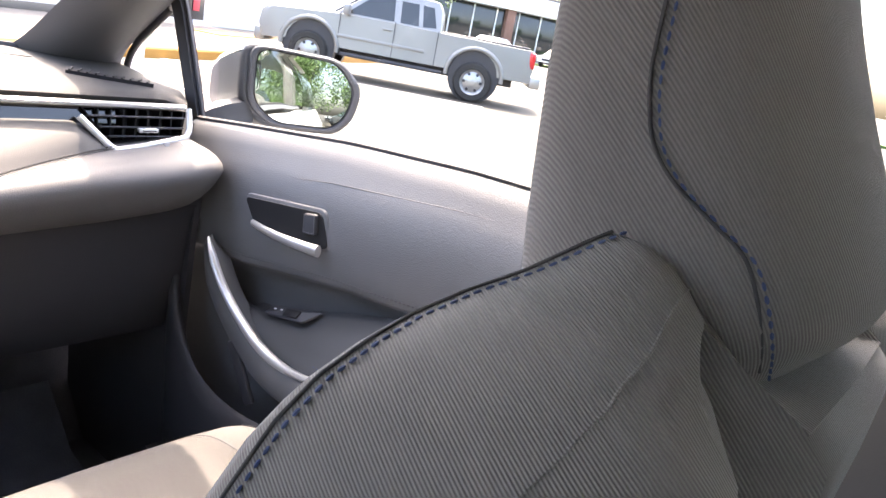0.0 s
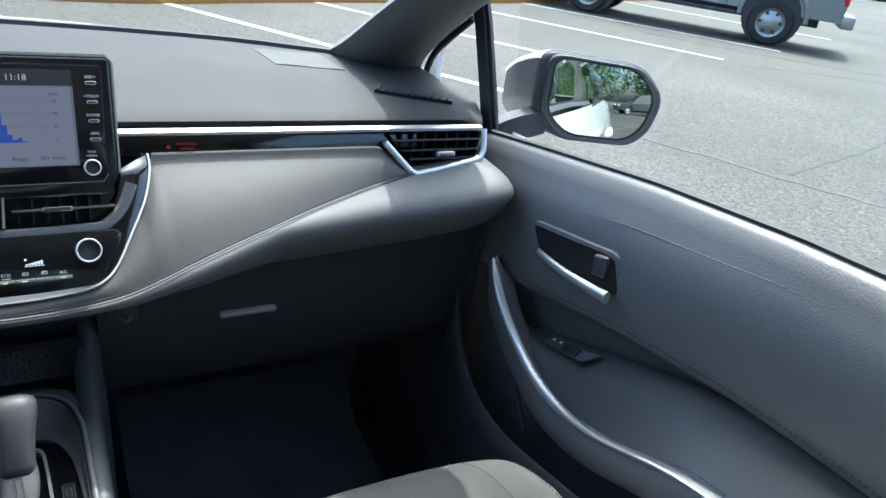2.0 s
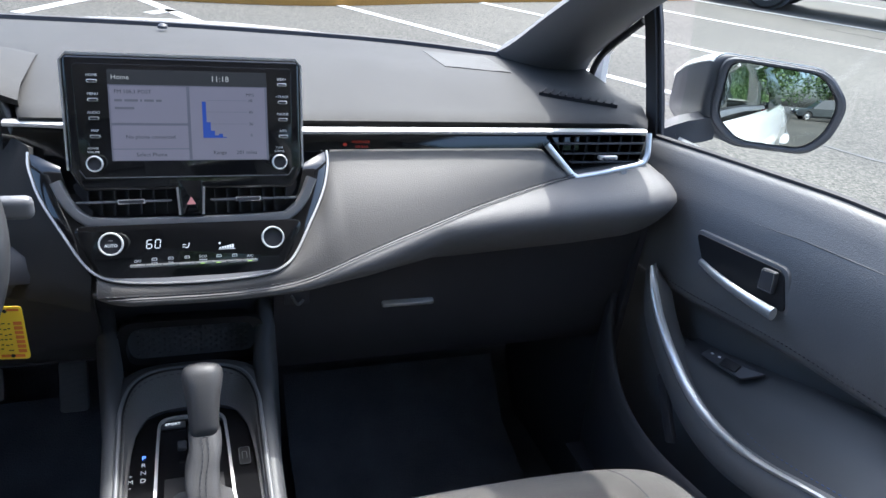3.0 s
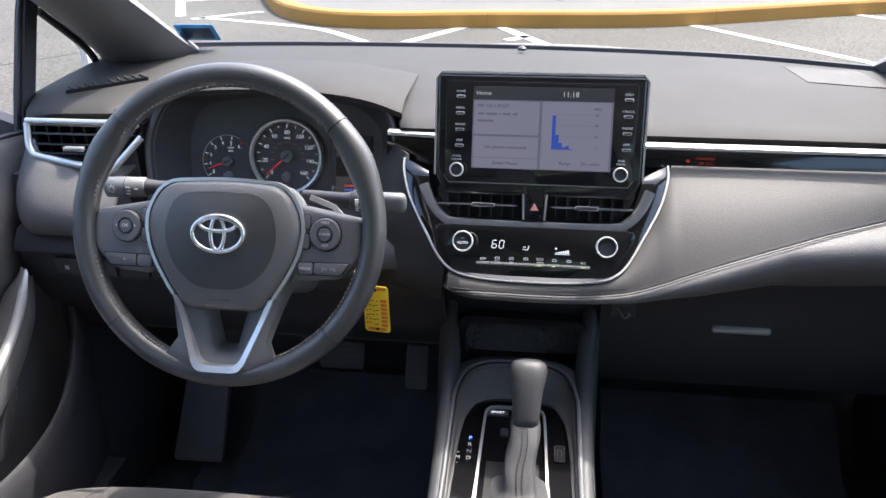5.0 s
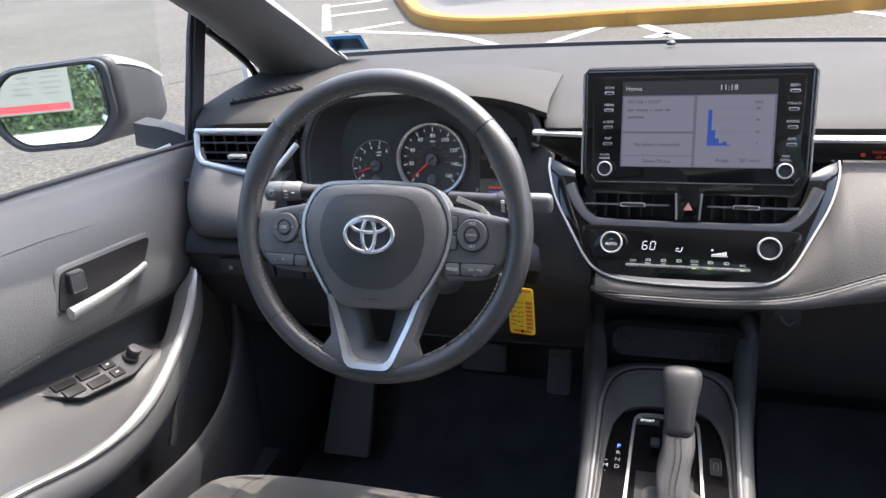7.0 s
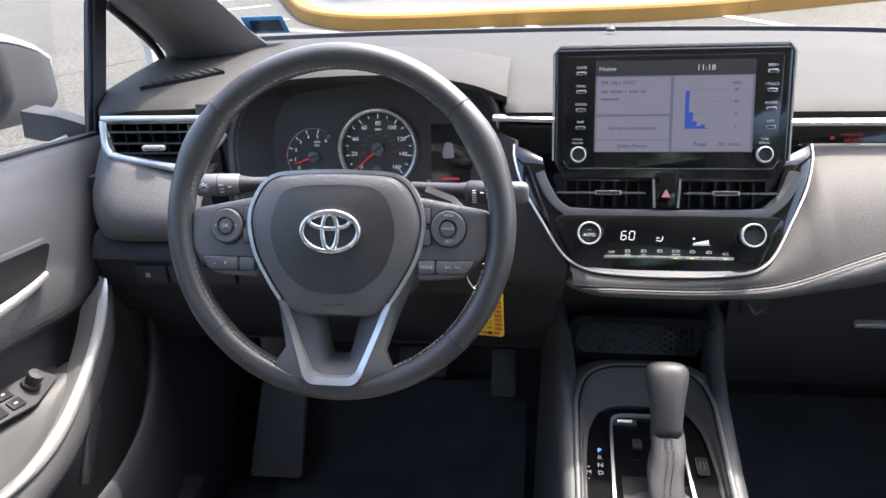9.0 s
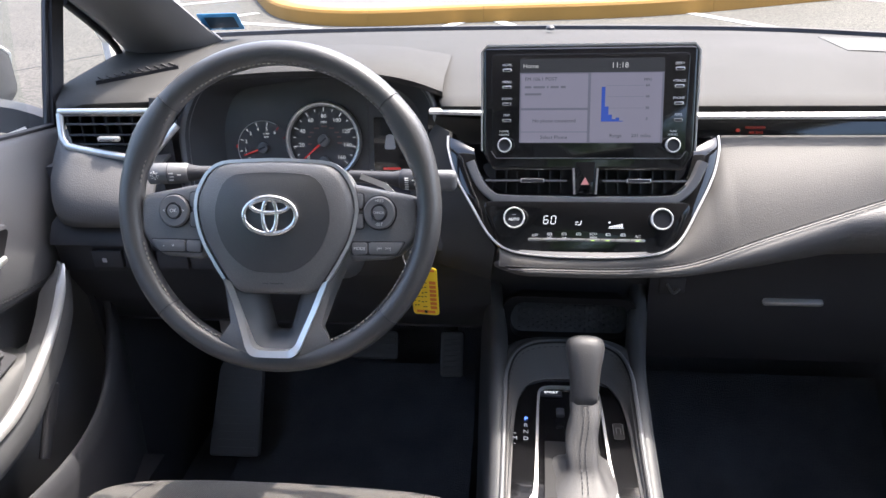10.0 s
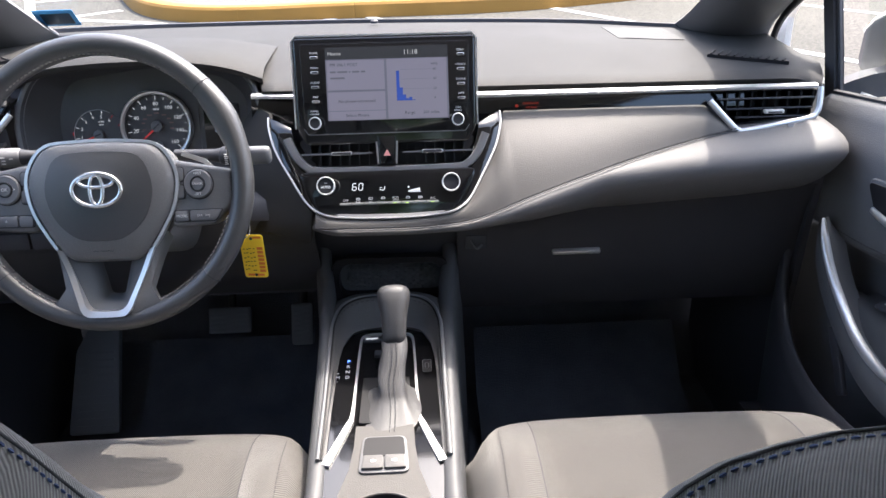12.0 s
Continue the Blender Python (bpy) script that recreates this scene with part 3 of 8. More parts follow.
def pickup(m):
    """A silver extended-cab pickup truck; local x forward, y to its left, origin on the ground between the axles."""
    t = thing("pickup_truck", "silver extended-cab pickup truck parked in a bay", "truck")
    fr, rr = 1.62, -1.62
    low = [(-2.72, 0.55)] + [(rr + 0.52 * -math.cos(a), 0.52 + 0.48 * math.sin(a)) for a in np.linspace(0.05, math.pi - 0.05, 11)] + [(fr + 0.52 * -math.cos(a), 0.52 + 0.48 * math.sin(a)) for a in np.linspace(0.05, math.pi - 0.05, 11)]
    low += [(2.55, 0.5), (2.62, 0.75), (2.58, 1.0), (2.45, 1.10), (1.2, 1.19), (-0.05, 1.20), (-0.85, 1.18), (-0.86, 1.19), (-2.68, 1.17), (-2.74, 0.85)]
    side_body(t, "body", low, 0.92, TRUCKP, 0.12, 0.9)
    cab = [(-0.88, 1.16), (1.22, 1.17), (0.62, 1.62), (0.35, 1.72), (-0.35, 1.75), (-0.75, 1.72), (-0.84, 1.55)]
    side_body(t, "cab", cab, 0.84, TRUCKP, 0.28, 1.15)
    for s in (1, -1):
        for nm, pts in (("front_side_window", [(0.98, 1.22), (0.55, 1.58), (0.10, 1.62), (0.06, 1.22)]), ("rear_side_window", [(-0.06, 1.22), (-0.03, 1.62), (-0.36, 1.62), (-0.42, 1.22)]), ("corner_window", [(-0.5, 1.22), (-0.44, 1.62), (-0.66, 1.60), (-0.76, 1.24)])):
            vs = [(u, s * (0.848 - 0.28 * (z - 1.15)), z) for u, z in pts]
            vi = [(u, s * (0.80 - 0.28 * (z - 1.15)), z) for u, z in pts]
            raw(nm, vs + vi, [(0, 1, 2, 3), (7, 6, 5, 4), (0, 4, 5, 1), (1, 5, 6, 2), (2, 6, 7, 3), (3, 7, 4, 0)], DARKGL, t, "dark glass", smooth=False)
        for u in (fr, rr):
            wheel_set(t, u, s * 0.84, 0.385, 0.26, s, holes=True)
            pts = [(u + 0.55 * math.cos(a), s * 0.915, 0.5 + 0.52 * math.sin(a)) for a in np.linspace(-0.1, math.pi + 0.1, 16)]
            tube("wheel_arch_flare", pts, 0.045, TRUCKP, t, n=8, up=(0, s, 0))
            lathe("wheel_well", [(0.0, 0.0), (0.50, 0), (0.50, 0.3)], axes((u, s * 0.88, 0.48), (1, 0, 0), (0, 0, s)), BLACK, t, n=24)
        box("rocker_step", (2.0, 0.12, 0.07), (0.0, s * 0.90, 0.45), BLACK, t, bevel=0.02)
        box("body_moulding", (1.7, 0.03, 0.06), (0.25, s * 0.925, 0.78), TRUCKP, t, bevel=0.01)
        box("door_seam", (0.014, 0.012, 0.66), (0.02, s * 0.915, 0.88), BLACK, t, bevel=0)
        box("door_seam", (0.014, 0.012, 0.66), (-0.82, s * 0.915, 0.86), BLACK, t, bevel=0)
        box("door_seam", (0.014, 0.012, 0.66), (1.08, s * 0.915, 0.88), BLACK, t, bevel=0)
        box("door_handle", (0.18, 0.04, 0.035), (0.16, s * 0.925, 1.05), TRUCKP, t, bevel=0.01)
        box("tail_lamp", (0.12, 0.14, 0.30), (-2.69, s * 0.84, 0.98), REDL, t, bevel=0.02)
        box("headlamp", (0.22, 0.26, 0.16), (2.47, s * 0.76, 0.93), PAPER, t, bevel=0.04)
        box("side_mirror", (0.12, 0.24, 0.2), (0.95, s * 1.02, 1.28), TRUCKP, t, bevel=0.03)
    box("rear_bumper", (0.22, 1.76, 0.22), (-2.82, 0, 0.58), STEELW, t, bevel=0.03)
    box("front_bumper", (0.22, 1.7, 0.26), (2.6, 0, 0.55), TRUCKP, t, bevel=0.05)
    box("tonneau_rail", (1.75, 1.66, 0.05), (-1.75, 0, 1.19), BLACK, t, bevel=0.02)
    raw("windscreen", [(1.2, 0.76, 1.20), (1.2, -0.76, 1.20), (0.64, -0.66, 1.62), (0.64, 0.66, 1.62), (1.24, 0.76, 1.20), (1.24, -0.76, 1.20), (0.68, -0.66, 1.62), (0.68, 0.66, 1.62)], [(4, 5, 6, 7), (3, 2, 1, 0), (0, 1, 5, 4), (1, 2, 6, 5), (2, 3, 7, 6), (3, 0, 4, 7)], DARKGL, t, "dark windscreen", smooth=False)
    box("underframe", (4.6, 1.3, 0.2), (-0.1, 0, 0.5), BLACK, t, bevel=0.02)
    t.matrix_world = m
    return t


def saloon(m, paint, label, suv=False, glazed=False):
    """A parked car; local x forward, origin on the ground at its middle."""
    h = 1.68 if suv else 1.45
    waist = 0.84 if glazed else 0.97
    t = thing("parked_car", label, "car", "parked cars")
    low = [(-2.2, 0.4)] + [(-1.35 + 0.37 * -math.cos(a), 0.36 + 0.36 * math.sin(a)) for a in np.linspace(0, math.pi, 9)] + [(1.35 + 0.37 * -math.cos(a), 0.36 + 0.36 * math.sin(a)) for a in np.linspace(0, math.pi, 9)] + [(2.2, 0.38), (2.25, 0.65), (2.1, 0.82), (1.0, waist - 0.01), (-1.5, waist + 0.03), (-2.15, waist + 0.01), (-2.25, 0.7)]
    side_body(t, "body", low, 0.9, paint, 0.1, 0.7)
    top = [(1.05, 0.95), (0.35, h - 0.06), (0.0, h), (-1.0, h), (-1.5, h - 0.1), (-2.0 if suv else -1.75, 0.99)]
    if glazed:
        side_body(t, "roof", [(0.35, h - 0.06), (0.0, h), (-1.0, h), (-1.5, h - 0.1), (-1.0, h - 0.05), (0.0, h - 0.06)], 0.80, paint, 0.3, 0.95)
    else:
        side_body(t, "greenhouse", top, 0.80, paint, 0.3, 0.95)
    for s in (1, -1):
        if glazed:
            for p0, p1 in (((1.0, waist), (0.34, h - 0.06)), ((-0.29, waist), (-0.29, h - 0.06)), ((-1.72, waist), (-1.3, h - 0.08))):
                tube("pillar", [(p0[0], s * 0.80, p0[1]), (p1[0], s * (0.80 - 0.3 * (p1[1] - 0.95)), p1[1])], 0.035, paint, t, n=8, up=(0, 1, 0))
        for pts in ([(0.85, waist + 0.02), (0.3, h - 0.12), (-0.25, h - 0.09), (-0.25, waist + 0.02)], [(-0.33, waist + 0.02), (-0.33, h - 0.09), (-1.0, h - 0.1), (-1.5, waist + 0.05)]):
            vs = [(u, s * (0.806 - 0.3 * (z - 0.95)), z) for u, z in pts]
            vi = [(u, s * (0.76 - 0.3 * (z - 0.95)), z) for u, z in pts]
            raw("side_window", vs + vi, [(0, 1, 2, 3), (7, 6, 5, 4), (0, 4, 5, 1), (1, 5, 6, 2), (2, 6, 7, 3), (3, 7, 4, 0)], DOORGLASS if glazed else DARKGL, t, smooth=False)
        for u in (1.35, -1.35):
            wheel_set(t, u, s * 0.80, 0.33, 0.2, s)
        box("headlamp", (0.2, 0.4, 0.12), (2.14, s * 0.65, 0.72), PAPER, t, bevel=0.03)
        box("tail_lamp", (0.12, 0.36, 0.16), (-2.2, s * 0.66, 0.84), REDL, t, bevel=0.03)
    for x0, x1 in ((1.07, 0.37), (-2.02 if suv else -1.77, -1.52)):
        z1 = h - 0.08
        e = 0.02 if x0 > 0 else -0.02
        vs = [(x0 + e, 0.72, 0.98), (x0 + e, -0.72, 0.98), (x1 + e, -0.6, z1), (x1 + e, 0.6, z1)]
        vs += [(a - 2 * e, b, c) for a, b, c in vs]
        raw("windscreen", vs, [(0, 1, 2, 3), (7, 6, 5, 4), (0, 4, 5, 1), (1, 5, 6, 2), (2, 6, 7, 3), (3, 7, 4, 0)], DARKGL, t, smooth=False)
    box("grille", (0.06, 0.9, 0.2), (2.24, 0, 0.6), BLACK, t, bevel=0.02)
    box("underbody", (3.9, 1.2, 0.2), (0, 0, 0.36), BLACK, t, bevel=0.02)
    t.matrix_world = m
    return t


pickup(Matrix.Translation((10.66, 8.82, 0)) @ Matrix.Rotation(math.atan2(2.36, -1.82), 4, "Z") @ Matrix.Scale(0.925, 4))


def far(t_angle, dist):
    """A place on the ground by bearing (degrees from straight ahead, to the right) and distance."""
    a = radians(t_angle)
    return Vector((math.sin(a) * dist, -0.82 + math.cos(a) * dist, 0))


saloon(Matrix.Translation(far(63.9, 82)) @ Matrix.Rotation(radians(215), 4, "Z"), DARKCAR, "dark green sport utility car driving lane of the car park", True)
saloon(Matrix.Translation(far(65.6, 88)) @ Matrix.Rotation(radians(60), 4, "Z"), TRUCKP, "silver sport utility car parked by the far lane", True)
saloon(Matrix.Translation(far(62.6, 95)) @ Matrix.Rotation(radians(40), 4, "Z"), DARKCAR, "dark saloon car parked beside the lane")
saloon(Matrix.Translation(far(59.7, 61)) @ Matrix.Rotation(radians(190), 4, "Z"), BODYW, "white car parked before the glass showroom")
saloon(Matrix.Translation(far(54.5, 48)) @ Matrix.Rotation(radians(190), 4, "Z"), TRUCKP, "grey saloon car parked behind the pickup truck")
saloon(Matrix.Translation((-2.22, -4.80, 0)) @ Matrix.Rotation(math.pi, 4, "Z"), BODYW, "white saloon car parked across, behind the car", glazed=True)
saloon(Matrix.Translation((2.9, -22.0, 0)) @ Matrix.Rotation(radians(165), 4, "Z"), DARKCAR, "black car parked at the edge of the lot", True)

# ---- far side of the car park ---------------------------------------------
gb = far(58.4, 66)
show = thing("showroom_building", "glass-fronted showroom with white fascia and brick piers", "building")
SM = Matrix.Translation(gb) @ Matrix.Rotation(radians(-33), 4, "Z")


def show_box(name, size, at, material, label="", bevel=0.03):
    return box(name, size, SM @ Matrix.Translation(at), material, show, label, bevel=bevel)


show_box("back_wall", (26, 0.4, 4.4), (-9, 8, 2.2), STUCCO)
show_box("fascia", (27, 1.2, 1.3), (-9, 0.2, 4.6), STUCCO)
show_box("roof", (27, 8.5, 0.3), (-9, 4, 5.3), CONC)
for i in range(12):
    show_box("glass_pane", (1.9, 0.05, 3.7), (2.6 - 2.05 * i, 0.4, 2.05), DARKGL)
    show_box("mullion", (0.1, 0.12, 3.9), (3.6 - 2.05 * i, 0.36, 1.95), PAPER)
for x in (4.6, -3.5, -11.5):
    show_box("brick_pier", (0.75, 0.8, 4.0), (x, 0.1, 2.0), BRICKM)
show_box("white_canopy_post", (0.5, 0.5, 4.4), (6.6, 0.2, 2.2), STUCCO)
ver = slab("lawn", [tuple((SM @ Vector(p))[:2]) for p in ((-12, -3.2, 0), (6.5, -6.0, 0), (7.5, -2.5, 0), (-12, -1, 0))], 0.12, Matrix.Identity(4), GRASS)
tagged(ver, "bright green mown lawn strip before the showroom", "grass", kind="structure")
wb2 = thing("warehouse_building", "low white rendered building beyond the car park", "building")
for at, size in ((far(70.5, 100), (12, 8, 5.0)), (far(66.8, 105), (10, 8, 5.4)), (far(76, 95), (10, 6, 4.6))):
    box("wall", size, Matrix.Translation(at + Vector((0, 0, size[2] / 2))) @ Matrix.Rotation(radians(-62), 4, "Z"), STUCCO, wb2, bevel=0.05)
    box("roof_edge", (size[0] + 0.3, size[1] + 0.3, 0.25), Matrix.Translation(at + Vector((0, 0, size[2] + 0.1))) @ Matrix.Rotation(radians(-62), 4, "Z"), GREYW, wb2)
box("loading_door", (4, 0.3, 2.6), Matrix.Translation(far(70, 95.2) + Vector((0, 0, 1.3))) @ Matrix.Rotation(radians(-62), 4, "Z"), BLACK, wb2)

fence = thing("metal_fence", "black metal railing on a grassy kerb", "fence")
fa, fb = far(66.9, 33), far(76, 33)
fd = (fb - fa).normalized()
fl = (fb - fa).length
for z in (0.35, 1.25):
    tube("rail", [fa + Vector((0, 0, z)), fb + Vector((0, 0, z))], 0.025, DKGREEN, fence, n=6)
for i in range(int(fl / 0.16)):
    tube("picket", [fa + fd * (0.16 * i) + Vector((0, 0, 0.2)), fa + fd * (0.16 * i) + Vector((0, 0, 1.35))], 0.011, DKGREEN, fence, n=5)
for i in range(3):
    box("post", (0.07, 0.07, 1.5), fa + fd * (fl * i / 2) + Vector((0, 0, 0.75)), DKGREEN, fence)
nrm = Vector((-fd.y, fd.x, 0))
ver2 = slab("grass_verge", [tuple((fa - fd * 1 - nrm * 0.7)[:2]), tuple((fb + fd * 4 - nrm * 0.7)[:2]), tuple((fb + fd * 4 + nrm * 2.5)[:2]), tuple((fa - fd * 1 + nrm * 2.5)[:2])], 0.12, Matrix.Identity(4), GRASS)
tagged(ver2, "narrow grass verge under the railing", "grass", kind="structure")
for b, d in ((73, 38), (70.2, 40), (75.4, 35)):
    p = far(b, d)
    tagged(tube("lamp_post", [p, p + Vector((0, 0, 6))], 0.11, GREYW, n=10), "grey metal lamp post beside the lane", "post", "lamp posts")


def tree(at, h, r, seed, leaves=900):
    rnd = random.Random(seed)
    t = thing("tree", "leafy green broadleaf tree with an uneven crown", "tree", "trees round the lot")
    base = Vector(at)
    tube("trunk", [base, base + Vector((0.1, 0, h * 0.3)), base + Vector((0.0, 0.15, h * 0.65))], 0.22 * h / 8, BARK, t, n=8, up=(1, 0, 0), taper=[1.2, 0.9, 0.35])
    bm = bmesh.new()
    blobs = []
    for i in range(11):
        a, q = rnd.uniform(0, 6.28), rnd.uniform(0.15, 0.8)
        blobs.append((base + Vector((math.cos(a) * r * q, math.sin(a) * r * q, h * rnd.uniform(0.35, 0.92))), r * rnd.uniform(0.3, 0.55)))
    for i in range(leaves):
        c, br = rnd.choice(blobs)
        d = Vector((rnd.gauss(0, 1), rnd.gauss(0, 1), rnd.gauss(0, 0.8))).normalized()
        p = c + d * br * rnd.uniform(0.65, 1.05)
        s = r * rnd.uniform(0.013, 0.030)
        u = Vector((rnd.gauss(0, 1), rnd.gauss(0, 1), rnd.gauss(0, 1))).normalized()
        w = u.cross(Vector((rnd.gauss(0, 1), rnd.gauss(0, 1), rnd.gauss(0, 1)))).normalized()
        bm.faces.new([bm.verts.new(p + u * s), bm.verts.new(p + w * s * 0.8), bm.verts.new(p - u * s), bm.verts.new(p - w * s * 0.8)])
    part("crown", bm, LEAF, t, smooth=False)
    limbs = bmesh.new()
    for c, br in blobs[:6]:
        a = base + Vector((0.05, 0.08, h * 0.4))
        q = [limbs.verts.new(a + Vector(o)) for o in ((0.06, 0, 0), (-0.04, 0.06, 0), (-0.04, -0.06, 0))]
        e = [limbs.verts.new(c + Vector(o)) for o in ((0.02, 0, 0), (-0.01, 0.02, 0), (-0.01, -0.02, 0))]
        for i in range(3):
            limbs.faces.new((q[i], q[(i + 1) % 3], e[(i + 1) % 3], e[i]))
    part("limb", limbs, BARK, t)


for i, (at, h, r) in enumerate(((far(62.8, 118), 17, 9), (far(65, 125), 19, 10), (far(68, 130), 17, 9), (far(60, 120), 17, 9), (far(72, 122), 17, 9), (far(47, 45), 7, 3), (far(130, 24), 9, 4.5), (far(140, 26), 10, 5), (far(150, 25), 9, 4.5), (far(160, 28), 11, 5), (far(172, 30), 10, 5), (far(184, 28), 9, 5), (far(196, 27), 10, 5), (far(206, 24), 9, 4.5), (far(216, 24), 10, 5), (far(226, 26), 9, 5), (far(236, 28), 10, 5), (far(135, 36), 11, 6), (far(146, 38), 12, 6.5), (far(157, 40), 11, 6), (far(168, 42), 12, 7), (far(190, 40), 12, 6.5), (far(202, 38), 11, 6), (far(212, 36), 12, 6.5))):
    tree(at, h, r, 10 + i, 7500 if i > 5 else 3000)




def bush(at, h, r, seed):
    """A low spreading shrub of small leaves on short stems."""
    rnd = random.Random(seed)
    t = thing("bush", "dense green roadside shrub with ragged top", "bush", "bushes behind the lot")
    base = Vector(at)
    stems = bmesh.new()
    for i in range(7):
        a = rnd.uniform(0, 6.28)
        e = base + Vector((math.cos(a) * r * 0.6, math.sin(a) * r * 0.6, h * 0.6))
        q = [stems.verts.new(base + Vector(o)) for o in ((0.03, 0, 0), (-0.02, 0.03, 0), (-0.02, -0.03, 0))]
        top = stems.verts.new(e)
        for k in range(3):
            stems.faces.new((q[k], q[(k + 1) % 3], top))
    part("stem", stems, BARK, t)
    bm = bmesh.new()
    for i in range(3600):
        a, q, v = rnd.uniform(0, 6.28), math.sqrt(rnd.random()), rnd.random()
        top = h * (1 - 0.45 * q * q) * (0.8 + 0.2 * math.sin(3 * a + seed))
        p = base + Vector((math.cos(a) * r * q, math.sin(a) * r * q, 0.05 + top * v**0.6))
        w = rnd.uniform(0.03, 0.07)
        u = Vector((rnd.gauss(0, 1), rnd.gauss(0, 1), rnd.gauss(0, 1))).normalized()
        k = u.cross(Vector((rnd.gauss(0, 1), rnd.gauss(0, 1), rnd.gauss(0, 1)))).normalized()
        bm.faces.new([bm.verts.new(p + u * w), bm.verts.new(p + k * w * 0.7), bm.verts.new(p - u * w), bm.verts.new(p - k * w * 0.7)])
    part("foliage", bm, LEAF, t, smooth=False)


for i, (bearing, dist) in enumerate(((188, 14), (194, 14), (200, 14.5), (206, 15), (212, 15.5), (218, 16))):
    bush(far(bearing, dist), 2.4 + 0.5 * (i % 3), 1.7, 300 + i)

# ---------------------------------------------------------------- the car's shell
OFF = -0.055    # the driver's side is this much further out, seen from the middle of the dash


def sidex(s, x):
    return x if s > 0 else -x + OFF


floor = slab("floor", [(-0.74, -1.9), (0.70, -1.9), (0.70, 0.42), (-0.74, 0.42)], 0.03, Matrix.Translation((0, 0, 0.17)), CARPET)
tagged(floor, "black carpet on the car's floor", "carpet", kind="structure")
bulk = loft("footwell_wall", [[(x, 0.36, 0.18), (x, 0.45, 0.30), (x, 0.52, 0.55), (x, 0.50, 0.90)] for x in (-0.76, -0.3, 0.3, 0.71)], CARPET, thick=0.02)
tagged(bulk, "black carpeted firewall of the footwells", "carpet", kind="structure")

# windscreen edges: lower edge, pillar line, header
LOW = curve([(-0.675, 0.47, 0.962), (-0.60, 0.52, 0.957), (-0.40, 0.57, 0.952), (-0.03, 0.60, 0.946), (0.33, 0.56, 0.944), (0.53, 0.49, 0.942), (0.60, 0.44, 0.945)], 21)
TOPE = curve([(-0.60, -0.26, 1.335), (-0.40, -0.20, 1.36), (-0.03, -0.17, 1.37), (0.33, -0.20, 1.36), (0.545, -0.26, 1.335)], 21)
wind = loft("window_1", [[tuple(LOW[i] * (1 - f) + TOPE[i] * f + np.array((0, 0.02, 0.035)) * math.sin(math.pi * f)) for f in np.linspace(0, 1, 10)] for i in range(21)], GLASS, thick=0.004)
tagged(wind, "clear raked windscreen above the dash", "windscreen", kind="structure")
wind.visible_shadow = False
frit = loft("windscreen_seal", [[tuple(p + np.array((0, 0.004, 0.004))), tuple(p + np.array((0, -0.010, 0.0045))), tuple(p + np.array((0, -0.012, -0.004)))] for p in LOW], RUBBER, thick=0.003)
tagged(frit, "black rubber strip along the windscreen base", "seal", kind="structure")
roof = loft("ceiling", [[(-0.60 + (1.145) * f, y, z - 0.035 * (2 * f - 1) ** 2) for f in np.linspace(0, 1, 11)] for y, z in ((-0.17, 1.372), (-0.35, 1.40), (-0.9, 1.41), (-1.5, 1.385), (-1.85, 1.33))], HEADL, thick=0.03)
tagged(roof, "pale cloth headliner of the car roof", "headliner", kind="structure")

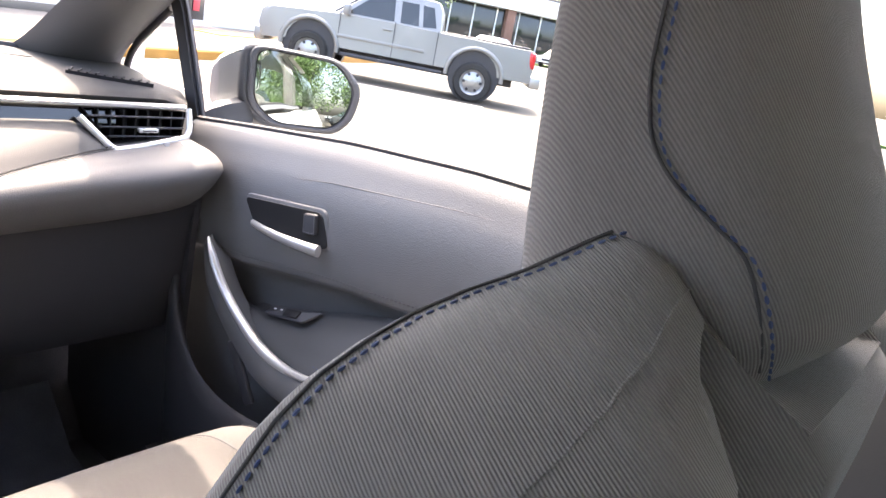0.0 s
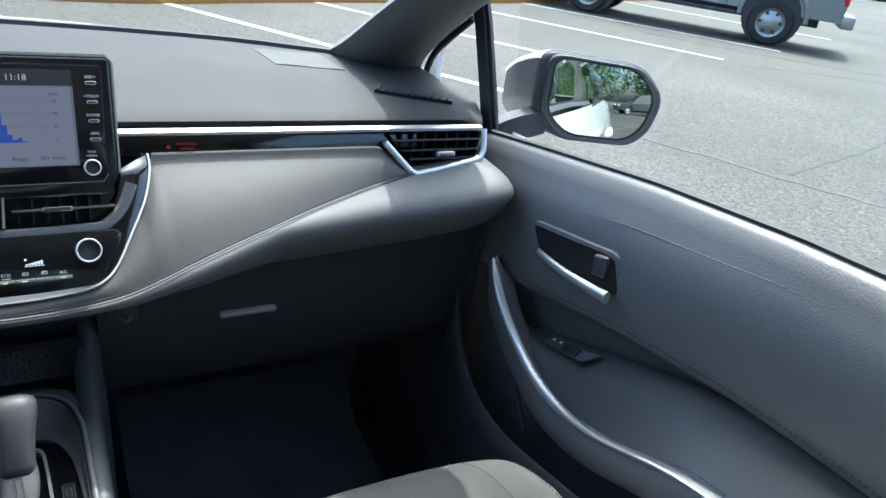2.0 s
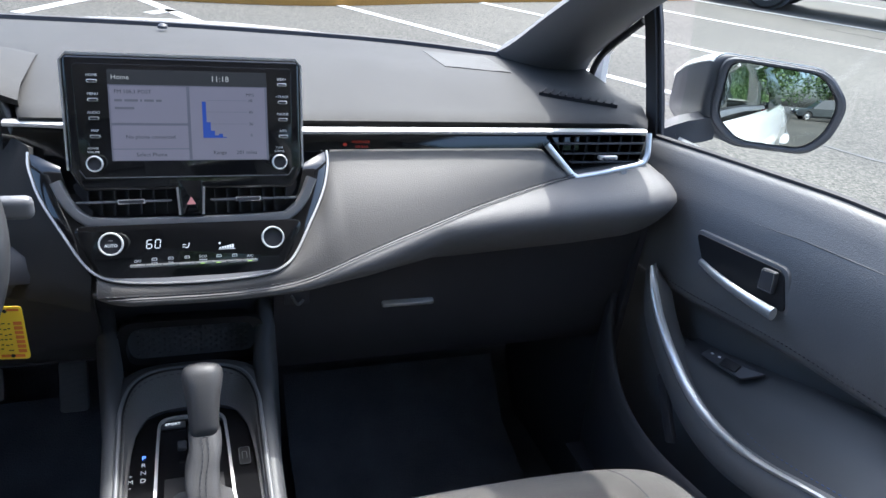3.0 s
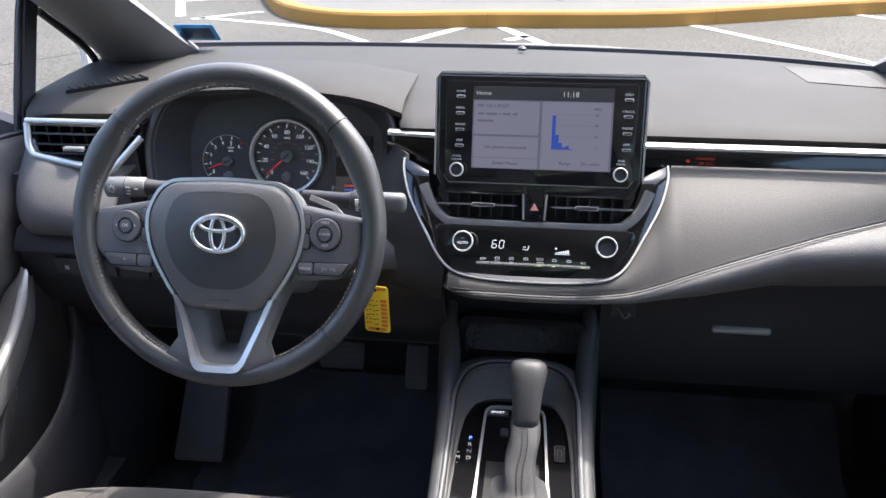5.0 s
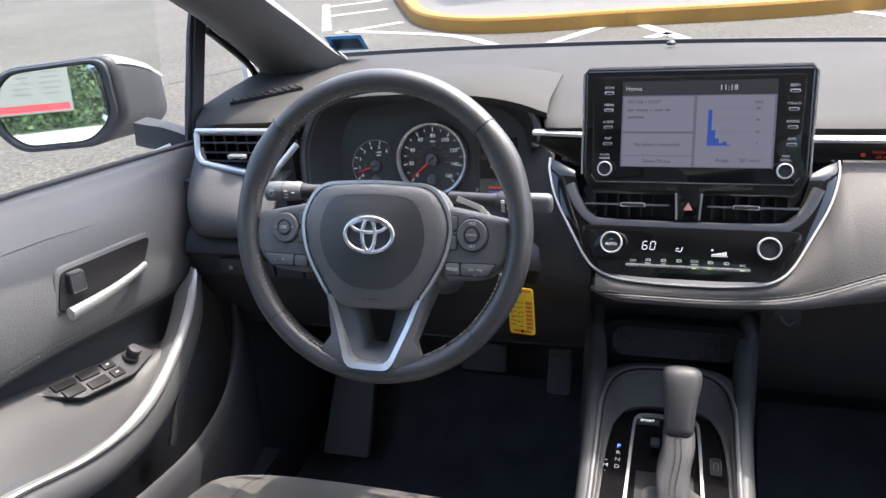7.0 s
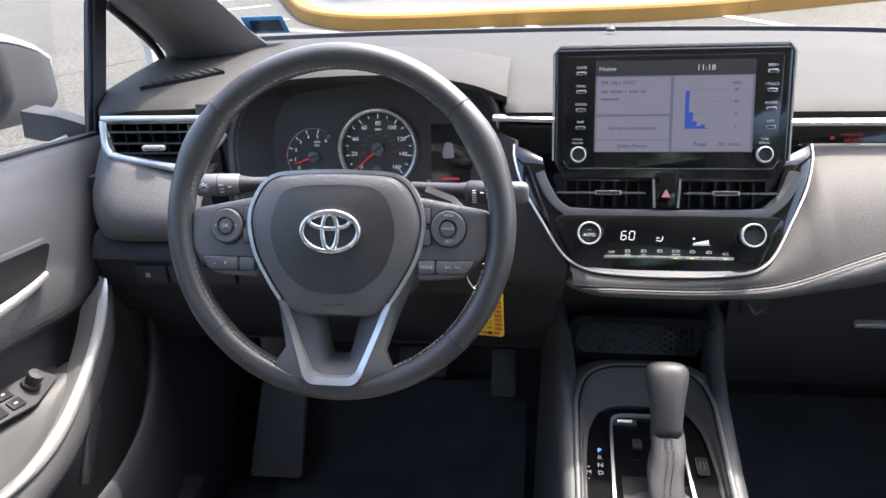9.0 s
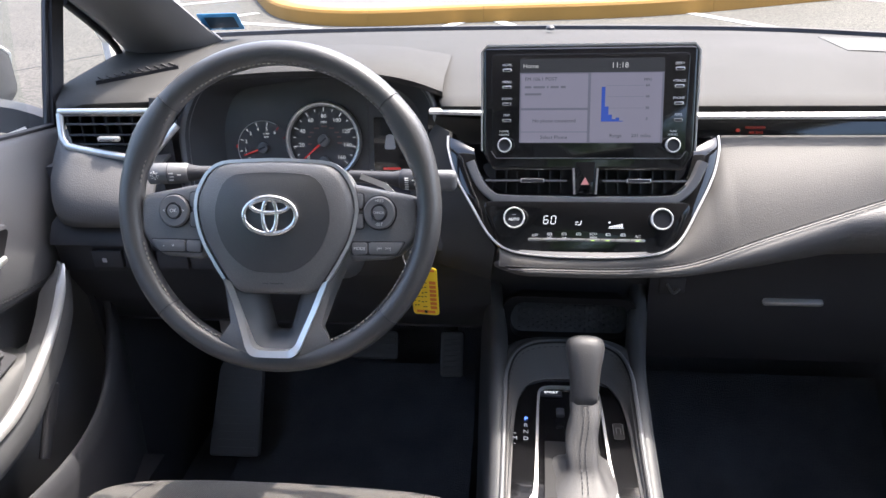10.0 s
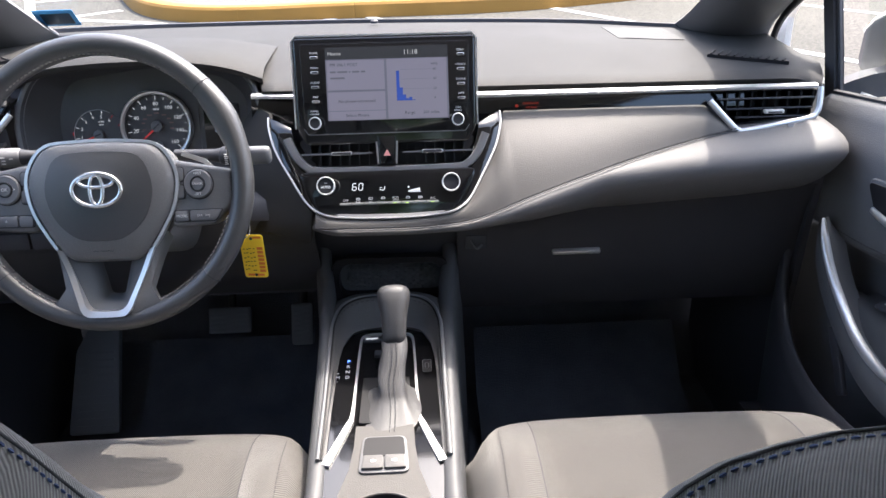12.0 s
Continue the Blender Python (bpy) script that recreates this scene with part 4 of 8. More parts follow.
for s in (1, -1):
    sx = lambda x, s=s: sidex(s, x)
    pil = thing("pillar_trim", "dark grey moulded windscreen pillar with cloth grain", "pillar trim", "windscreen pillars", "structure")
    # inner edge along the glass, outer edge along the quarter window and door frame
    inn = curve([(0.555, 0.50, 0.935), (0.548, 0.40, 0.975), (0.545, 0.28, 1.040), (0.545, 0.14, 1.115), (0.548, 0.00, 1.19), (0.545, -0.14, 1.265), (0.54, -0.27, 1.330)], 16)
    out = curve([(0.700, 0.392, 0.925), (0.700, 0.378, 0.952), (0.700, 0.350, 0.979), (0.700, 0.235, 1.062), (0.692, 0.10, 1.135), (0.675, -0.08, 1.225), (0.645, -0.30, 1.315)], 16)
    secs = []
    for a, b in zip(inn, out):
        mid = (a + b) / 2 + np.array((-0.012, -0.028, -0.018))
        back = (a + b) / 2 + np.array((0.030, 0.03, 0.045))
        ring = [a, a * 0.6 + mid * 0.4 + np.array((-0.004, -0.008, -0.004)), mid, b * 0.6 + mid * 0.4 + np.array((-0.001, -0.008, -0.004)), b, b * 0.75 + back * 0.25 + np.array((0.012, 0.004, 0.01)), back, a * 0.7 + back * 0.3 + np.array((0.0, 0.012, 0.012))]
        secs.append([(sx(p[0]), p[1], p[2]) for p in ring])
    loft("cover", secs, PILLAR, pil, closed=True, caps=True, sharp=70)
    # slim bar between quarter window and door window
    box_pts = [(sx(0.712), 0.148, 0.870), (sx(0.710), 0.172, 0.94), (sx(0.705), 0.212, 1.05), (sx(0.700), 0.232, 1.10)]
    bar = thing("window_divider", "slim black bar between quarter and door windows", "window bar", "window dividers", "structure")
    sweep("bar", box_pts, [(-0.008, -0.014), (0.008, -0.014), (0.008, 0.014), (-0.008, 0.014)], RUBBER, bar, up=(0, 1, 0))
    tube("rubber_lip", [(p[0], p[1] - 0.018, p[2]) for p in box_pts], 0.004, BLACK, bar, n=6, up=(0, 1, 0))
    q = raw("window_2" if s > 0 else "window_3", [(sx(0.712), 0.16, 0.88), (sx(0.708), 0.40, 0.90), (sx(0.700), 0.22, 1.08), (sx(0.716), 0.16, 0.88), (sx(0.712), 0.40, 0.90), (sx(0.704), 0.22, 1.08)], [(0, 1, 2), (5, 4, 3)], GLASS, smooth=False)
    tagged(q, "small fixed triangular quarter window", "window", "quarter windows", "structure")
    q.visible_shadow = False
    tube("seal", curve([(sx(0.704), 0.375, 0.905), (sx(0.703), 0.368, 0.940), (sx(0.702), 0.345, 0.974), (sx(0.701), 0.295, 1.012), (sx(0.700), 0.235, 1.053)], 18), 0.006, RUBBER, bar, n=8, up=(1, 0, 0))
    dg = loft("window_4" if s > 0 else "window_5", [[(sx(0.735), y, 0.88), (sx(0.732), y, 0.98), (sx(0.71), y, 1.12), (sx(0.66), y, 1.26), (sx(0.60), y, 1.345)] for y in (0.13, -0.2, -0.55, -0.95)], DOORGLASS, thick=0.004)
    tagged(dg, "clear side window of the front door", "window", "door windows", "structure")
    dg.visible_shadow = False
    rg = loft("window_6" if s > 0 else "window_7", [[(sx(0.772), y, 0.90), (sx(0.768), y, 1.0), (sx(0.742), y, 1.14), (sx(0.682), y, 1.27), (sx(0.622), y, 1.355)] for y in (-0.94, -1.02, -1.3, -1.6, -1.85)], REARGLASS, thick=0.004)
    tagged(rg, "clear side window of the rear door", "window", "door windows", "structure")
    rg.visible_shadow = False
    bp = loft("b_pillar", [[(sx(a), y0, z), (sx(a + 0.05), y0 - 0.01, z), (sx(a + 0.05), y1 + 0.01, z), (sx(a), y1, z)] for a, y0, y1, z in ((0.665, -0.86, -1.03, 0.2), (0.67, -0.87, -1.03, 0.9), (0.64, -0.90, -1.03, 1.15), (0.55, -0.92, -1.02, 1.37))], PILLAR, closed=True, caps=True)
    tagged(bp, "dark grey moulded pillar behind the front door", "pillar trim", "door pillars", "structure")
    rail = loft("roof_rail", [[(sx(0.55), y, 1.365), (sx(0.60), y, 1.335), (sx(0.66), y, 1.345), (sx(0.62), y, 1.40)] for y in (-0.26, -0.6, -1.2, -1.9)], HEADL, closed=True, caps=True)
    tagged(rail, "pale trim rail along the roof edge", "trim", "roof rails", "structure")
    rear = loft("rear_side_wall", [[(sx(0.69), y, 0.2), (sx(0.69), y, 0.6), (sx(0.71), y, 0.89), (sx(0.76), y, 0.895)] for y in (-1.02, -1.4, -1.9)], DOORMAT, thick=0.02)
    tagged(rear, "dark grey rear door lining", "door lining", "rear door linings", "structure")

# ---- outside skin of the car, as its mirrors show it
skin = thing("wall_outer_skin", "glossy white painted outer skin of the car", "bodywork", kind="structure")
for s in (1, -1):
    sx = lambda x, s=s: sidex(s, x)
    rows = []
    for y, w, zt in ((1.2, 0.80, 0.78), (0.75, 0.85, 0.84), (0.35, 0.86, 0.885), (0.0, 0.865, 0.895), (-0.5, 0.87, 0.91), (-1.0, 0.87, 0.925), (-1.5, 0.875, 0.945), (-1.85, 0.87, 0.97), (-2.25, 0.83, 0.985), (-2.6, 0.73, 0.97), (-2.78, 0.58, 0.9)):
        rows.append([(sx(w - 0.115), y, zt), (sx(w - 0.06), y, zt - 0.03), (sx(w - 0.01), y, zt - 0.13), (sx(w - 0.005), y, 0.68), (sx(w), y, 0.55), (sx(w - 0.02), y, 0.38), (sx(w - 0.06), y, 0.24)])
    loft("side_panel", rows, BODYW, skin, thick=0.01, sharp=60)
    tube("sill_moulding", [(sx(0.755 + 0.004 * i), 0.12 - 0.5 * i, 0.882 + 0.012 * i) for i in range(5)], 0.006, RUBBER, skin, n=6)
    loft("rear_pillar", [[(sx(0.755), -1.85, 0.97), (sx(0.72), -1.86, 1.15), (sx(0.63), -1.7, 1.37)], [(sx(0.74), -2.15, 0.985), (sx(0.70), -2.08, 1.12), (sx(0.60), -1.9, 1.37)]], BODYW, skin, thick=0.02)
    sweep("front_pillar_edge", [(sx(0.742), 0.395, 0.870), (sx(0.740), 0.402, 0.930), (sx(0.737), 0.395, 0.975), (sx(0.725), 0.345, 1.020)], [(-0.014, -0.006), (0.014, -0.006), (0.014, 0.006), (-0.014, 0.006)], BODYW, skin, up=(1, 0, 0))
    for nm, y in (("door_seam", -0.99), ("door_seam", -1.83)):
        box(nm, (0.004, 0.008, 0.55), (sx(0.872), y, 0.62), BLACK, skin, bevel=0)
    box("outer_handle", (0.03, 0.2, 0.035), (sx(0.885), -0.8, 0.80), BODYW, skin, bevel=0.01)
    lathe("rear_wheel", [(0.0, 0.0), (0.2, 0.01), (0.25, 0.02), (0.31, 0.0), (0.31, -0.18)], axes((sx(0.86), -1.95, 0.31), (0, 1, 0), (0, 0, 1)) if s > 0 else axes((sx(0.86), -1.95, 0.31), (0, -1, 0), (0, 0, 1)), TYRE, skin, n=32)
loft("roof_skin", [[(-0.63 + 1.20 * f, y, z - 0.04 * (2 * f - 1) ** 2) for f in np.linspace(0, 1, 9)] for y, z in ((-0.22, 1.425), (-0.9, 1.455), (-1.6, 1.43), (-1.95, 1.36))], BODYW, skin, thick=0.008)
loft("bonnet", [[(-0.80 + 1.55 * f, y, z - 0.05 * (2 * f - 1) ** 2) for f in np.linspace(0, 1, 9)] for y, z in ((0.86, 0.875), (1.2, 0.83), (1.7, 0.76))], BODYW, skin, thick=0.01)
loft("boot_lid", [[(-0.72 + 1.39 * f, y, z - 0.04 * (2 * f - 1) ** 2) for f in np.linspace(0, 1, 7)] for y, z in ((-2.15, 1.0), (-2.6, 0.99), (-2.78, 0.9), (-2.8, 0.5))], BODYW, skin, thick=0.01)
loft("rear_glass", [[(-0.60 + 1.15 * f, y, z - 0.035 * (2 * f - 1) ** 2) for f in np.linspace(0, 1, 7)] for y, z in ((-1.85, 1.335), (-2.0, 1.2), (-2.15, 1.02))], GLASS, skin, thick=0.004).visible_shadow = False
for s in (1, -1):
    box("tail_lamp", (0.26, 0.1, 0.12), Matrix.Translation((sidex(s, 0.66), -2.66, 0.84)) @ Matrix.Rotation(radians(-38 * s), 4, "Z"), REDL, skin, bevel=0.02)

# rear bench, closing the cabin behind the camera
bench = thing("rear_bench", "dark cloth rear bench seat behind the front seats", "seat")
loft("cushion", [[(x, -1.30, 0.36), (x, -1.28, 0.50), (x, -1.34, 0.54), (x, -1.75, 0.50)] for x in (-0.68, -0.3, 0.25, 0.63)], SEATDK, bench, thick=0.03)
loft("backrest", [[(x, -1.72, 0.48), (x, -1.78, 0.7), (x, -1.86, 0.95), (x, -1.95, 0.97)] for x in (-0.68, -0.3, 0.25, 0.63)], SEATDK, bench, thick=0.03)
shelf = slab("rear_shelf", [(-0.70, -2.2), (0.65, -2.2), (0.65, -1.9), (-0.70, -1.9)], 0.02, Matrix.Translation((0, 0, 0.955)), BLACK)
tagged(shelf, "black shelf under the rear window", "shelf", kind="structure")

# ---------------------------------------------------------------- dashboard
dash = thing("dashboard", "dark grey soft-touch dashboard with silver trim line", "dashboard")


def tab(x, xs, vs):
    return float(np.interp(x, xs, vs))


def edge_y(x):
    return tab(x, [p[0] for p in LOW], [p[1] for p in LOW])


def edge_z(x):
    return tab(x, [p[0] for p in LOW], [p[2] for p in LOW])


XL, XR = -0.712, 0.650
secs = []
for x in np.linspace(XL, XR, 70):
    ey, ez = edge_y(x) - 0.004, edge_z(x) - 0.003
    endl = min(1.0, min(abs(x - XL), abs(x - XR)) / 0.05)
    drop = 0.018 * (1 - endl) ** 2
    lip = tab(x, [-0.712, -0.60, -0.16, 0.1, 0.65], [0.941, 0.944, 0.936, 0.935, 0.933]) - drop
    lipy = 0.088 + 0.02 * (1 - endl) ** 2
    hood = max(0.0, min(1.0, (x + 0.575) / 0.03, (-0.182 - x) / 0.03))
    lipy += 0.13 * hood
    lip += 0.008 * hood
    mid = tab(x, [-0.712, -0.58, 0.0, 0.30, 0.52, 0.65], [0.950, 0.962, 0.962, 0.955, 0.945, 0.934])
    secs.append([(x, ey, ez), (x, ey * 0.8 + 0.02, ez * 0.5 + mid * 0.5 + 0.001), (x, ey * 0.5 + 0.045, mid - 0.002), (x, max(ey * 0.25 + 0.075, lipy + 0.05), (mid + lip) / 2 + 0.004), (x, lipy + 0.03, lip + 0.003), (x, lipy + 0.010, lip), (x, lipy, lip - 0.005), (x, lipy + 0.002, lip - 0.012), (x, lipy + 0.02, lip - 0.018)])
def flare(p):
    """The dash top widens towards the quarter windows."""
    x, y, z = p
    c = OFF / 2
    k = max(0.0, (abs(x - c) - 0.50) / 0.18) ** 1.5 * max(0.0, min(1.0, (y - 0.088) / 0.075))
    return (x + (0.046 * k if x > c else -0.046 * k), y, z)


secs = [[flare(p) for p in q] for q in secs]
loft("top_pad", secs, DASH, dash, thick=0.006, sharp=60)
TOP = secs


def dash_z(x, y):
    """Height of the dash top."""
    xs = [q[0][0] for q in TOP]
    i = min(range(len(xs)), key=lambda k: abs(xs[k] - x))
    row = sorted((p[1], p[2]) for p in TOP[i][:6])
    return tab(y, [p[0] for p in row], [p[1] for p in row])



# instrument visor over the dials
front = curve([(-0.575, 0.155, 0.938), (-0.555, 0.115, 0.948), (-0.515, 0.085, 0.966), (-0.45, 0.068, 0.982), (-0.35, 0.062, 0.988), (-0.27, 0.072, 0.982), (-0.220, 0.092, 0.968), (-0.180, 0.105, 0.950)], 34)
secs = []
for p in front:
    x, y, z = p
    bz = edge_z(x) + 0.012
    secs.append([(x, 0.36, bz - 0.012), (x * 0.98 - 0.007, 0.27, bz * 0.5 + z * 0.5 + 0.004), (x * 0.995 - 0.002, y * 0.5 + 0.09, z + 0.006), (x, y + 0.012, z + 0.002), (x, y, z - 0.004), (x, y + 0.003, z - 0.012), (x, y + 0.02, z - 0.016), (x, y + 0.12, z - 0.018)])
loft("instrument_visor", secs, DASH, dash, "grey hooded visor over the dials", sharp=60)

# silver trim line across the passenger side, and its short run left of the screen
def strip(name, pts, h=0.0075, d=0.005):
    return sweep(name, pts, [(-d, -h / 2), (d * 0.3, -h / 2), (d, -h * 0.25), (d, h * 0.25), (d * 0.3, h / 2), (-d, h / 2)], SILVER, dash, "satin silver trim strip")


strip("silver_trim", [(0.110 + 0.525 * f, 0.0745, 0.9205 - 0.001 * f) for f in np.linspace(0, 1, 10)])
strip("silver_trim", [(-0.196, 0.092, 0.9235), (-0.16, 0.089, 0.923), (-0.11, 0.086, 0.922)])

# gloss black band below the silver line
loft("gloss_band", [[(x, 0.083, 0.916), (x, 0.078, 0.906), (x, 0.074, 0.893)] for x in np.linspace(0.10, 0.53, 8)], GLOSSB, dash, "gloss black band", thick=0.004)
loft("gloss_band", [[(x, 0.105, 0.918), (x, 0.098, 0.906), (x, 0.09, 0.880)] for x in np.linspace(-0.200, -0.11, 6)], GLOSSB, dash, "gloss black band", thick=0.004)
letters("lit_warning", "PASSENGER", 0.0046, axes((0.199, 0.0755, 0.9055), (1, 0, 0), (0, 0.35, 0.93)), LED_DIMRED, dash, "dim red airbag warning", align="LEFT")
letters("lit_warning", "AIR BAG", 0.0046, axes((0.203, 0.0735, 0.8998), (1, 0, 0), (0, 0.35, 0.93)), LED_DIMRED, dash, "dim red airbag warning", align="LEFT")
slab("lit_icon", ellipse(0.0028, 0.0022, 12), 0.0005, axes((0.190, 0.0745, 0.9025), (1, 0, 0), (0, 0.35, 0.93)), LED_DIMRED, dash)

# stitched pad on the passenger side, then the rounded lower pad
SX = [-0.10, -0.05, 0.03, 0.088, 0.132, 0.20, 0.28, 0.355, 0.44, 0.510, 0.56, 0.60, 0.63, 0.67]
SY = [-0.068, -0.070, -0.069, -0.064, -0.060, -0.047, -0.024, 0.000, 0.026, 0.046, 0.052, 0.056, 0.060, 0.068]
SZ = [0.779, 0.779, 0.778, 0.780, 0.788, 0.810, 0.829, 0.844, 0.857, 0.864, 0.868, 0.873, 0.877, 0.870]
seam = [np.array(p) for p in curve(list(zip(SX, SY, SZ)), 60)]


def seam_at(x):
    xs = [p[0] for p in seam]
    return tab(x, xs, [p[1] for p in seam]), tab(x, xs, [p[2] for p in seam])


EX = [0.0, 0.04, 0.078, 0.098, 0.1135, 0.131, 0.1525, 0.1625, 0.168]
EY = [-0.061, -0.060, -0.057, -0.051, -0.038, -0.014, 0.018, 0.046, 0.073]
EZ = [0.790, 0.7905, 0.793, 0.798, 0.808, 0.830, 0.858, 0.886, 0.8935]
secs = []
for x in np.linspace(-0.100, 0.508, 64):
    y, z = seam_at(x)
    cut = max(0.0, x - 0.468)
    ty, tz = 0.073 - 0.55 * cut, max(z + 0.0015, 0.8965 - 0.80 * cut)
    if abs(x) < 0.168:
        ty, tz = tab(abs(x), EX, EY), tab(abs(x), EX, EZ) - 0.002
    pts = []
    for f in np.linspace(0, 1, 12):
        yy, zz = ty * (1 - f) + (y + 0.001) * f, tz * (1 - f) + (z + 0.001) * f
        b = math.sin(math.pi * min(1, f)) * min(0.014, 0.16 * max(0.0, tz - z))
        pts.append((x, yy - b * 0.75, zz + b * 0.5))
    pts.append((x, y + 0.012, z - 0.002))
    secs.append(pts)
loft("stitched_pad", secs, PADMAT, dash, "grey grained vinyl pad", thick=0.004, sharp=60)

LX = [-0.10, 0.05, 0.10, 0.204, 0.349, 0.513, 0.60, 0.675]
LZ = [0.752, 0.750, 0.749, 0.748, 0.750, 0.758, 0.766, 0.780]
secs = []
for x in np.linspace(-0.108, 0.675, 86):
    y, z = seam_at(x)
    lz = tab(x, LX, LZ)
    endf = max(0.0, (x - 0.605) / 0.071)
    rnd_end = math.sqrt(max(0.0, 1 - endf**2))
    z, lz = z - 0.012 * endf**3, lz + 0.010 * endf**3
    y = y + 0.020 * endf**3 + 0.020 * max(0.0, (-0.062 - x) / 0.042) ** 2
    y = y - 0.004
    yb = min(y - tab(x, [0.06, 0.20], [0.003, 0.012]), -0.034)
    yb = y + 0.004 + (yb - y - 0.004) * (0.25 + 0.75 * rnd_end)
    row = [(x, y + 0.022, z + 0.001), (x, y + 0.004, z - 0.0005)]
    for f in np.linspace(0.08, 0.95, 11):
        a = f * math.pi
        up = math.sin(min(a * 1.35, math.pi / 2))
        back = max(0.0, (f - 0.30) / 0.65) ** 1.5
        row.append((x, y + (yb - y) * up**0.8 + tab(x, [0.06, 0.20], [0.010, 0.0]) * f + back * 0.095, z - (z - lz) * (0.5 - 0.5 * math.cos(a)) - 0.002))
    row.append((x, max(y, 0.0) + 0.08, lz - 0.012))
    secs.append(row)
loft("lower_pad", secs, LOWPAD, dash, "grey vinyl lower pad", thick=0.005, sharp=70)
stitches("pad_stitching", [tuple(p + np.array((0, -0.0035, 0.004))) for p in seam if -0.095 < p[0] < 0.515], GREYTH, dash, 0.005, 0.0025, 0.0007)
tube("seam_groove", [tuple(p + np.array((0, -0.006, 0.001))) for p in seam if -0.09 < p[0] < 0.52], 0.0008, BLACK, dash, n=6)
slab("airbag_mark", [(-0.006, 0.006), (0.006, 0.006), (0.0, -0.008)], 0.0006, axes((0.588, 0.036, 0.8690), (1, 0, 0.02), (0, 0.60, 0.80)), CHAR, dash)


def mirrored(objs):
    """Turns things built for the passenger's side over to the driver's side."""
    for o in objs:
        if o.type == "MESH":
            for v in o.data.vertices:
                v.co.x = -v.co.x + OFF
            o.data.flip_normals()


def family(ob):
    return [ob, *ob.children_recursive]


# ---- air vents
def vent_outer(s):
    sx = lambda x: sidex(s, x) - (0.002 if s < 0 else 0.0)
    up = 0.010 if s < 0 else 0.0
    v = thing("air_vent", "black louvred corner air vent with silver surround", "air vent", "corner air vents")
    P = [(0.474, 0.066, 0.9035), (0.508, 0.048, 0.868), (0.516, 0.045, 0.8635), (0.526, 0.045, 0.863), (0.618, 0.053, 0.876), (0.632, 0.057, 0.882), (0.638, 0.062, 0.892), (0.641, 0.073, 0.918)]
    line = curve(P, 26)
    tube("surround", [(sx(p[0]), p[1], p[2]) for p in line], 0.0050, SILVER, v, "satin silver surround", up=(0, -1, 0.3), n=10, ry=0.0040)
    if s < 0:
        tube("surround", [(sx(x), 0.0735, 0.9205) for x in np.linspace(0.642, 0.480, 6)], 0.0042, SILVER, v, "satin silver surround", n=10)
        loft("gloss_band", [[(sx(x), 0.083, 0.918), (sx(x), 0.074, 0.893)] for x in (0.480, 0.49, 0.53)], GLOSSB, v, thick=0.003)
    # Duct and fins carry the vent's inner shade in their blacker colour.
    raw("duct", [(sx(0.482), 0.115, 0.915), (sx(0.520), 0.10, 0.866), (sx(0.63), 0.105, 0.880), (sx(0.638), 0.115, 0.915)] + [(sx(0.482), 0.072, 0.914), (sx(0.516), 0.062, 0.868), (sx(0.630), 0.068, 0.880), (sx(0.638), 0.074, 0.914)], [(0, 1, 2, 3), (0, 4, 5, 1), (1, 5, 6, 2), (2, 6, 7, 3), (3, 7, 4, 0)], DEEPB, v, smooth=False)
    for i in range(8):
        x = 0.502 + 0.0185 * i
        zb = max(0.866, 0.905 - (x - 0.478) * 1.05) + 0.004
        box("fin", (0.0025, 0.022, 0.913 - zb), (sx(x), 0.082, (0.913 + zb) / 2), DEEPB, v, bevel=0.0006, seg=1)
    for z, x0 in ((0.903, 0.488), (0.888, 0.502), (0.875, 0.516)):
        box("louvre", (0.632 - x0, 0.018, 0.0028), Matrix.Translation((sx((0.632 + x0) / 2), 0.074, z)) @ Matrix.Rotation(radians(-14), 4, "X"), BLACK, v, bevel=0.001, seg=1)
    k = box("slider", (0.030, 0.008, 0.0065), (sx(0.567), 0.054, 0.8885), SILVER, v, "silver slider", bevel=0.002)
    box("grip", (0.020, 0.009, 0.0018), (sx(0.567), 0.0512, 0.8885), BLACK, k, bevel=0.0005)
    if up:
        for o in family(v):
            if o.type == "MESH":
                for w in o.data.vertices:
                    w.co.z += up
    return v


vent_outer(1)
vent_outer(-1)

# left end pad below the driver's vent
secs = []
for x in np.linspace(-0.722, -0.556, 18):
    e = max(0.0, (-0.66 - x) / 0.062)
    k = max(0.0, (x + 0.58) / 0.08)
    y = 0.032 + 0.050 * e**2.2
    zt = tab(x, [-0.722, -0.70, -0.60, -0.575, -0.50], [0.892, 0.888, 0.868, 0.865, 0.87])
    row = [(x, y + 0.05, zt + 0.004), (x, y + 0.014, zt)]
    for f in np.linspace(0.1, 1, 8):
        a = f * math.pi * 0.62
        row.append((x, y + 0.014 - 0.052 * math.sin(a) * (1 - 0.55 * k), zt - (zt - 0.790) * f + 0.004 * math.sin(a)))
    row.append((x, y + 0.05, 0.785))
    secs.append(row)
loft("lower_pad", secs, LOWPAD, dash, thick=0.005, sharp=70)
loft("vent_flank", [[(x, 0.088, 0.945), (x, 0.080 + 0.03 * f, 0.905), (x, 0.078 + 0.03 * f, 0.85), (x, 0.09, 0.79)] for x, f in ((-0.575, -0.1), (-0.56, 0.0), (-0.552, 0.15))], BLACK, dash, thick=0.004)

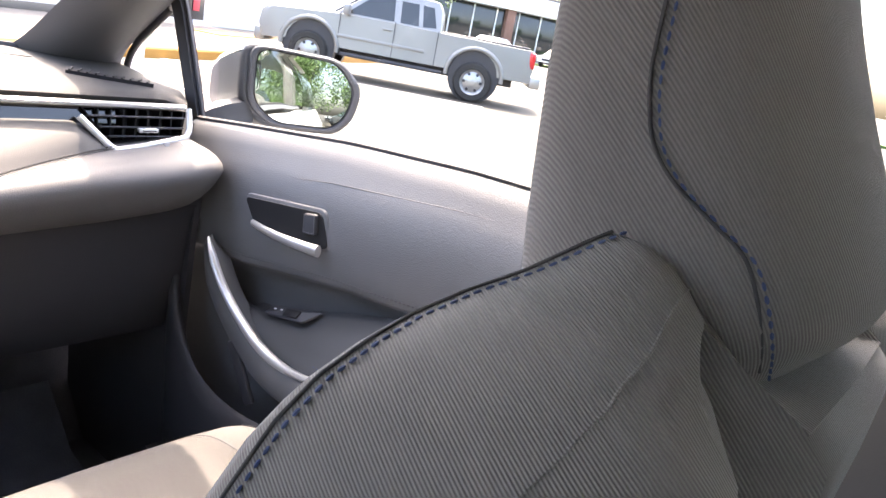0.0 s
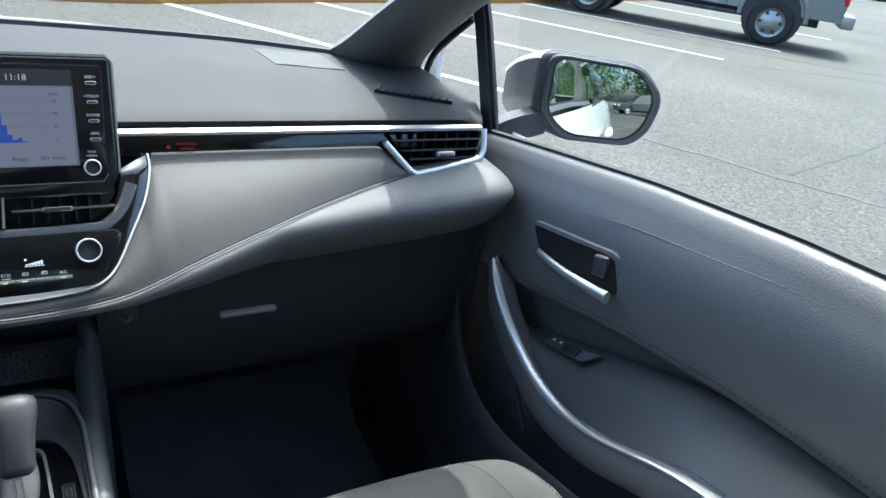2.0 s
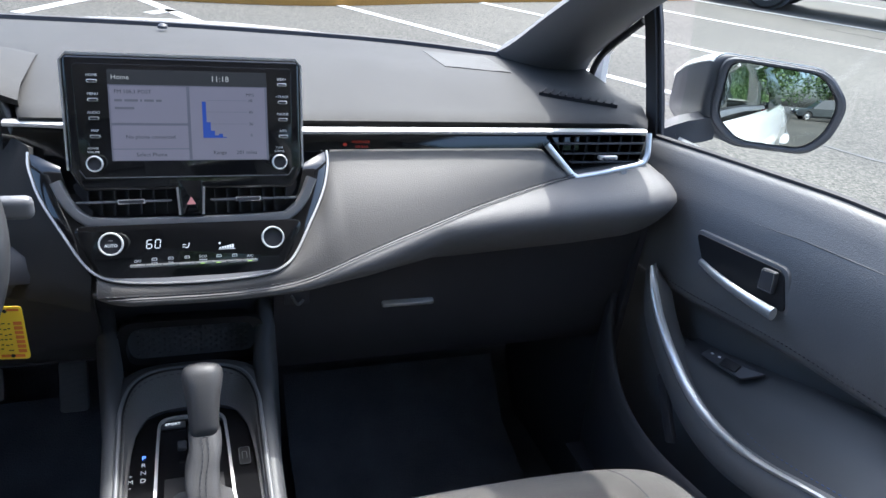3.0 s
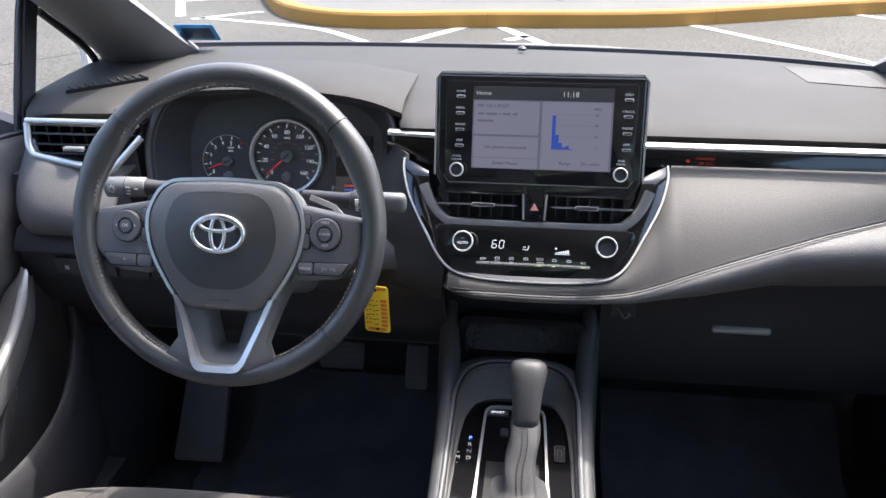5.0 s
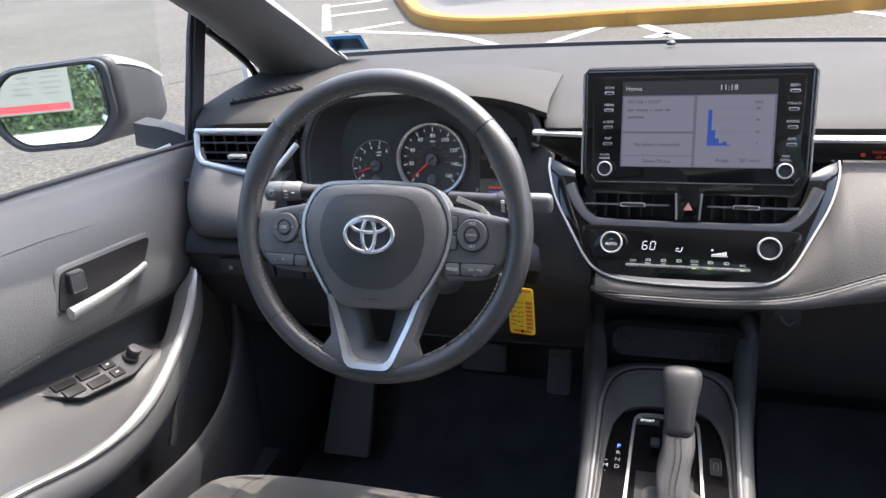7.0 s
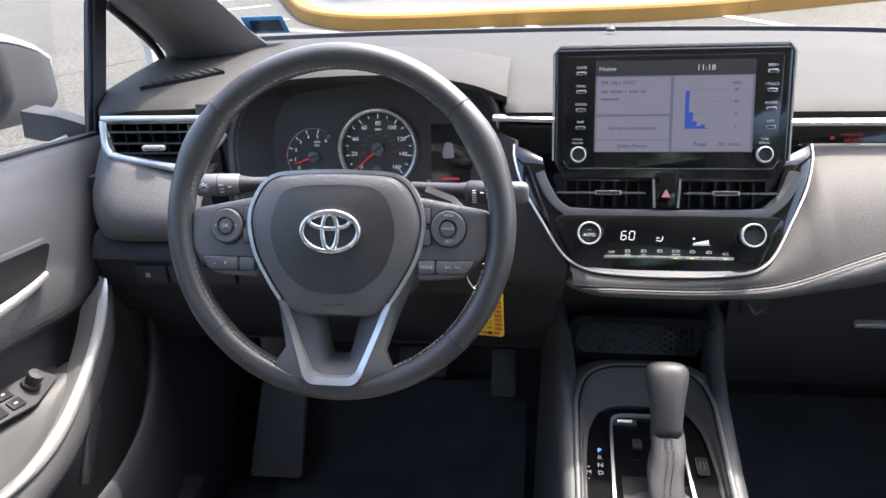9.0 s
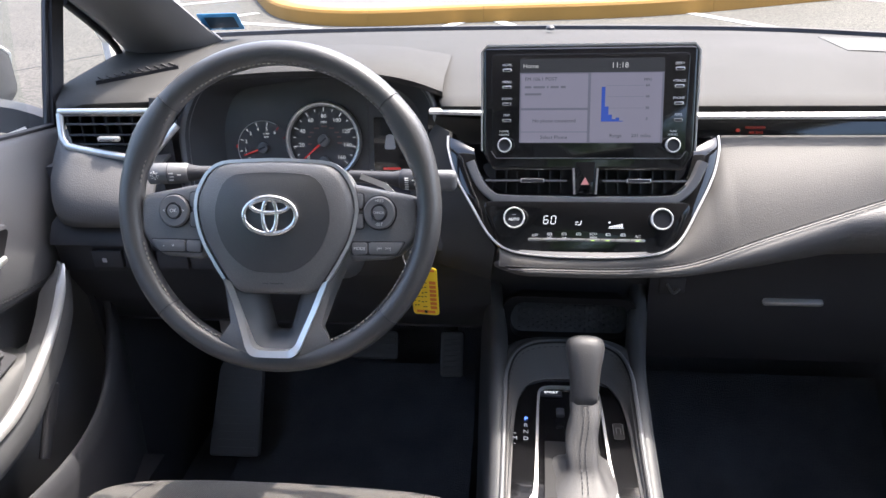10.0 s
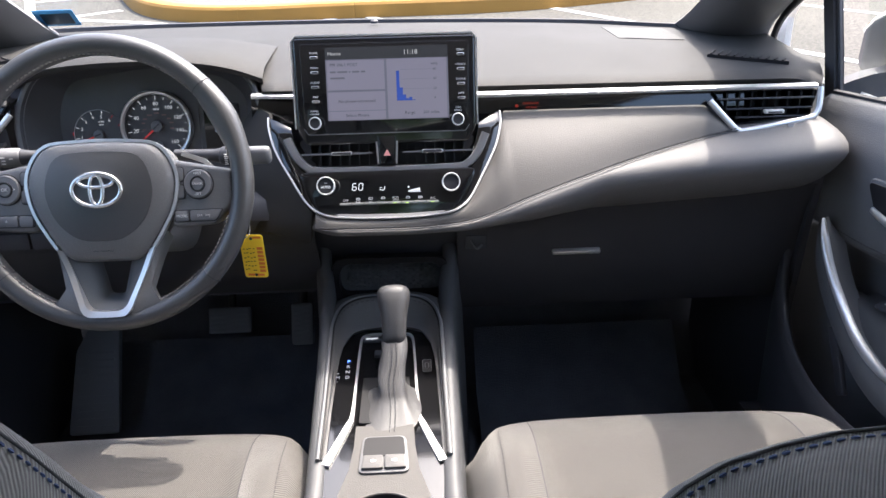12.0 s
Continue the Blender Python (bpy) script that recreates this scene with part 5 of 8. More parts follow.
# defroster grilles at both corners of the dash top
for s in (1, -1):
    sx = lambda x, s=s: sidex(s, x)
    g = thing("defroster_grille", "black slotted defroster outlet in the dash top", "grille", "defroster grilles")
    def on(x, y, up):
        return (sx(x), y, dash_z(sx(x), y) + up)
    qa, qb = (np.array((0.515, 0.196)), np.array((0.622, 0.142))) if s > 0 else (np.array((0.538, 0.223)), np.array((0.632, 0.157)))
    dd = qb - qa
    nn = np.array((-dd[1], dd[0])) / np.linalg.norm(dd) * 0.013
    ring = [qa - nn, qa * 0.5 + qb * 0.5 - nn * 0.85, qb - nn * 0.45, qb + nn * 0.45, qa * 0.5 + qb * 0.5 + nn * 0.85, qa + nn]
    # Raised dark face stands in for shade down the slots.
    raw("recess", [on(*p, 0.0050) for p in ring] + [on(*p, -0.004) for p in ring], [(0, 1, 4, 5), (1, 2, 3, 4)] + [(i, (i + 1) % 6, 6 + (i + 1) % 6, 6 + i) for i in range(6)], DEEPB, g, smooth=False)
    for i in range(10):
        cc = qa + dd * (0.04 + 0.098 * i)
        w = 0.98 - 0.045 * i
        sweep("slat", [on(*(cc - nn * w), 0.0060), on(*(cc + nn * w + dd * 0.03), 0.0060)], [(-0.0014, -0.002), (0.0014, -0.002), (0.0014, 0.001), (-0.0014, 0.001)], DASH, g)
# speaker grille patch, moulded in fine dots
spk = loft("speaker_grille", [[(0.405 + 0.115 * f, 0.455 - 0.01 * f - 0.125 * g, dash_z(0.405 + 0.115 * f, 0.455 - 0.01 * f - 0.125 * g) + 0.0012) for g in np.linspace(0, 1, 4)] for f in np.linspace(0, 1, 8)], surface("fine_dotted_plastic", (0.052, 0.051, 0.050), 0.7, grain=420, bump=0.9, var=0.25, kind="voronoi", depth=0.001), thick=0.002)
tagged(spk, "finely dotted speaker grille in the dash top", "speaker grille")
nub = lathe("light_sensor", [(0.008, 0), (0.0075, 0.004), (0.004, 0.007), (0.0, 0.0075)], Matrix.Translation((-0.03, 0.50, 0.958)), BLACK)
tagged(nub, "small dark domed light sensor on the dash", "sensor")

# glove box and underside of the dash
glove = thing("glove_box", "dark grey glove box with a recessed silver-edged handle", "glove box")
secs = []
for x in np.linspace(0.100, 0.655, 20):
    secs.append([(x, 0.055, 0.795), (x, 0.068, 0.73), (x, 0.071, 0.70), (x, 0.074, 0.66), (x, 0.082, 0.60), (x, 0.11, 0.555), (x, 0.2, 0.53)])
loft("lid", secs, GLOVE, glove, thick=0.01)
box("handle_recess", (0.088, 0.012, 0.030), (0.292, 0.069, 0.678), BLACK, glove, bevel=0.005)
box("handle", (0.078, 0.012, 0.0085), Matrix.Translation((0.290, 0.063, 0.6675)) @ Matrix.Rotation(radians(20), 4, "X"), SILVER, glove, "silver handle edge", bevel=0.003)
tube("lid_gap", [(0.19, 0.064, 0.728), (0.175, 0.069, 0.68), (0.155, 0.078, 0.60)], 0.0025, BLACK, glove, n=6)
under = loft("dash_underside", [[(x, 0.045, 0.80), (x, 0.085, 0.72), (x, 0.10, 0.60), (x, 0.22, 0.54), (x, 0.5, 0.56)] for x in np.linspace(-0.71, 0.655, 12)], BLACK, thick=0.008)
tagged(under, "black plastic lower dash panel over the footwells", "dash panel", kind="structure")
hook = thing("bag_hook", "small black folding bag hook under the dash", "hook")
box("plate", (0.034, 0.006, 0.024), (0.130, 0.062, 0.690), BLACK, hook, bevel=0.002)
tube("claw", curve([(0.122, 0.058, 0.694), (0.130, 0.050, 0.684), (0.138, 0.052, 0.690)], 8), 0.002, CHAR, hook, n=6)


# ---------------------------------------------------------------- front doors
def front_door(s):
    d = thing("door_1" if s > 0 else "door_2", "closed front door with dark grained vinyl panel and silver pull", "car door", "front doors", "structure")
    ys = list(np.linspace(0.135, -0.92, 34))
    XS = lambda y: tab(-y, [-0.14, 0.2, 0.5, 0.92], [0.690, 0.716, 0.730, 0.728])
    ZS = lambda y: tab(-y, [-0.14, 0.0, 0.2, 0.4, 0.92], [0.889, 0.905, 0.926, 0.938, 0.944])
    ZST = lambda y: tab(-y, [-0.14, -0.02, 0.07, 0.242, 0.40, 0.92], [0.700, 0.705, 0.713, 0.738, 0.752, 0.752])
    secs = []
    for y in ys:
        x, z = XS(y), ZS(y)
        k = tab(-y, [-0.14, 0.05, 0.3], [0.6, 0.9, 1.0])
        zs = ZST(y)
        secs.append([(x + 0.030, y, z - 0.012), (x + 0.022, y, z + 0.001), (x + 0.006, y, z + 0.002), (x - 0.006 * k, y, z - 0.006), (x - 0.018 * k, y, z - 0.024), (x - 0.027 * k, y, z - 0.048), (x - 0.030 * k, y, z - 0.053), (x - 0.038 * k, y, z - 0.085), (x - 0.043 * k, y, z - 0.115), (x - 0.042 * k, y, z - 0.150), (x - 0.038 * k, y, zs + 0.020), (x - 0.034 * k, y, zs + 0.004), (x - 0.026 * k, y, zs - 0.004), (x + 0.004, y, zs - 0.012), (x + 0.016, y, zs - 0.035), (x + 0.012, y, 0.60), (x - 0.002, y, 0.50), (x - 0.012, y, 0.40), (x - 0.025, y, 0.20)])
    loft("upper_panel", secs, DOORMAT, d, thick=0.008, sharp=70)
    sweep("weather_strip", [(XS(y) + 0.012, y, ZS(y) + 0.006) for y in ys], [(-0.005, -0.005), (0.006, -0.005), (0.006, 0.000), (0, 0.002), (-0.005, 0.000)], RUBBER, d, "black rubber strip")
    st = [(XS(y) - 0.0385 * tab(-y, [-0.14, 0.05, 0.3], [0.6, 0.9, 1.0]), y, ZST(y) + 0.012) for y in np.linspace(0.0, -0.8, 60)]
    stitches("panel_stitching", st, SEATDK, d, 0.004, 0.003, 0.0006)
    drop = lambda y: tab(-y, [0.12, 0.52], [0.054, 0.036])
    crease = [(XS(y) - tab(drop(y), [0.024, 0.048, 0.053, 0.085], [0.018, 0.027, 0.030, 0.038]) + 0.0004, y, ZS(y) - drop(y)) for y in np.linspace(-0.12, -0.52, 40)]
    # Thin dark tube draws the soft shadow line along the panel's fold.
    tube("panel_crease", crease, 0.0008, ARMMAT, d, n=6, taper=[min(1.0, 0.1 + 4 * f * (1 - f)) for f in np.linspace(0, 1, 40)])
    # inner release handle in its recess
    F = axes((0.6655, 0, 0), (0.060, -1, 0), (0.0, 0, 1))
    rec = rounded([(0.050, 0.822), (0.215, 0.842), (0.236, 0.784), (0.080, 0.774)], 0.014)
    h = slab("handle_bezel", rec, 0.006, F @ Matrix.Translation((0, 0, -0.002)), DOORMAT, d, bevel=0.003)
    # Not hollow: a dark plate stands for the shaded bowl behind the lever.
    slab("handle_recess", rounded([(0.056, 0.817), (0.210, 0.836), (0.230, 0.789), (0.084, 0.779)], 0.010), 0.003, F @ Matrix.Translation((0, 0, 0.003)), DEEPB, h, "recess face with shade in its colour")
    lever = curve([(0.662, -0.080, 0.7845), (0.659, -0.11, 0.7835), (0.657, -0.15, 0.7840), (0.657, -0.19, 0.7860), (0.659, -0.227, 0.7885)], 16)
    tube("release_lever", lever, 0.0052, SILVER, h, "satin silver lever", n=12, ry=0.0072, taper=list(np.linspace(0.65, 1.2, 16)))
    slab("lock_button", rounded([(0.184, 0.800), (0.208, 0.804), (0.205, 0.833), (0.182, 0.829)], 0.004), 0.008, F @ Matrix.Translation((0, 0, 0.004)), BLACK, h, "black lock button", bevel=0.002)
    lock_line = [F @ Vector((x, y, 0.0122)) for x, y in ((0.186, 0.803), (0.206, 0.806), (0.203, 0.831), (0.184, 0.827))]
    tube("lock_mark", lock_line, 0.0005, CHAR, h, n=6, closed=True, up=(1, 0, 0))
    # armrest, rising to the rear
    AY = [-0.06, -0.10, -0.18, -0.28, -0.36, -0.44, -0.60, -0.75, -0.90]
    XI = [0.660, 0.654, 0.644, 0.634, 0.627, 0.622, 0.617, 0.620, 0.628]
    ZI = [0.645, 0.638, 0.620, 0.626, 0.650, 0.678, 0.700, 0.706, 0.706]
    ZO = [0.640, 0.646, 0.672, 0.705, 0.728, 0.744, 0.752, 0.752, 0.75]
    secs = []
    for y in np.linspace(-0.06, -0.90, 32):
        xi, zi, zo = (tab(-y, [-a for a in AY], q) for q in (XI, ZI, ZO))
        xo = 0.718
        secs.append([(xo, y, zo), (xi * 0.25 + xo * 0.75, y, zo - 0.004), (xi * 0.5 + xo * 0.5, y, zi * 0.45 + zo * 0.55 + 0.003), (xi * 0.75 + xo * 0.25, y, zi * 0.75 + zo * 0.25 + 0.006), (xi + 0.012, y, zi + 0.004), (xi + 0.002, y, zi - 0.004), (xi + 0.001, y, zi - 0.030), (xi + 0.012, y, zi - 0.058), (xo, y, zi - 0.080)])
    loft("armrest", secs, ARMMAT, d, "soft grey armrest pad", thick=0.004, sharp=70)
    blue = [(tab(-y, [-a for a in AY], XI) + 0.014, y, tab(-y, [-a for a in AY], ZI) + 0.0075) for y in np.linspace(-0.26, -0.80, 60)]
    stitches("armrest_stitching", blue, BLUE, d, 0.005, 0.003, 0.0009)
    # pull handle: dark curved body with a silver face
    bar = curve([(0.650, 0.000, 0.738), (0.644, -0.022, 0.716), (0.645, -0.055, 0.676), (0.645, -0.10, 0.643), (0.640, -0.16, 0.620), (0.634, -0.23, 0.616), (0.627, -0.31, 0.633), (0.618, -0.44, 0.680), (0.612, -0.60, 0.702), (0.618, -0.78, 0.706)], 48)
    secs = []
    for i, (p, sd, u) in enumerate(frames(bar)):
        f = i / 47
        wdt = 0.030 * min(1.0, 0.25 + f * 6)
        dn = 0.060 * min(1.0, 0.35 + f * 5)
        secs.append([(p.x + 0.004, p.y, p.z + 0.004), (p.x - 0.004, p.y, p.z - 0.001), (p.x - 0.006, p.y + 0.2 * 0.01, p.z - 0.012), (p.x - 0.004, p.y + 0.010, p.z - dn * 0.7), (p.x + 0.008, p.y + 0.014, p.z - dn), (p.x + wdt, p.y + 0.010, p.z - dn * 0.8), (p.x + wdt, p.y, p.z - 0.006)])
    loft("pull_body", secs, CHAR, d, "charcoal plastic pull handle", closed=True, caps=True, sharp=70)
    fr = frames(bar[1:-1])
    secs = []
    for i, (p, sd, u) in enumerate(fr):
        w = 0.0076 * min(1.0, 0.35 + i / 45 * 6) * (1.0 if i < 22 else max(0.35, 1.0 - 0.65 * (i - 22) / 12))
        c = p + Vector((-0.0045, 0, 0.0035))
        a, b = Vector((0.75, 0, 0.66)), Vector((-0.66, 0, 0.75))
        secs.append([c + a * w, c + a * w * 0.5 + b * 0.003, c - a * w * 0.5 + b * 0.003, c - a * w - b * 0.001, c - a * w * 0.8 - b * 0.004, c + a * w * 0.8 - b * 0.004])
    loft("silver_inlay", secs, SILVER, d, "satin silver inlay", closed=True, caps=True, sharp=60)
    # door pocket below
    pe = curve([(0.640, 0.075, 0.68), (0.628, 0.045, 0.615), (0.618, -0.01, 0.555), (0.612, -0.07, 0.528), (0.606, -0.16, 0.524), (0.602, -0.30, 0.548), (0.602, -0.46, 0.575), (0.605, -0.85, 0.58)], 36)
    secs = [[(p[0] + 0.012, p[1], p[2] - 0.008), (p[0] + 0.006, p[1], p[2]), (p[0], p[1], p[2] - 0.004), (p[0] - 0.004, p[1] + 0.004, p[2] - 0.03), (p[0] + 0.002, p[1] + 0.01, p[2] - 0.14), (p[0] + 0.02, p[1] + 0.012, 0.20)] for p in pe]
    loft("door_pocket", secs, BLACK, d, "black plastic door pocket", thick=0.004, sharp=70)
    loft("pocket_floor", [[(0.60, y, 0.36), (0.70, y, 0.36)] for y in (0.05, -0.4, -0.85)], BLACK, d, thick=0.01)
    box("pocket_rib", (0.008, 0.02, 0.10), Matrix.Translation((0.645, -0.115, 0.560)) @ Matrix.Rotation(radians(-35), 4, "X"), BLACK, d, bevel=0.003)
    # window switches
    if s > 0:
        SW = axes((0.683, -0.1656, 0.6665), (0.05, -0.97, 0.22), (0.80, 0.08, 0.55))
        p = slab("switch_plate", rounded([(-0.052, -0.006), (-0.046, 0.012), (0.055, 0.013), (0.030, -0.011)][::-1], 0.005), 0.004, SW @ Matrix.Translation((0, 0, -0.002)), BLACK, d, "flush black switch plate", bevel=0.0015)
        k = slab("window_switch", rounded([(-0.012, -0.007), (0.018, -0.007), (0.018, 0.007), (-0.012, 0.007)], 0.002), 0.0035, SW @ Matrix.Translation((0, 0, 0.0012)), DEEPB, p, bevel=0.001)
        for x in (-0.036, -0.022):
            slab("mark", rrect(0.005, 0.0025, 0.0008, 3, x, 0.004), 0.0005, SW @ Matrix.Translation((0, 0, 0.002)), WHITEP, p)
    else:
        SW = axes((0.684, -0.185, 0.6705), (0.05, -0.97, 0.22), (0.80, 0.08, 0.55))
        p = slab("switch_plate", rounded([(-0.092, -0.004), (-0.080, 0.018), (0.105, 0.016), (0.055, -0.020), (-0.035, -0.022)][::-1], 0.006), 0.004, SW @ Matrix.Translation((0, 0, -0.002)), BLACK, d, "flush black switch plate", bevel=0.0015)
        for a, b, w in ((-0.024, -0.009, 0.020), (-0.022, 0.008, 0.020), (0.004, -0.010, 0.032), (0.006, 0.008, 0.032), (0.042, -0.006, 0.030), (0.044, 0.009, 0.034)):
            k = slab("window_switch", rounded([(a, b - 0.0068), (a + w, b - 0.0064), (a + w, b + 0.0064), (a, b + 0.0068)], 0.002), 0.0035, SW @ Matrix.Translation((0, 0, 0.0012)), DEEPB, p, bevel=0.001)
            if w < 0.025:
                slab("mark", rrect(0.005, 0.0022, 0.0006, 3, a + 0.011, b), 0.0004, SW @ Matrix.Translation((0, 0, 0.0047)), GREYP, k)
        lathe("mirror_knob", [(0.0115, 0), (0.0115, 0.005), (0.0085, 0.007), (0.0098, 0.017), (0.0085, 0.020), (0.0, 0.021)], SW @ Matrix.Translation((-0.050, 0.003, 0.002)), BLACK, p, "black ribbed mirror knob", n=20)
    if s < 0:
        mirrored(family(d))
    return d


front_door(1)
front_door(-1)


# ---------------------------------------------------------------- door mirrors
def door_mirror(s):
    m = thing("door_mirror", "white-capped door mirror with dark grey housing", "door mirror", "door mirrors")
    N = Vector((-0.16, -0.985, 0.06)) if s > 0 else Vector((-0.17, -0.985, 0.05))
    X = Vector((0.915, -0.40, 0)).normalized()
    F = axes((0.886, 0.098, 0.957), X, (0.03, 0.10, 1)) @ Matrix.Diagonal((1.0, 0.94, 1.0, 1.0))
    gl = rounded([(-0.088, 0.062), (0.052, 0.056), (0.090, 0.012), (0.078, -0.040), (0.052, -0.066), (-0.050, -0.066), (-0.090, -0.030)], 0.022, 6)
    ring = [(x * 1.13 + (0.003 if x > 0 else -0.002), y * 1.13 - 0.001) for x, y in gl]
    hous = [(x * 1.19 + (0.004 if x > 0 else -0.005), y * 1.18 - 0.001) for x, y in gl]
    secs = []
    for k, dz, sh in ((0.93, -0.003, 0), (1.0, -0.006, 0), (1.0, -0.030, -0.002), (0.95, -0.070, -0.014), (0.86, -0.110, -0.034), (0.70, -0.145, -0.058), (0.45, -0.168, -0.076), (0.1, -0.176, -0.084)):
        secs.append([F @ Vector((x * k + sh, y * k + 0.36 * sh, dz)) for x, y in hous])
    loft("housing", secs, BLACK, m, "dark grey plastic housing", closed=True, caps=True, sharp=70)
    # white cap over the upper, forward half
    secs = []
    n = len(hous)
    top = [q for q in hous if q[1] > 0.052 or (q[0] > 0.06 and q[1] > 0.02)]
    top = sorted(top, key=lambda q: -math.atan2(q[1] + 0.03, q[0]))
    for k, dz, sh in ((1.02, -0.016, 0), (1.025, -0.032, -0.002), (0.975, -0.072, -0.014), (0.885, -0.113, -0.034), (0.725, -0.149, -0.058), (0.47, -0.173, -0.076), (0.1, -0.182, -0.084)):
        secs.append([F @ Vector((x * k + sh, y * k + 0.36 * sh, dz)) for x, y in top])
    loft("cap", secs, BODYW, m, "glossy white painted cap", thick=0.003, sharp=60)
    slab("rim", ring, 0.010, F @ Matrix.Translation((0, 0, -0.004)), BLACK, m, "black rim", bevel=0.004, hole=[(x * 1.03, y * 1.03) for x, y in gl])
    bulge = 0.5 / 1.35 if s > 0 else 0.0
    rings = [[F @ Vector((x * k, y * k, 0.0012))for x, y in gl] for k in (0.9, 1.0)]
    rings += [[F @ Vector((x * k, y * k, 0.0015 + bulge * (0.0085 - (x * k) ** 2 - (y * k) ** 2))) for x, y in gl] for k in (0.998, 0.9, 0.8, 0.7, 0.6, 0.5, 0.4, 0.3, 0.2, 0.1, 0.02)]
    loft("glass", rings, MIRRORM, m, "clear mirror glass", closed=True, caps=True, sharp=60)
    secs = [[(x, 0.178, a), (x, y, a), (x, y + 0.006, b), (x, 0.172, b)] for x, y, a, b in ((0.712, 0.146, 0.876, 0.896), (0.735, 0.140, 0.877, 0.908), (0.760, 0.136, 0.880, 0.917), (0.785, 0.132, 0.884, 0.922), (0.806, 0.130, 0.890, 0.926))]
    loft("foot", secs, BLACK, m, "dark triangular mirror foot", closed=True, caps=True, sharp=50)
    if s < 0:
        turn = Matrix.Translation((0.922, 0.098, 0.967)) @ Matrix.Rotation(radians(3.6), 4, "Z") @ Matrix.Translation((-0.886, -0.098, -0.957))
        for o in family(m):
            if o.type == "MESH" and o.name.split(".")[0] != "foot":
                o.data.transform(turn)
        mirrored(family(m))
    return m


door_mirror(1)
door_mirror(-1)

# ---------------------------------------------------------------- centre stack
stack = thing("centre_stack", "gloss black centre stack with silver edge and climate controls", "control panel")
right = curve([(0.163, 0.058, 0.900), (0.1625, 0.044, 0.886), (0.1525, 0.018, 0.860), (0.1310, -0.014, 0.830), (0.1135, -0.038, 0.808), (0.098, -0.051, 0.798), (0.078, -0.057, 0.793), (0.04, -0.060, 0.7905), (0.0, -0.061, 0.790)], 34)
edge = [np.array((-p[0] - 0.006 * max(0.0, (p[2] - 0.80) / 0.1), p[1], p[2])) for p in right] + [p for p in right[::-1][1:]]
sweep("silver_edge", edge, [(-0.0012, -0.0028), (0.0012, -0.0028), (0.0016, 0.0), (0.0011, 0.0022), (-0.0011, 0.0022), (-0.0016, 0.0)], EDGE, stack, "satin silver edge", up=(0, -0.7, 0.7))
inner = []
for p in edge:
    f = (p[2] - 0.790) / 0.108
    inner.append(np.array((p[0] * (0.80 + 0.0 * f), p[1] * 0.55 - 0.004 + 0.012 * f, min(0.889, p[2] + 0.012 * (1 - f) + 0.0))))
loft("gloss_fascia", [[tuple(p), tuple(p * 0.6 + q * 0.4 + np.array((0, -0.005, 0.003)) * min(1.0, (p[2] - 0.789) / 0.05)), tuple(q)] for p, q in zip(edge, inner)], GLOSSB, stack, "gloss black fascia", thick=0.003, sharp=60)
C = axes((0, -0.0375, 0.8225), (1, 0, 0), (0, 0.44, 0.898))
face = rounded([(-0.124, 0.0265), (0.124, 0.0265), (0.094, -0.0365), (-0.094, -0.0365)], 0.014)
slab("climate_face", face, 0.014, C @ Matrix.Translation((0, 0, -0.012)), GLOSSB, stack, "gloss black climate panel", bevel=0.003)
for s, nm in ((-1, "fan"), (1, "temperature")):
    K = C @ Matrix.Translation((s * 0.0845 + 0.0012, 0.0062, 0.001)) @ Matrix.Diagonal((0.78, 0.78, 1.0, 1.0))
    k = lathe("climate_knob", [(0.0155, 0), (0.0155, 0.010), (0.0150, 0.0145), (0.0132, 0.0150), (0.0130, 0.013), (0.0, 0.013)], K, RUBBER, stack, "black climate dial", n=36)
    lathe("chrome_ring", [(0.0134, 0.0146), (0.0140, 0.0162), (0.0152, 0.0164), (0.0160, 0.0150), (0.0162, 0.0115), (0.0156, 0.0110)], K, SATIN, k, "bright satin ring", n=40)
letters("auto_label", "AUTO", 0.0046, C @ Matrix.Translation((-0.0833, 0.0042, 0.0147)), LED_WHITE, stack)
slab("knob_mark", rrect(0.0042, 0.0007, 0.0002, 2, -0.0833, 0.0098), 0.0003, C @ Matrix.Translation((0, 0, 0.0145)), WHITEP, stack)
# slanted seven-segment digits of the set temperature
SEG = {"a": (0, 1, 1), "b": (1, 0.5, 0), "c": (1, -0.5, 0), "d": (0, -1, 1), "e": (-1, -0.5, 0), "f": (-1, 0.5, 0), "g": (0, 0, 1)}
for x0, lit in ((-0.0458, "acdefg"), (-0.0372, "abcdef")):
    for c in lit:
        u, v, flat_on = SEG[c]
        px, py = x0 + u * 0.0026 + v * 0.0006, 0.0045 + v * 0.0046
        w, h = (0.0040, 0.0009) if flat_on else (0.0009, 0.0037)
        slab("digit_segment", [(px + a * w / 2 + b * h * 0.07, py + b * h / 2) for a, b in ((-1, -1), (1, -1), (1, 1), (-1, 1))], 0.0004, C @ Matrix.Translation((0, 0, 0.0022)), LED_WHITE, stack)
# seat-and-arrow airflow sign
AF = C @ Matrix.Translation((-0.0075, 0.0015, 0.0022))
tube("airflow_icon", [AF @ Vector(p) for p in ((-0.0014, -0.0026, 0), (0.0014, -0.0024, 0), (0.0024, -0.0004, 0), (0.0030, 0.0026, 0))], 0.0005, LED_WHITE, stack, n=6)
tube("airflow_icon", [AF @ Vector(p) for p in ((-0.0040, 0.0006, 0), (-0.0016, 0.0010, 0), (-0.0006, 0.0004, 0))], 0.0004, LED_WHITE, stack, n=6)
tube("airflow_icon", [AF @ Vector(p) for p in ((-0.0042, -0.0024, 0), (-0.0028, -0.0014, 0), (-0.0020, -0.0024, 0))], 0.0004, LED_WHITE, stack, n=6)
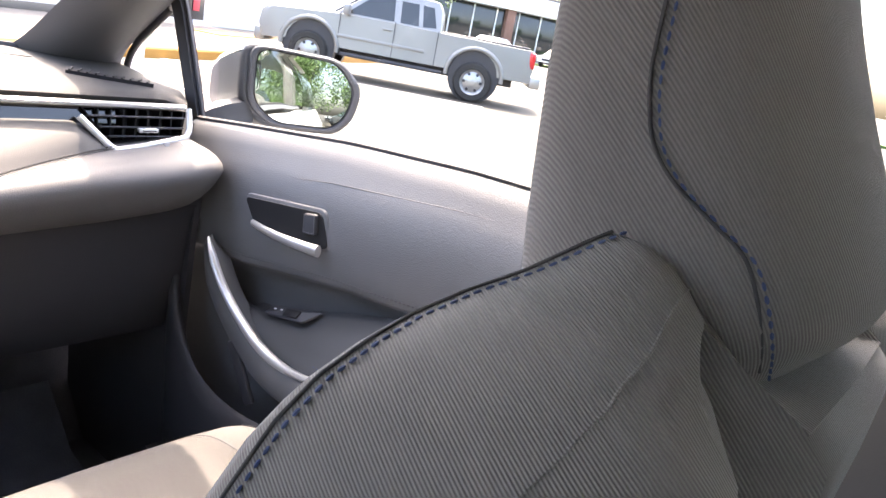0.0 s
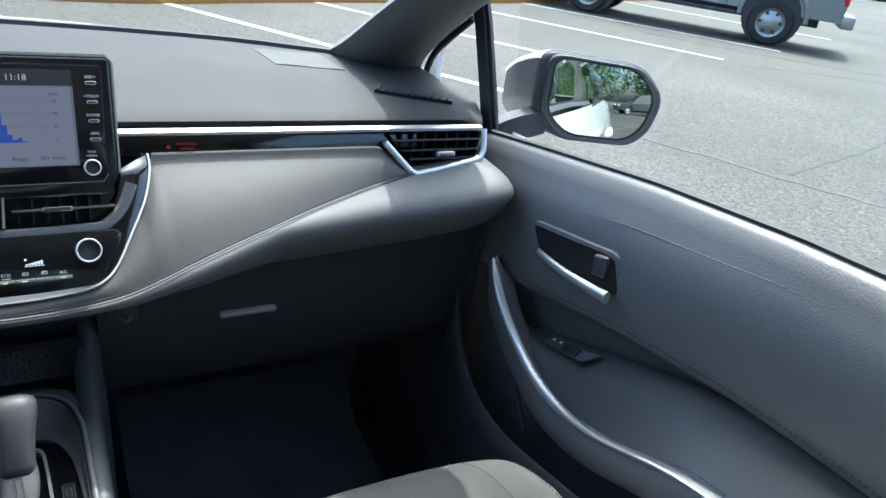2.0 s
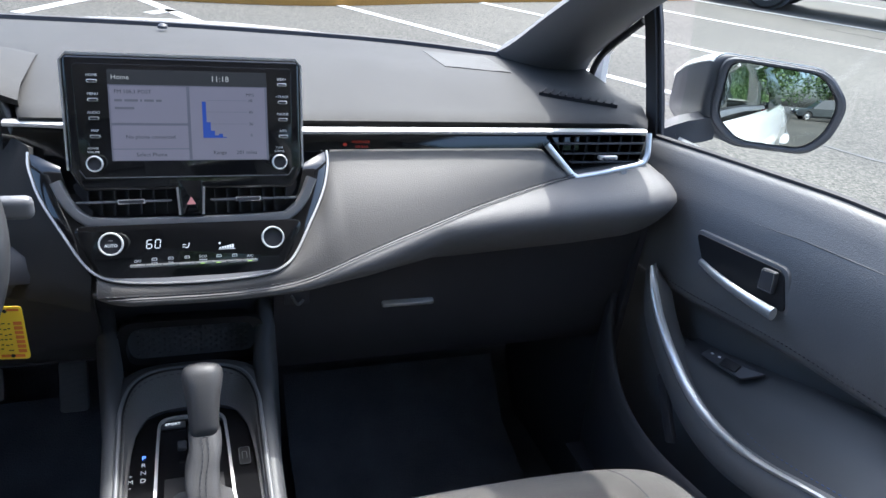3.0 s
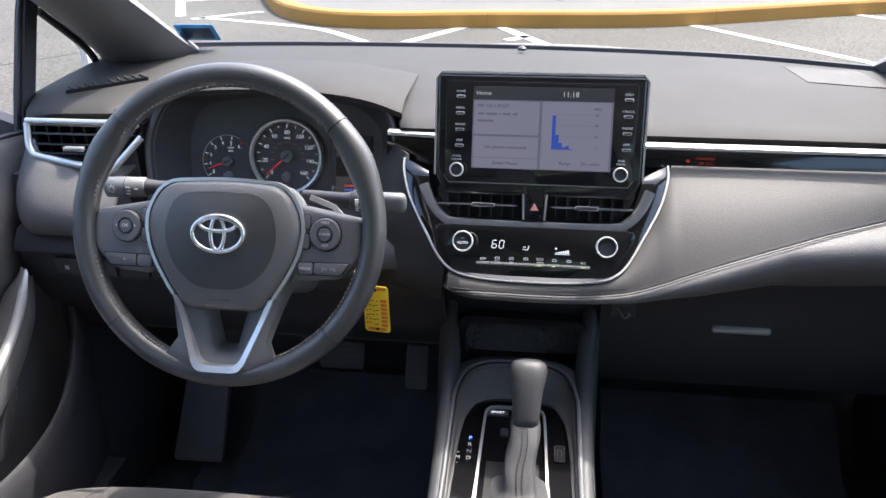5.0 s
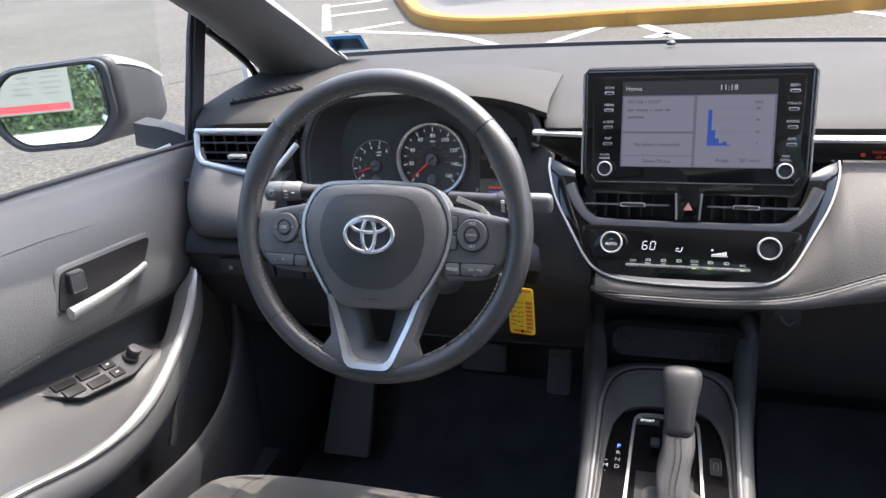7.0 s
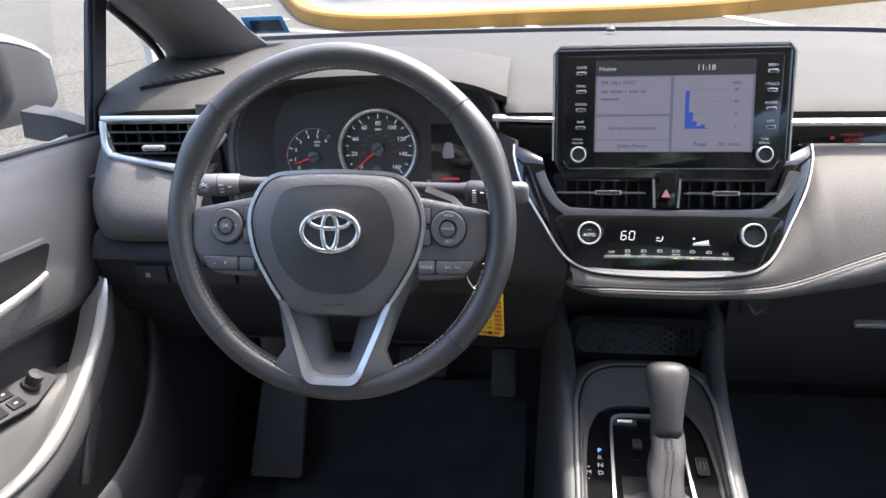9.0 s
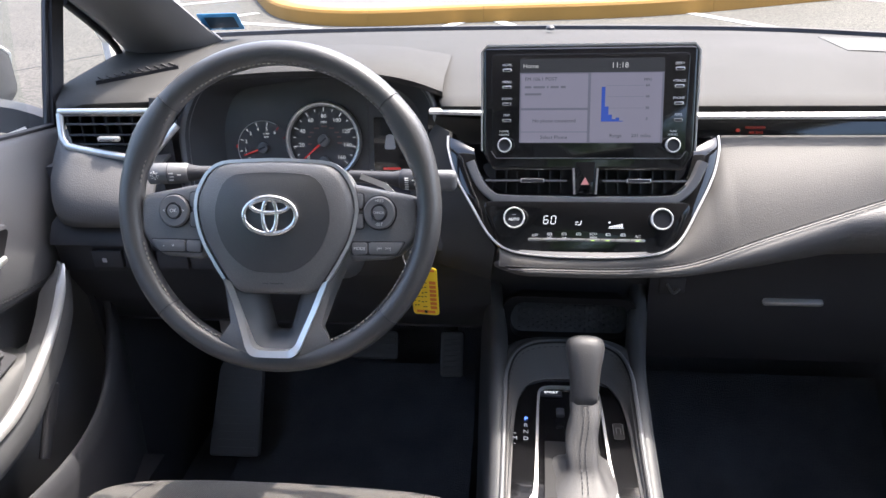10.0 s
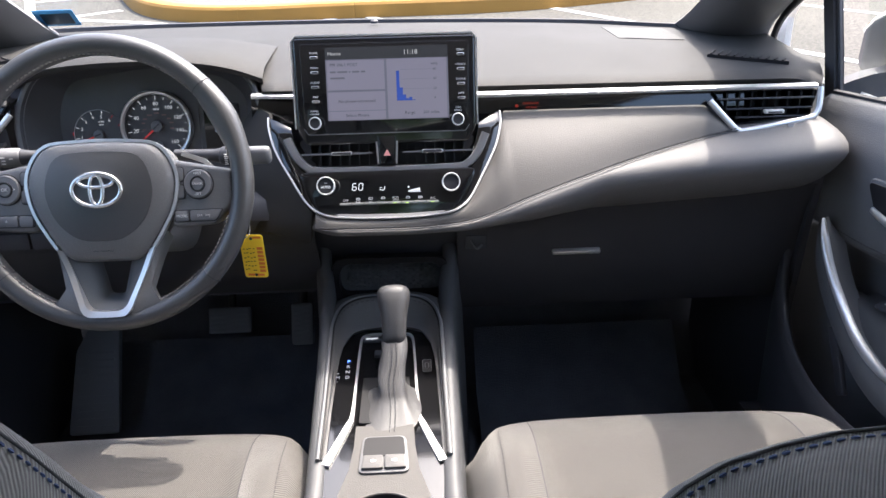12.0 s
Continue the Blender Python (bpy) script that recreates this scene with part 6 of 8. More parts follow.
for i in range(6):
    hb = 0.0012 + 0.0006 * i
    slab("fan_bar", rrect(0.0021, hb, 0.0002, 2, 0.0285 + 0.0027 * i, -0.0035 + hb / 2), 0.0004, C @ Matrix.Translation((0, 0.0, 0.0022)), LED_WHITE, stack)
slab("fan_line", rrect(0.0180, 0.0006, 0.0001, 2, 0.0355, -0.0045), 0.0004, C @ Matrix.Translation((0, 0.0, 0.0022)), LED_WHITE, stack)
slab("fan_icon", ellipse(0.0012, 0.0012, 10, 0.0278, 0.0022), 0.0004, C @ Matrix.Translation((0, 0.0, 0.0022)), LED_WHITE, stack)
bstrip = slab("button_strip", rrect(0.136, 0.0040, 0.0018, 4), 0.005, C @ Matrix.Translation((0.001, -0.0188, 0.001)), BRIGHT, stack, "bright button strip", bevel=0.0014)
for i in range(7):
    slab("button_gap", rrect(0.0006, 0.0041, 0.0002, 3, -0.0505 + 0.0170 * i, 0), 0.0003, C @ Matrix.Translation((0, -0.0188, 0.006)), BLACK, bstrip)
trap = [(-0.0030, -0.0014), (0.0030, -0.0014), (0.0024, 0.0016), (-0.0024, 0.0016)]
for i, w in enumerate(("OFF", "FRONT", "REAR", "", "ECO", "", "", "A/C")):
    x = -0.0585 + 0.0170 * i
    y = -0.0128 - 0.0010 * abs(i - 3.5) / 3.5
    if w in ("OFF", "ECO", "A/C"):
        letters("button_label", w, 0.0042, C @ Matrix.Translation((x, y + (0.0012 if w == "ECO" else 0), 0.0022)), WHITEP, stack)
    else:
        slab("button_icon", rounded([(x + a, y + 0.0012 + b) for a, b in trap], 0.0008), 0.0003, C @ Matrix.Translation((0, 0, 0.0021)), WHITEP, stack, hole=rounded([(x + a * 0.72, y + 0.0012 + b * 0.62) for a, b in trap], 0.0005))
        tube("button_icon", [C @ Vector((x - 0.001 + 0.001 * (k % 2), y + 0.0002 + 0.0006 * k, 0.0025)) for k in range(4)], 0.00022, WHITEP, stack, n=4)
    if w in ("FRONT", "REAR"):
        letters("button_label", w, 0.0020, C @ Matrix.Translation((x, -0.0160, 0.0022)), WHITEP, stack)
    if w == "ECO":
        slab("unread_label", rrect(0.0085, 0.0010, 0.0002, 2, x, -0.0152), 0.0003, C @ Matrix.Translation((0, 0, 0.0021)), GREYP, stack)
for x in (0.0085, 0.0255, 0.0600):
    slab("lit_mark", rrect(0.0046, 0.0009, 0.0003, 3, x, 0), 0.0003, C @ Matrix.Translation((0, -0.0192, 0.0062)), LED_GREEN, bstrip)
# centre vents under the screen
vb = rounded([(-0.130, 0.020), (0.130, 0.020), (0.104, -0.019), (-0.104, -0.019)], 0.016)
Vm = axes((0, -0.002, 0.8665), (1, 0, 0), (0, 0.36, 0.93))
slab("vent_well", [(x * 0.99, y * 0.97) for x, y in vb], 0.010, Vm @ Matrix.Translation((0, 0, -0.035)), BLACK, stack)
lowlip = curve([(-0.138, 0.020, 0), (-0.127, -0.004, 0), (-0.112, -0.0205, 0), (-0.092, -0.0255, 0), (0.0, -0.0265, 0), (0.092, -0.0255, 0), (0.112, -0.0205, 0), (0.127, -0.004, 0), (0.138, 0.020, 0)], 40)
VBZ = surface("satin_grey_bezel", (0.26, 0.26, 0.27), 0.35, metal=0.4, grain=500, bump=0.03, var=0.05)
sweep("vent_bezel", [Vm @ Vector((p[0], p[1], -0.006)) for p in lowlip], [(-0.0052, -0.012), (0.0052, -0.012), (0.0056, 0.003), (0.0040, 0.0066), (0.0, 0.0074), (-0.0040, 0.0066), (-0.0056, 0.003)], VBZ, stack, "satin dark grey vent bezel", up=Vm.to_3x3() @ Vector((0, 0, 1)))
for s in (-1, 1):
    for i in range(7):
        x = s * (0.027 + 0.0135 * i)
        zb = -0.018 + max(0.0, abs(x) - 0.095) * 0.9
        slab("vent_fin", rrect(0.0022, 0.019 - zb, 0.0006, 2, x, (0.019 + zb) / 2), 0.016, Vm @ Matrix.Translation((0, 0, -0.026)), BLACK, stack)
    slab("louvre", rrect(0.098, 0.0022, 0.0008, 2, s * 0.070, -0.0028), 0.014, Vm @ Matrix.Translation((0, 0, -0.014)), CHAR, stack)
    b = slab("slider", rrect(0.029, 0.0056, 0.0016, 4, s * 0.0625, -0.0028), 0.006, Vm @ Matrix.Translation((0, 0, -0.002)), BRIGHT, stack, "bright slider", bevel=0.0015)
    slab("slider_grip", rrect(0.0255, 0.0032, 0.001, 3, s * 0.0625, -0.0028), 0.0008, Vm @ Matrix.Translation((0, 0, 0.0038)), BLACK, b)
hz = slab("hazard_switch", rounded([(-0.013, 0.020), (0.013, 0.020), (0.011, -0.020), (-0.011, -0.020)], 0.002), 0.012, Vm @ Matrix.Translation((0, 0, -0.010)), GLOSSB, stack, "gloss black hazard switch", bevel=0.002)
slab("hazard_triangle", [(-0.0050, -0.0075), (0.0050, -0.0075), (0.0, 0.0015)], 0.0005, Vm @ Matrix.Translation((0, 0, 0.002)), surface("pale_red_print", (0.75, 0.32, 0.30), 0.5, bump=0.0, var=0.05), hz, "pale red triangle")
for s in (-1, 1):
    sweep("chrome_flank", [Vm @ Vector((s * 0.0142, 0.012, 0.003)), Vm @ Vector((s * 0.0125, -0.019, 0.003))], [(-0.0012, -0.008), (0.0012, -0.008), (0.0012, 0.003), (-0.0012, 0.003)], BRIGHT, hz, up=Vm.to_3x3() @ Vector((0, 0, 1)))

# ---------------------------------------------------------------- touch screen
unit = thing("touch_screen", "gloss black touch screen unit showing audio and range page", "screen")
S = axes((0.0015, 0.0215, 0.9455), (1, 0, 0), (0, 0.313, 0.95)) @ Matrix.Diagonal((0.98, 1.0, 1.0, 1.0))
outl = rounded([(-0.127, 0.072), (0.127, 0.072), (0.126, -0.052), (0.114, -0.073), (-0.114, -0.073), (-0.126, -0.052)], 0.006)
slab("case", outl, 0.030, S @ Matrix.Translation((0, 0, -0.032)), GLOSSB, unit, bevel=0.004, seg=3)
sweep("silver_frame", [S @ Vector((x, y, -0.006)) for x, y in ((-0.1275, -0.05), (-0.1285, 0.066), (-0.122, 0.0735), (0.122, 0.0735), (0.1285, 0.066), (0.1275, -0.05))], [(-0.001, -0.004), (0.001, -0.004), (0.001, 0.004), (-0.001, 0.004)], SILVER, unit, "thin silver frame", up=S.to_3x3() @ Vector((0, 0, 1)))
ins = rounded([(-0.117, 0.063), (0.117, 0.063), (0.115, -0.056), (0.110, -0.060), (-0.110, -0.060), (-0.115, -0.056)], 0.006)
slab("face_panel", ins, 0.0012, S @ Matrix.Translation((0, 0, -0.0022)), GLOSSB, unit, "gloss black face", bevel=0.0006)
tube("face_line", [S @ Vector((x, y, -0.0008)) for x, y in ((-0.116, -0.050), (-0.110, -0.0585), (0.110, -0.0585), (0.116, -0.050))], 0.0006, CHAR, unit, n=6)
for s, words in ((-1, ("HOME", "MENU", "AUDIO", "MAP")), (1, ("SEEK>", "<TRACK", "PHONE", "APPS"))):
    for w, y in zip(words, (0.0445, 0.0248, 0.0052, -0.0140)):
        x = -0.0976 if s < 0 else 0.1055
        letters("button_label", w, 0.0040, S @ Matrix.Translation((x, y + 0.0062, -0.0009)), WHITEP, unit)
        b = slab("side_button", rrect(0.0115, 0.0042, 0.0016, 4, x, y), 0.0022, S @ Matrix.Translation((0, 0, -0.0012)), BRIGHT, unit, "bright-edged button", bevel=0.001)
        slab("button_face", rrect(0.0085, 0.0020, 0.0008, 3, x, y), 0.0004, S @ Matrix.Translation((0, 0, 0.0010)), BLACK, b)
    for j, w in enumerate(("POWER", "VOLUME") if s < 0 else ("TUNE", "SCROLL")):
        letters("button_label", w, 0.0032, S @ Matrix.Translation((s * 0.1005, -0.0268 - 0.0040 * j, -0.0009)), WHITEP, unit)
    k = lathe("rotary_knob", [(0.0085, 0), (0.0085, 0.007), (0.0082, 0.0095), (0.0068, 0.0098), (0.0064, 0.0085), (0.0, 0.0085)], S @ Matrix.Translation((s * 0.0995, -0.0430, -0.001)), BLACK, unit, "black rotary knob", n=30)
    lathe("chrome_ring", [(0.0071, 0.0098), (0.0078, 0.0110), (0.0086, 0.0096), (0.0088, 0.006), (0.0084, 0.006)], S @ Matrix.Translation((s * 0.0995, -0.0430, -0.001)), SATIN, k, n=30)
D = S @ Matrix.Translation((0.0029, 0.0085, -0.0009)) @ Matrix.Diagonal((1.0, 0.942, 1.0, 1.0))
lcd = slab("display", rrect(0.170, 0.104, 0.001, 3), 0.0004, D, SCREEN_BG, unit, "lit grey display")
slab("display_header", rrect(0.170, 0.017, 0.0005, 2, 0, 0.0435), 0.0003, D @ Matrix.Translation((0, 0, 0.0004)), SCREEN_HEAD, lcd)
for nm, w, h, x, y in (("panel", 0.0795, 0.042, -0.0435, 0.0125), ("panel", 0.0795, 0.0265, -0.0435, -0.0245), ("panel", 0.0795, 0.0125, -0.0435, -0.0450), ("panel", 0.083, 0.085, 0.0410, -0.0085)):
    slab(nm, rrect(w, h, 0.0008, 3, x, y), 0.0003, D @ Matrix.Translation((0, 0, 0.0004)), SCREEN_PANEL, lcd)
E2 = D @ Matrix.Translation((0, 0, 0.00085))
letters("clock", "11:18", 0.0092, E2 @ Matrix.Translation((0.033, 0.0430, 0)), SCREEN_LIGHT, lcd)
letters("page_title", "Home", 0.0074, E2 @ Matrix.Translation((-0.0815, 0.0430, 0)), SCREEN_LIGHT, lcd, align="LEFT")
letters("station", "FM 106.1 POST", 0.0060, E2 @ Matrix.Translation((-0.0790, 0.0270, 0)), SCREEN_INK, lcd, align="LEFT")
for y, runs in ((0.0172, (0.008, 0.014, 0.002, 0.010, 0.006)), (0.0085, (0.020,))):
    x = -0.079
    for w in runs:
        slab("unread_line", rrect(w, 0.0026, 0.0004, 2, x + w / 2, y), 0.0002, E2, SCREEN_FAINT, lcd)
        x += w + 0.0022
letters("message", "No phone connected", 0.0060, E2 @ Matrix.Translation((-0.0435, -0.0245, 0)), SCREEN_INK, lcd)
letters("message", "Select Phone", 0.0062, E2 @ Matrix.Translation((-0.0435, -0.0450, 0)), SCREEN_INK, lcd)
letters("range_text", "Range", 0.0060, E2 @ Matrix.Translation((0.030, -0.0430, 0)), SCREEN_INK, lcd)
letters("range_text", "201 miles", 0.0060, E2 @ Matrix.Translation((0.060, -0.0430, 0)), SCREEN_INK, lcd)
for y, w in ((0.0255, "MPG"), (0.0185, "60"), (0.005, "40"), (-0.0090, "20"), (-0.0225, "0")):
    letters("scale_text", w, 0.0046, E2 @ Matrix.Translation((0.066, y, 0)), SCREEN_INK, lcd)
for y in (0.0185, 0.005, -0.009):
    slab("graph_line", rrect(0.044, 0.0004, 0.0001, 2, 0.040, y), 0.0001, E2, SCREEN_BG, lcd)
for x, h in ((0.0145, 0.0425), (0.0188, 0.0185), (0.0231, 0.0085), (0.0274, 0.0030), (0.0317, 0.0048), (0.0360, 0.0010)):
    slab("graph_bar", rrect(0.0043, h, 0.0002, 2, x, -0.0255 + h / 2), 0.0002, E2, SCREEN_BLUE, lcd)

# ---------------------------------------------------------------- instruments
clu = thing("instrument_cluster", "dark instrument cluster with silver-ringed speedometer", "instrument cluster")
I = axes((-0.352, 0.128, 0.875), (1, 0, 0), (0, 0.25, 0.968))
plate = rounded([(-0.165, -0.085), (-0.175, 0.02), (-0.145, 0.080), (0.0, 0.098), (0.125, 0.082), (0.150, 0.045), (0.150, -0.085)], 0.03)
slab("face_plate", plate, 0.008, I @ Matrix.Translation((0, 0, -0.012)), DIALF, clu)
bez_o = rounded([(-0.190, -0.10), (-0.198, 0.02), (-0.165, 0.082), (0.0, 0.106), (0.132, 0.092), (0.164, 0.058), (0.164, -0.10)], 0.030, 6)
bez_i = rounded([(-0.142, -0.075), (-0.146, 0.02), (-0.126, 0.068), (0.0, 0.086), (0.105, 0.070), (0.138, 0.040), (0.138, -0.075)], 0.028, 6)
secs = []
for f, dz in ((0, 0.030), (0.03, 0.0345), (0.10, 0.0365), (0.20, 0.035), (0.30, 0.030), (0.6, 0.014), (1.0, -0.004)):
    secs.append([I @ Vector((a[0] * (1 - f) + b[0] * f, a[1] * (1 - f) + b[1] * f, dz)) for a, b in zip(bez_o, bez_i)])
secs.insert(0, [I @ Vector((a[0] * 1.0, a[1] * 1.0, -0.03)) for a in bez_o])
bez = loft("bezel", secs[4:], BLACK, clu, "black bezel wall", closed=True, sharp=50)
loft("bezel_lip", secs[:5], CHAR, bez, "rounded charcoal bezel lip", closed=True, sharp=50)
slab("gauge_panel", rounded([(-0.118, -0.075), (-0.118, 0.052), (-0.100, 0.062), (0.064, 0.070), (0.064, -0.075)][::-1], 0.006), 0.0012, I @ Matrix.Translation((0, 0, -0.004)), DIALF, clu)
tube("bezel_line", [I @ Vector((a[0] * 0.72 + b[0] * 0.28, a[1] * 0.72 + b[1] * 0.28, 0.0316)) for a, b in zip(bez_o, bez_i)], 0.0007, CHAR, bez, closed=True, n=6)
I0 = I
I = I0 @ Matrix.Translation((-0.001, -0.002, 0)) @ Matrix.Diagonal((1.03, 1.03, 1.0, 1.0))
sp = lathe("speedometer", [(0.0515, 0), (0.0515, 0.010), (0.049, 0.0125), (0.0455, 0.008), (0.0455, 0.003), (0.0, 0.003)], I @ Matrix.Translation((0.002, 0.0, -0.004)), DIALF, clu, "dark speedometer dial", n=48)
lathe("chrome_ring", [(0.0458, 0.008), (0.0480, 0.0125), (0.0505, 0.0132), (0.0525, 0.010), (0.0525, 0.004)], I @ Matrix.Translation((0.002, 0, -0.004)), SILVER, sp, "silver ring", n=48)
SPF = I @ Matrix.Translation((0.002, 0, -0.0005))
for i in range(17):
    a = radians(225 - 270 * i / 16)
    big = i % 2 == 0
    T = SPF @ Matrix.Rotation(a, 4, "Z")
    slab("dial_tick", rrect(0.006 if big else 0.0035, 0.0010, 0.0003, 2, 0.0415, 0), 0.0003, T, LED_DIAL, sp)
    if big:
        letters("dial_number", str(i * 10), 0.0078, SPF @ Matrix.Translation((math.cos(a) * 0.0325, math.sin(a) * 0.0325, 0.0001)), LED_DIAL, sp)
for a, w in ((35, 0.006), (60, 0.007), (90, 0.008), (120, 0.007), (145, 0.006), (165, 0.005), (195, 0.005), (15, 0.006), (-10, 0.006)):
    slab("faint_number", rrect(w, 0.0022, 0.0004, 2, 0.0212 * math.cos(radians(a)), 0.0190 * math.sin(radians(a))), 0.0002, SPF, FAINTP, sp)
letters("unit_text", "MPH", 0.0042, SPF @ Matrix.Translation((0, 0.0245, 0.0001)), LED_DIAL, sp)
slab("needle", [(-0.006, -0.0016), (0.0405, -0.0005), (0.0405, 0.0005), (-0.006, 0.0016)], 0.0012, SPF @ Matrix.Translation((0, 0, 0.002)) @ Matrix.Rotation(radians(221), 4, "Z"), LED_RED, sp, "red needle")
lathe("hub_cap", [(0.0085, 0), (0.008, 0.005), (0.005, 0.006), (0, 0.006)], SPF @ Matrix.Translation((0, 0, 0.0015)), CHAR, sp, "grey hub cap", n=24)
slab("hub_bar", rrect(0.0115, 0.0022, 0.0008, 3), 0.0008, SPF @ Matrix.Translation((0, 0, 0.0074)) @ Matrix.Rotation(radians(221), 4, "Z"), BLACK, sp)
ta = lathe("tachometer", [(0.037, 0), (0.037, 0.003), (0.0, 0.003)], I @ Matrix.Translation((-0.0835, -0.010, -0.004)), DIALF, clu, "dark tachometer dial", n=40)
TAF = I @ Matrix.Translation((-0.0835, -0.010, -0.0008))
for i in range(8):
    a = radians(215 - 190 * i / 7)
    T = TAF @ Matrix.Rotation(a, 4, "Z")
    slab("dial_tick", rrect(0.005, 0.0010, 0.0003, 2, 0.033, 0), 0.0003, T, LED_DIAL if i < 6 else LED_RED, ta)
    if i < 7:
        letters("dial_number", str(i), 0.0068, TAF @ Matrix.Translation((math.cos(a) * 0.0262, math.sin(a) * 0.0262, 0.0001)), LED_DIAL, ta)
arc = [TAF @ Vector((math.cos(a) * 0.0365, math.sin(a) * 0.0365, 0.0006)) for a in np.linspace(radians(215), radians(60), 24)]
tube("dial_arc", arc, 0.0006, GREYP, ta, n=6, up=(0, -1, 0))
slab("needle", [(-0.004, -0.0014), (0.030, -0.0005), (0.030, 0.0005), (-0.004, 0.0014)], 0.0012, TAF @ Matrix.Translation((0, 0, 0.002)) @ Matrix.Rotation(radians(200), 4, "Z"), LED_RED, ta, "red needle")
lathe("hub_cap", [(0.0075, 0), (0.007, 0.005), (0.004, 0.006), (0, 0.006)], TAF @ Matrix.Translation((0, 0, 0.0015)), CHAR, ta, "grey hub cap", n=24)
slab("hub_bar", rrect(0.0100, 0.0020, 0.0008, 3), 0.0008, TAF @ Matrix.Translation((0, 0, 0.0074)) @ Matrix.Rotation(radians(200), 4, "Z"), BLACK, ta)
for nm, q in (("fuel_hub", (0.001, -0.0285)), ("heat_hub", (-0.0835, -0.0310))):
    g = lathe(nm, [(0.0072, 0), (0.0068, 0.004), (0.004, 0.005), (0, 0.005)], I @ Matrix.Translation((*q, -0.0005)), CHAR, clu, n=20)
    slab("needle", [(-0.002, -0.0008), (0.013, -0.0004), (0.013, 0.0004), (-0.002, 0.0008)], 0.001, I @ Matrix.Translation((*q, 0.0022)) @ Matrix.Rotation(radians(250), 4, "Z"), LED_RED, g)
letters("unit_text", "x1000", 0.0036, TAF @ Matrix.Translation((0.004, 0.019, 0.0001)), LED_DIAL, ta)
letters("unit_text", "RPM", 0.0036, TAF @ Matrix.Translation((0.004, 0.0145, 0.0001)), LED_DIAL, ta)
inf = slab("info_display", rrect(0.052, 0.085, 0.002, 3, 0.096, -0.012), 0.001, I @ Matrix.Translation((0, 0, -0.0038)), GLOSSB, clu, "dark info display")
slab("car_icon", rounded([(0.084, -0.012), (0.100, -0.012), (0.097, 0.008), (0.087, 0.008)], 0.004), 0.0004, I @ Matrix.Translation((0, 0, -0.0028)), GREYP, inf)
letters("gear_text", "P", 0.009, I @ Matrix.Translation((0.066, -0.043, -0.0035)), WHITEP, clu)
slab("warning_line", rrect(0.024, 0.003, 0.0005, 2, 0.094, -0.038), 0.0003, I @ Matrix.Translation((0, 0, -0.0028)), LED_RED, inf)
slab("warning_line", rrect(0.024, 0.003, 0.0005, 2, 0.094, -0.044), 0.0003, I @ Matrix.Translation((0, 0, -0.0028)), SCREEN_BLUE, inf)
for x, y in ((-0.121, -0.008), (-0.047, -0.022)):
    slab("warning_lamp", ellipse(0.003, 0.003, 12, x, y), 0.0005, I @ Matrix.Translation((0, 0, -0.004)), LED_RED, clu)

# ---------------------------------------------------------------- steering
col = thing("steering_column", "black plastic shroud behind the steering wheel", "steering column")
W = axes((-0.336, -0.133, 0.879), (1, 0, 0), (0, 0.385, 0.923))
secs = []
for dz, k, oy in ((-0.012, 0.85, 0.0), (-0.03, 1.0, 0.0), (-0.10, 1.05, -0.005), (-0.20, 1.1, -0.012)):
    secs.append([W @ Vector((x * k, y * k + oy, dz)) for x, y in rounded([(-0.055, 0.016), (0.055, 0.016), (0.062, -0.03), (0.04, -0.075), (-0.04, -0.075), (-0.062, -0.03)], 0.02)])
loft("shroud", secs, CHAR, col, closed=True, caps=True, sharp=50)
for s, tip, base, nm in ((-1, (-0.514, -0.060, 0.891), (-0.395, -0.045, 0.889), "indicator_stalk"), (1, (-0.172, -0.058, 0.883), (-0.275, -0.045, 0.884), "wiper_stalk")):
    a, b = Vector(base), Vector(tip)
    st = tube(nm, [a, a * 0.5 + b * 0.5, a * 0.35 + b * 0.65, b * 0.97 + a * 0.03, b], 0.0115, BLACK, col, "black stalk switch", n=16, taper=[0.6, 0.7, 1.0, 1.05, 0.85])
    ua = (b - a).normalized()
    tube("switch_end", [a + (b - a) * f for f in (0.60, 0.62, 0.80, 0.985, 1.0)], 0.0118, CHAR if s < 0 else BLACK, st, "grey twist end" if s < 0 else "", n=18, taper=[0.92, 1.03, 1.07, 1.06, 0.80])
    tube("twist_gap", [a + (b - a) * f for f in (0.790, 0.797)], 0.01285, BLACK, st, n=18)
    face_at = lambda f, dz: a + (b - a) * f + Vector((0, -0.0124, dz))
    if s < 0:
        tube("mark", [face_at(0.90, 0.002) + ua * (0.0026 * math.cos(q)) + Vector((0, 0, 0.0026 * math.sin(q))) for q in np.linspace(0, 2 * math.pi, 12, endpoint=False)], 0.0004, WHITEP, st, closed=True, n=4, up=(0, 1, 0))
        for q in range(8):
            box("mark", (0.0010, 0.0008, 0.0010), face_at(0.90, 0.002) + ua * (0.0044 * math.cos(q * 0.785)) + Vector((0, 0, 0.0044 * math.sin(q * 0.785))), WHITEP, st, bevel=0)
        for f, dz, w in ((0.74, 0.004, 0.005), (0.74, 0.0, 0.006), (0.74, -0.004, 0.005), (0.66, 0.002, 0.004)):
            box("mark", (w, 0.0008, 0.0012), face_at(f, dz), WHITEP, st, bevel=0)
    else:
        for q in range(6):
            box("mark", (0.0042, 0.0008, 0.0011), face_at(0.68, 0.0060 - 0.0026 * q), WHITEP, st, bevel=0)
        for f, dz in ((0.76, 0.004), (0.84, 0.001), (0.84, -0.004)):
            box("mark", (0.0036, 0.0008, 0.0012), face_at(f, dz), WHITEP, st, bevel=0)
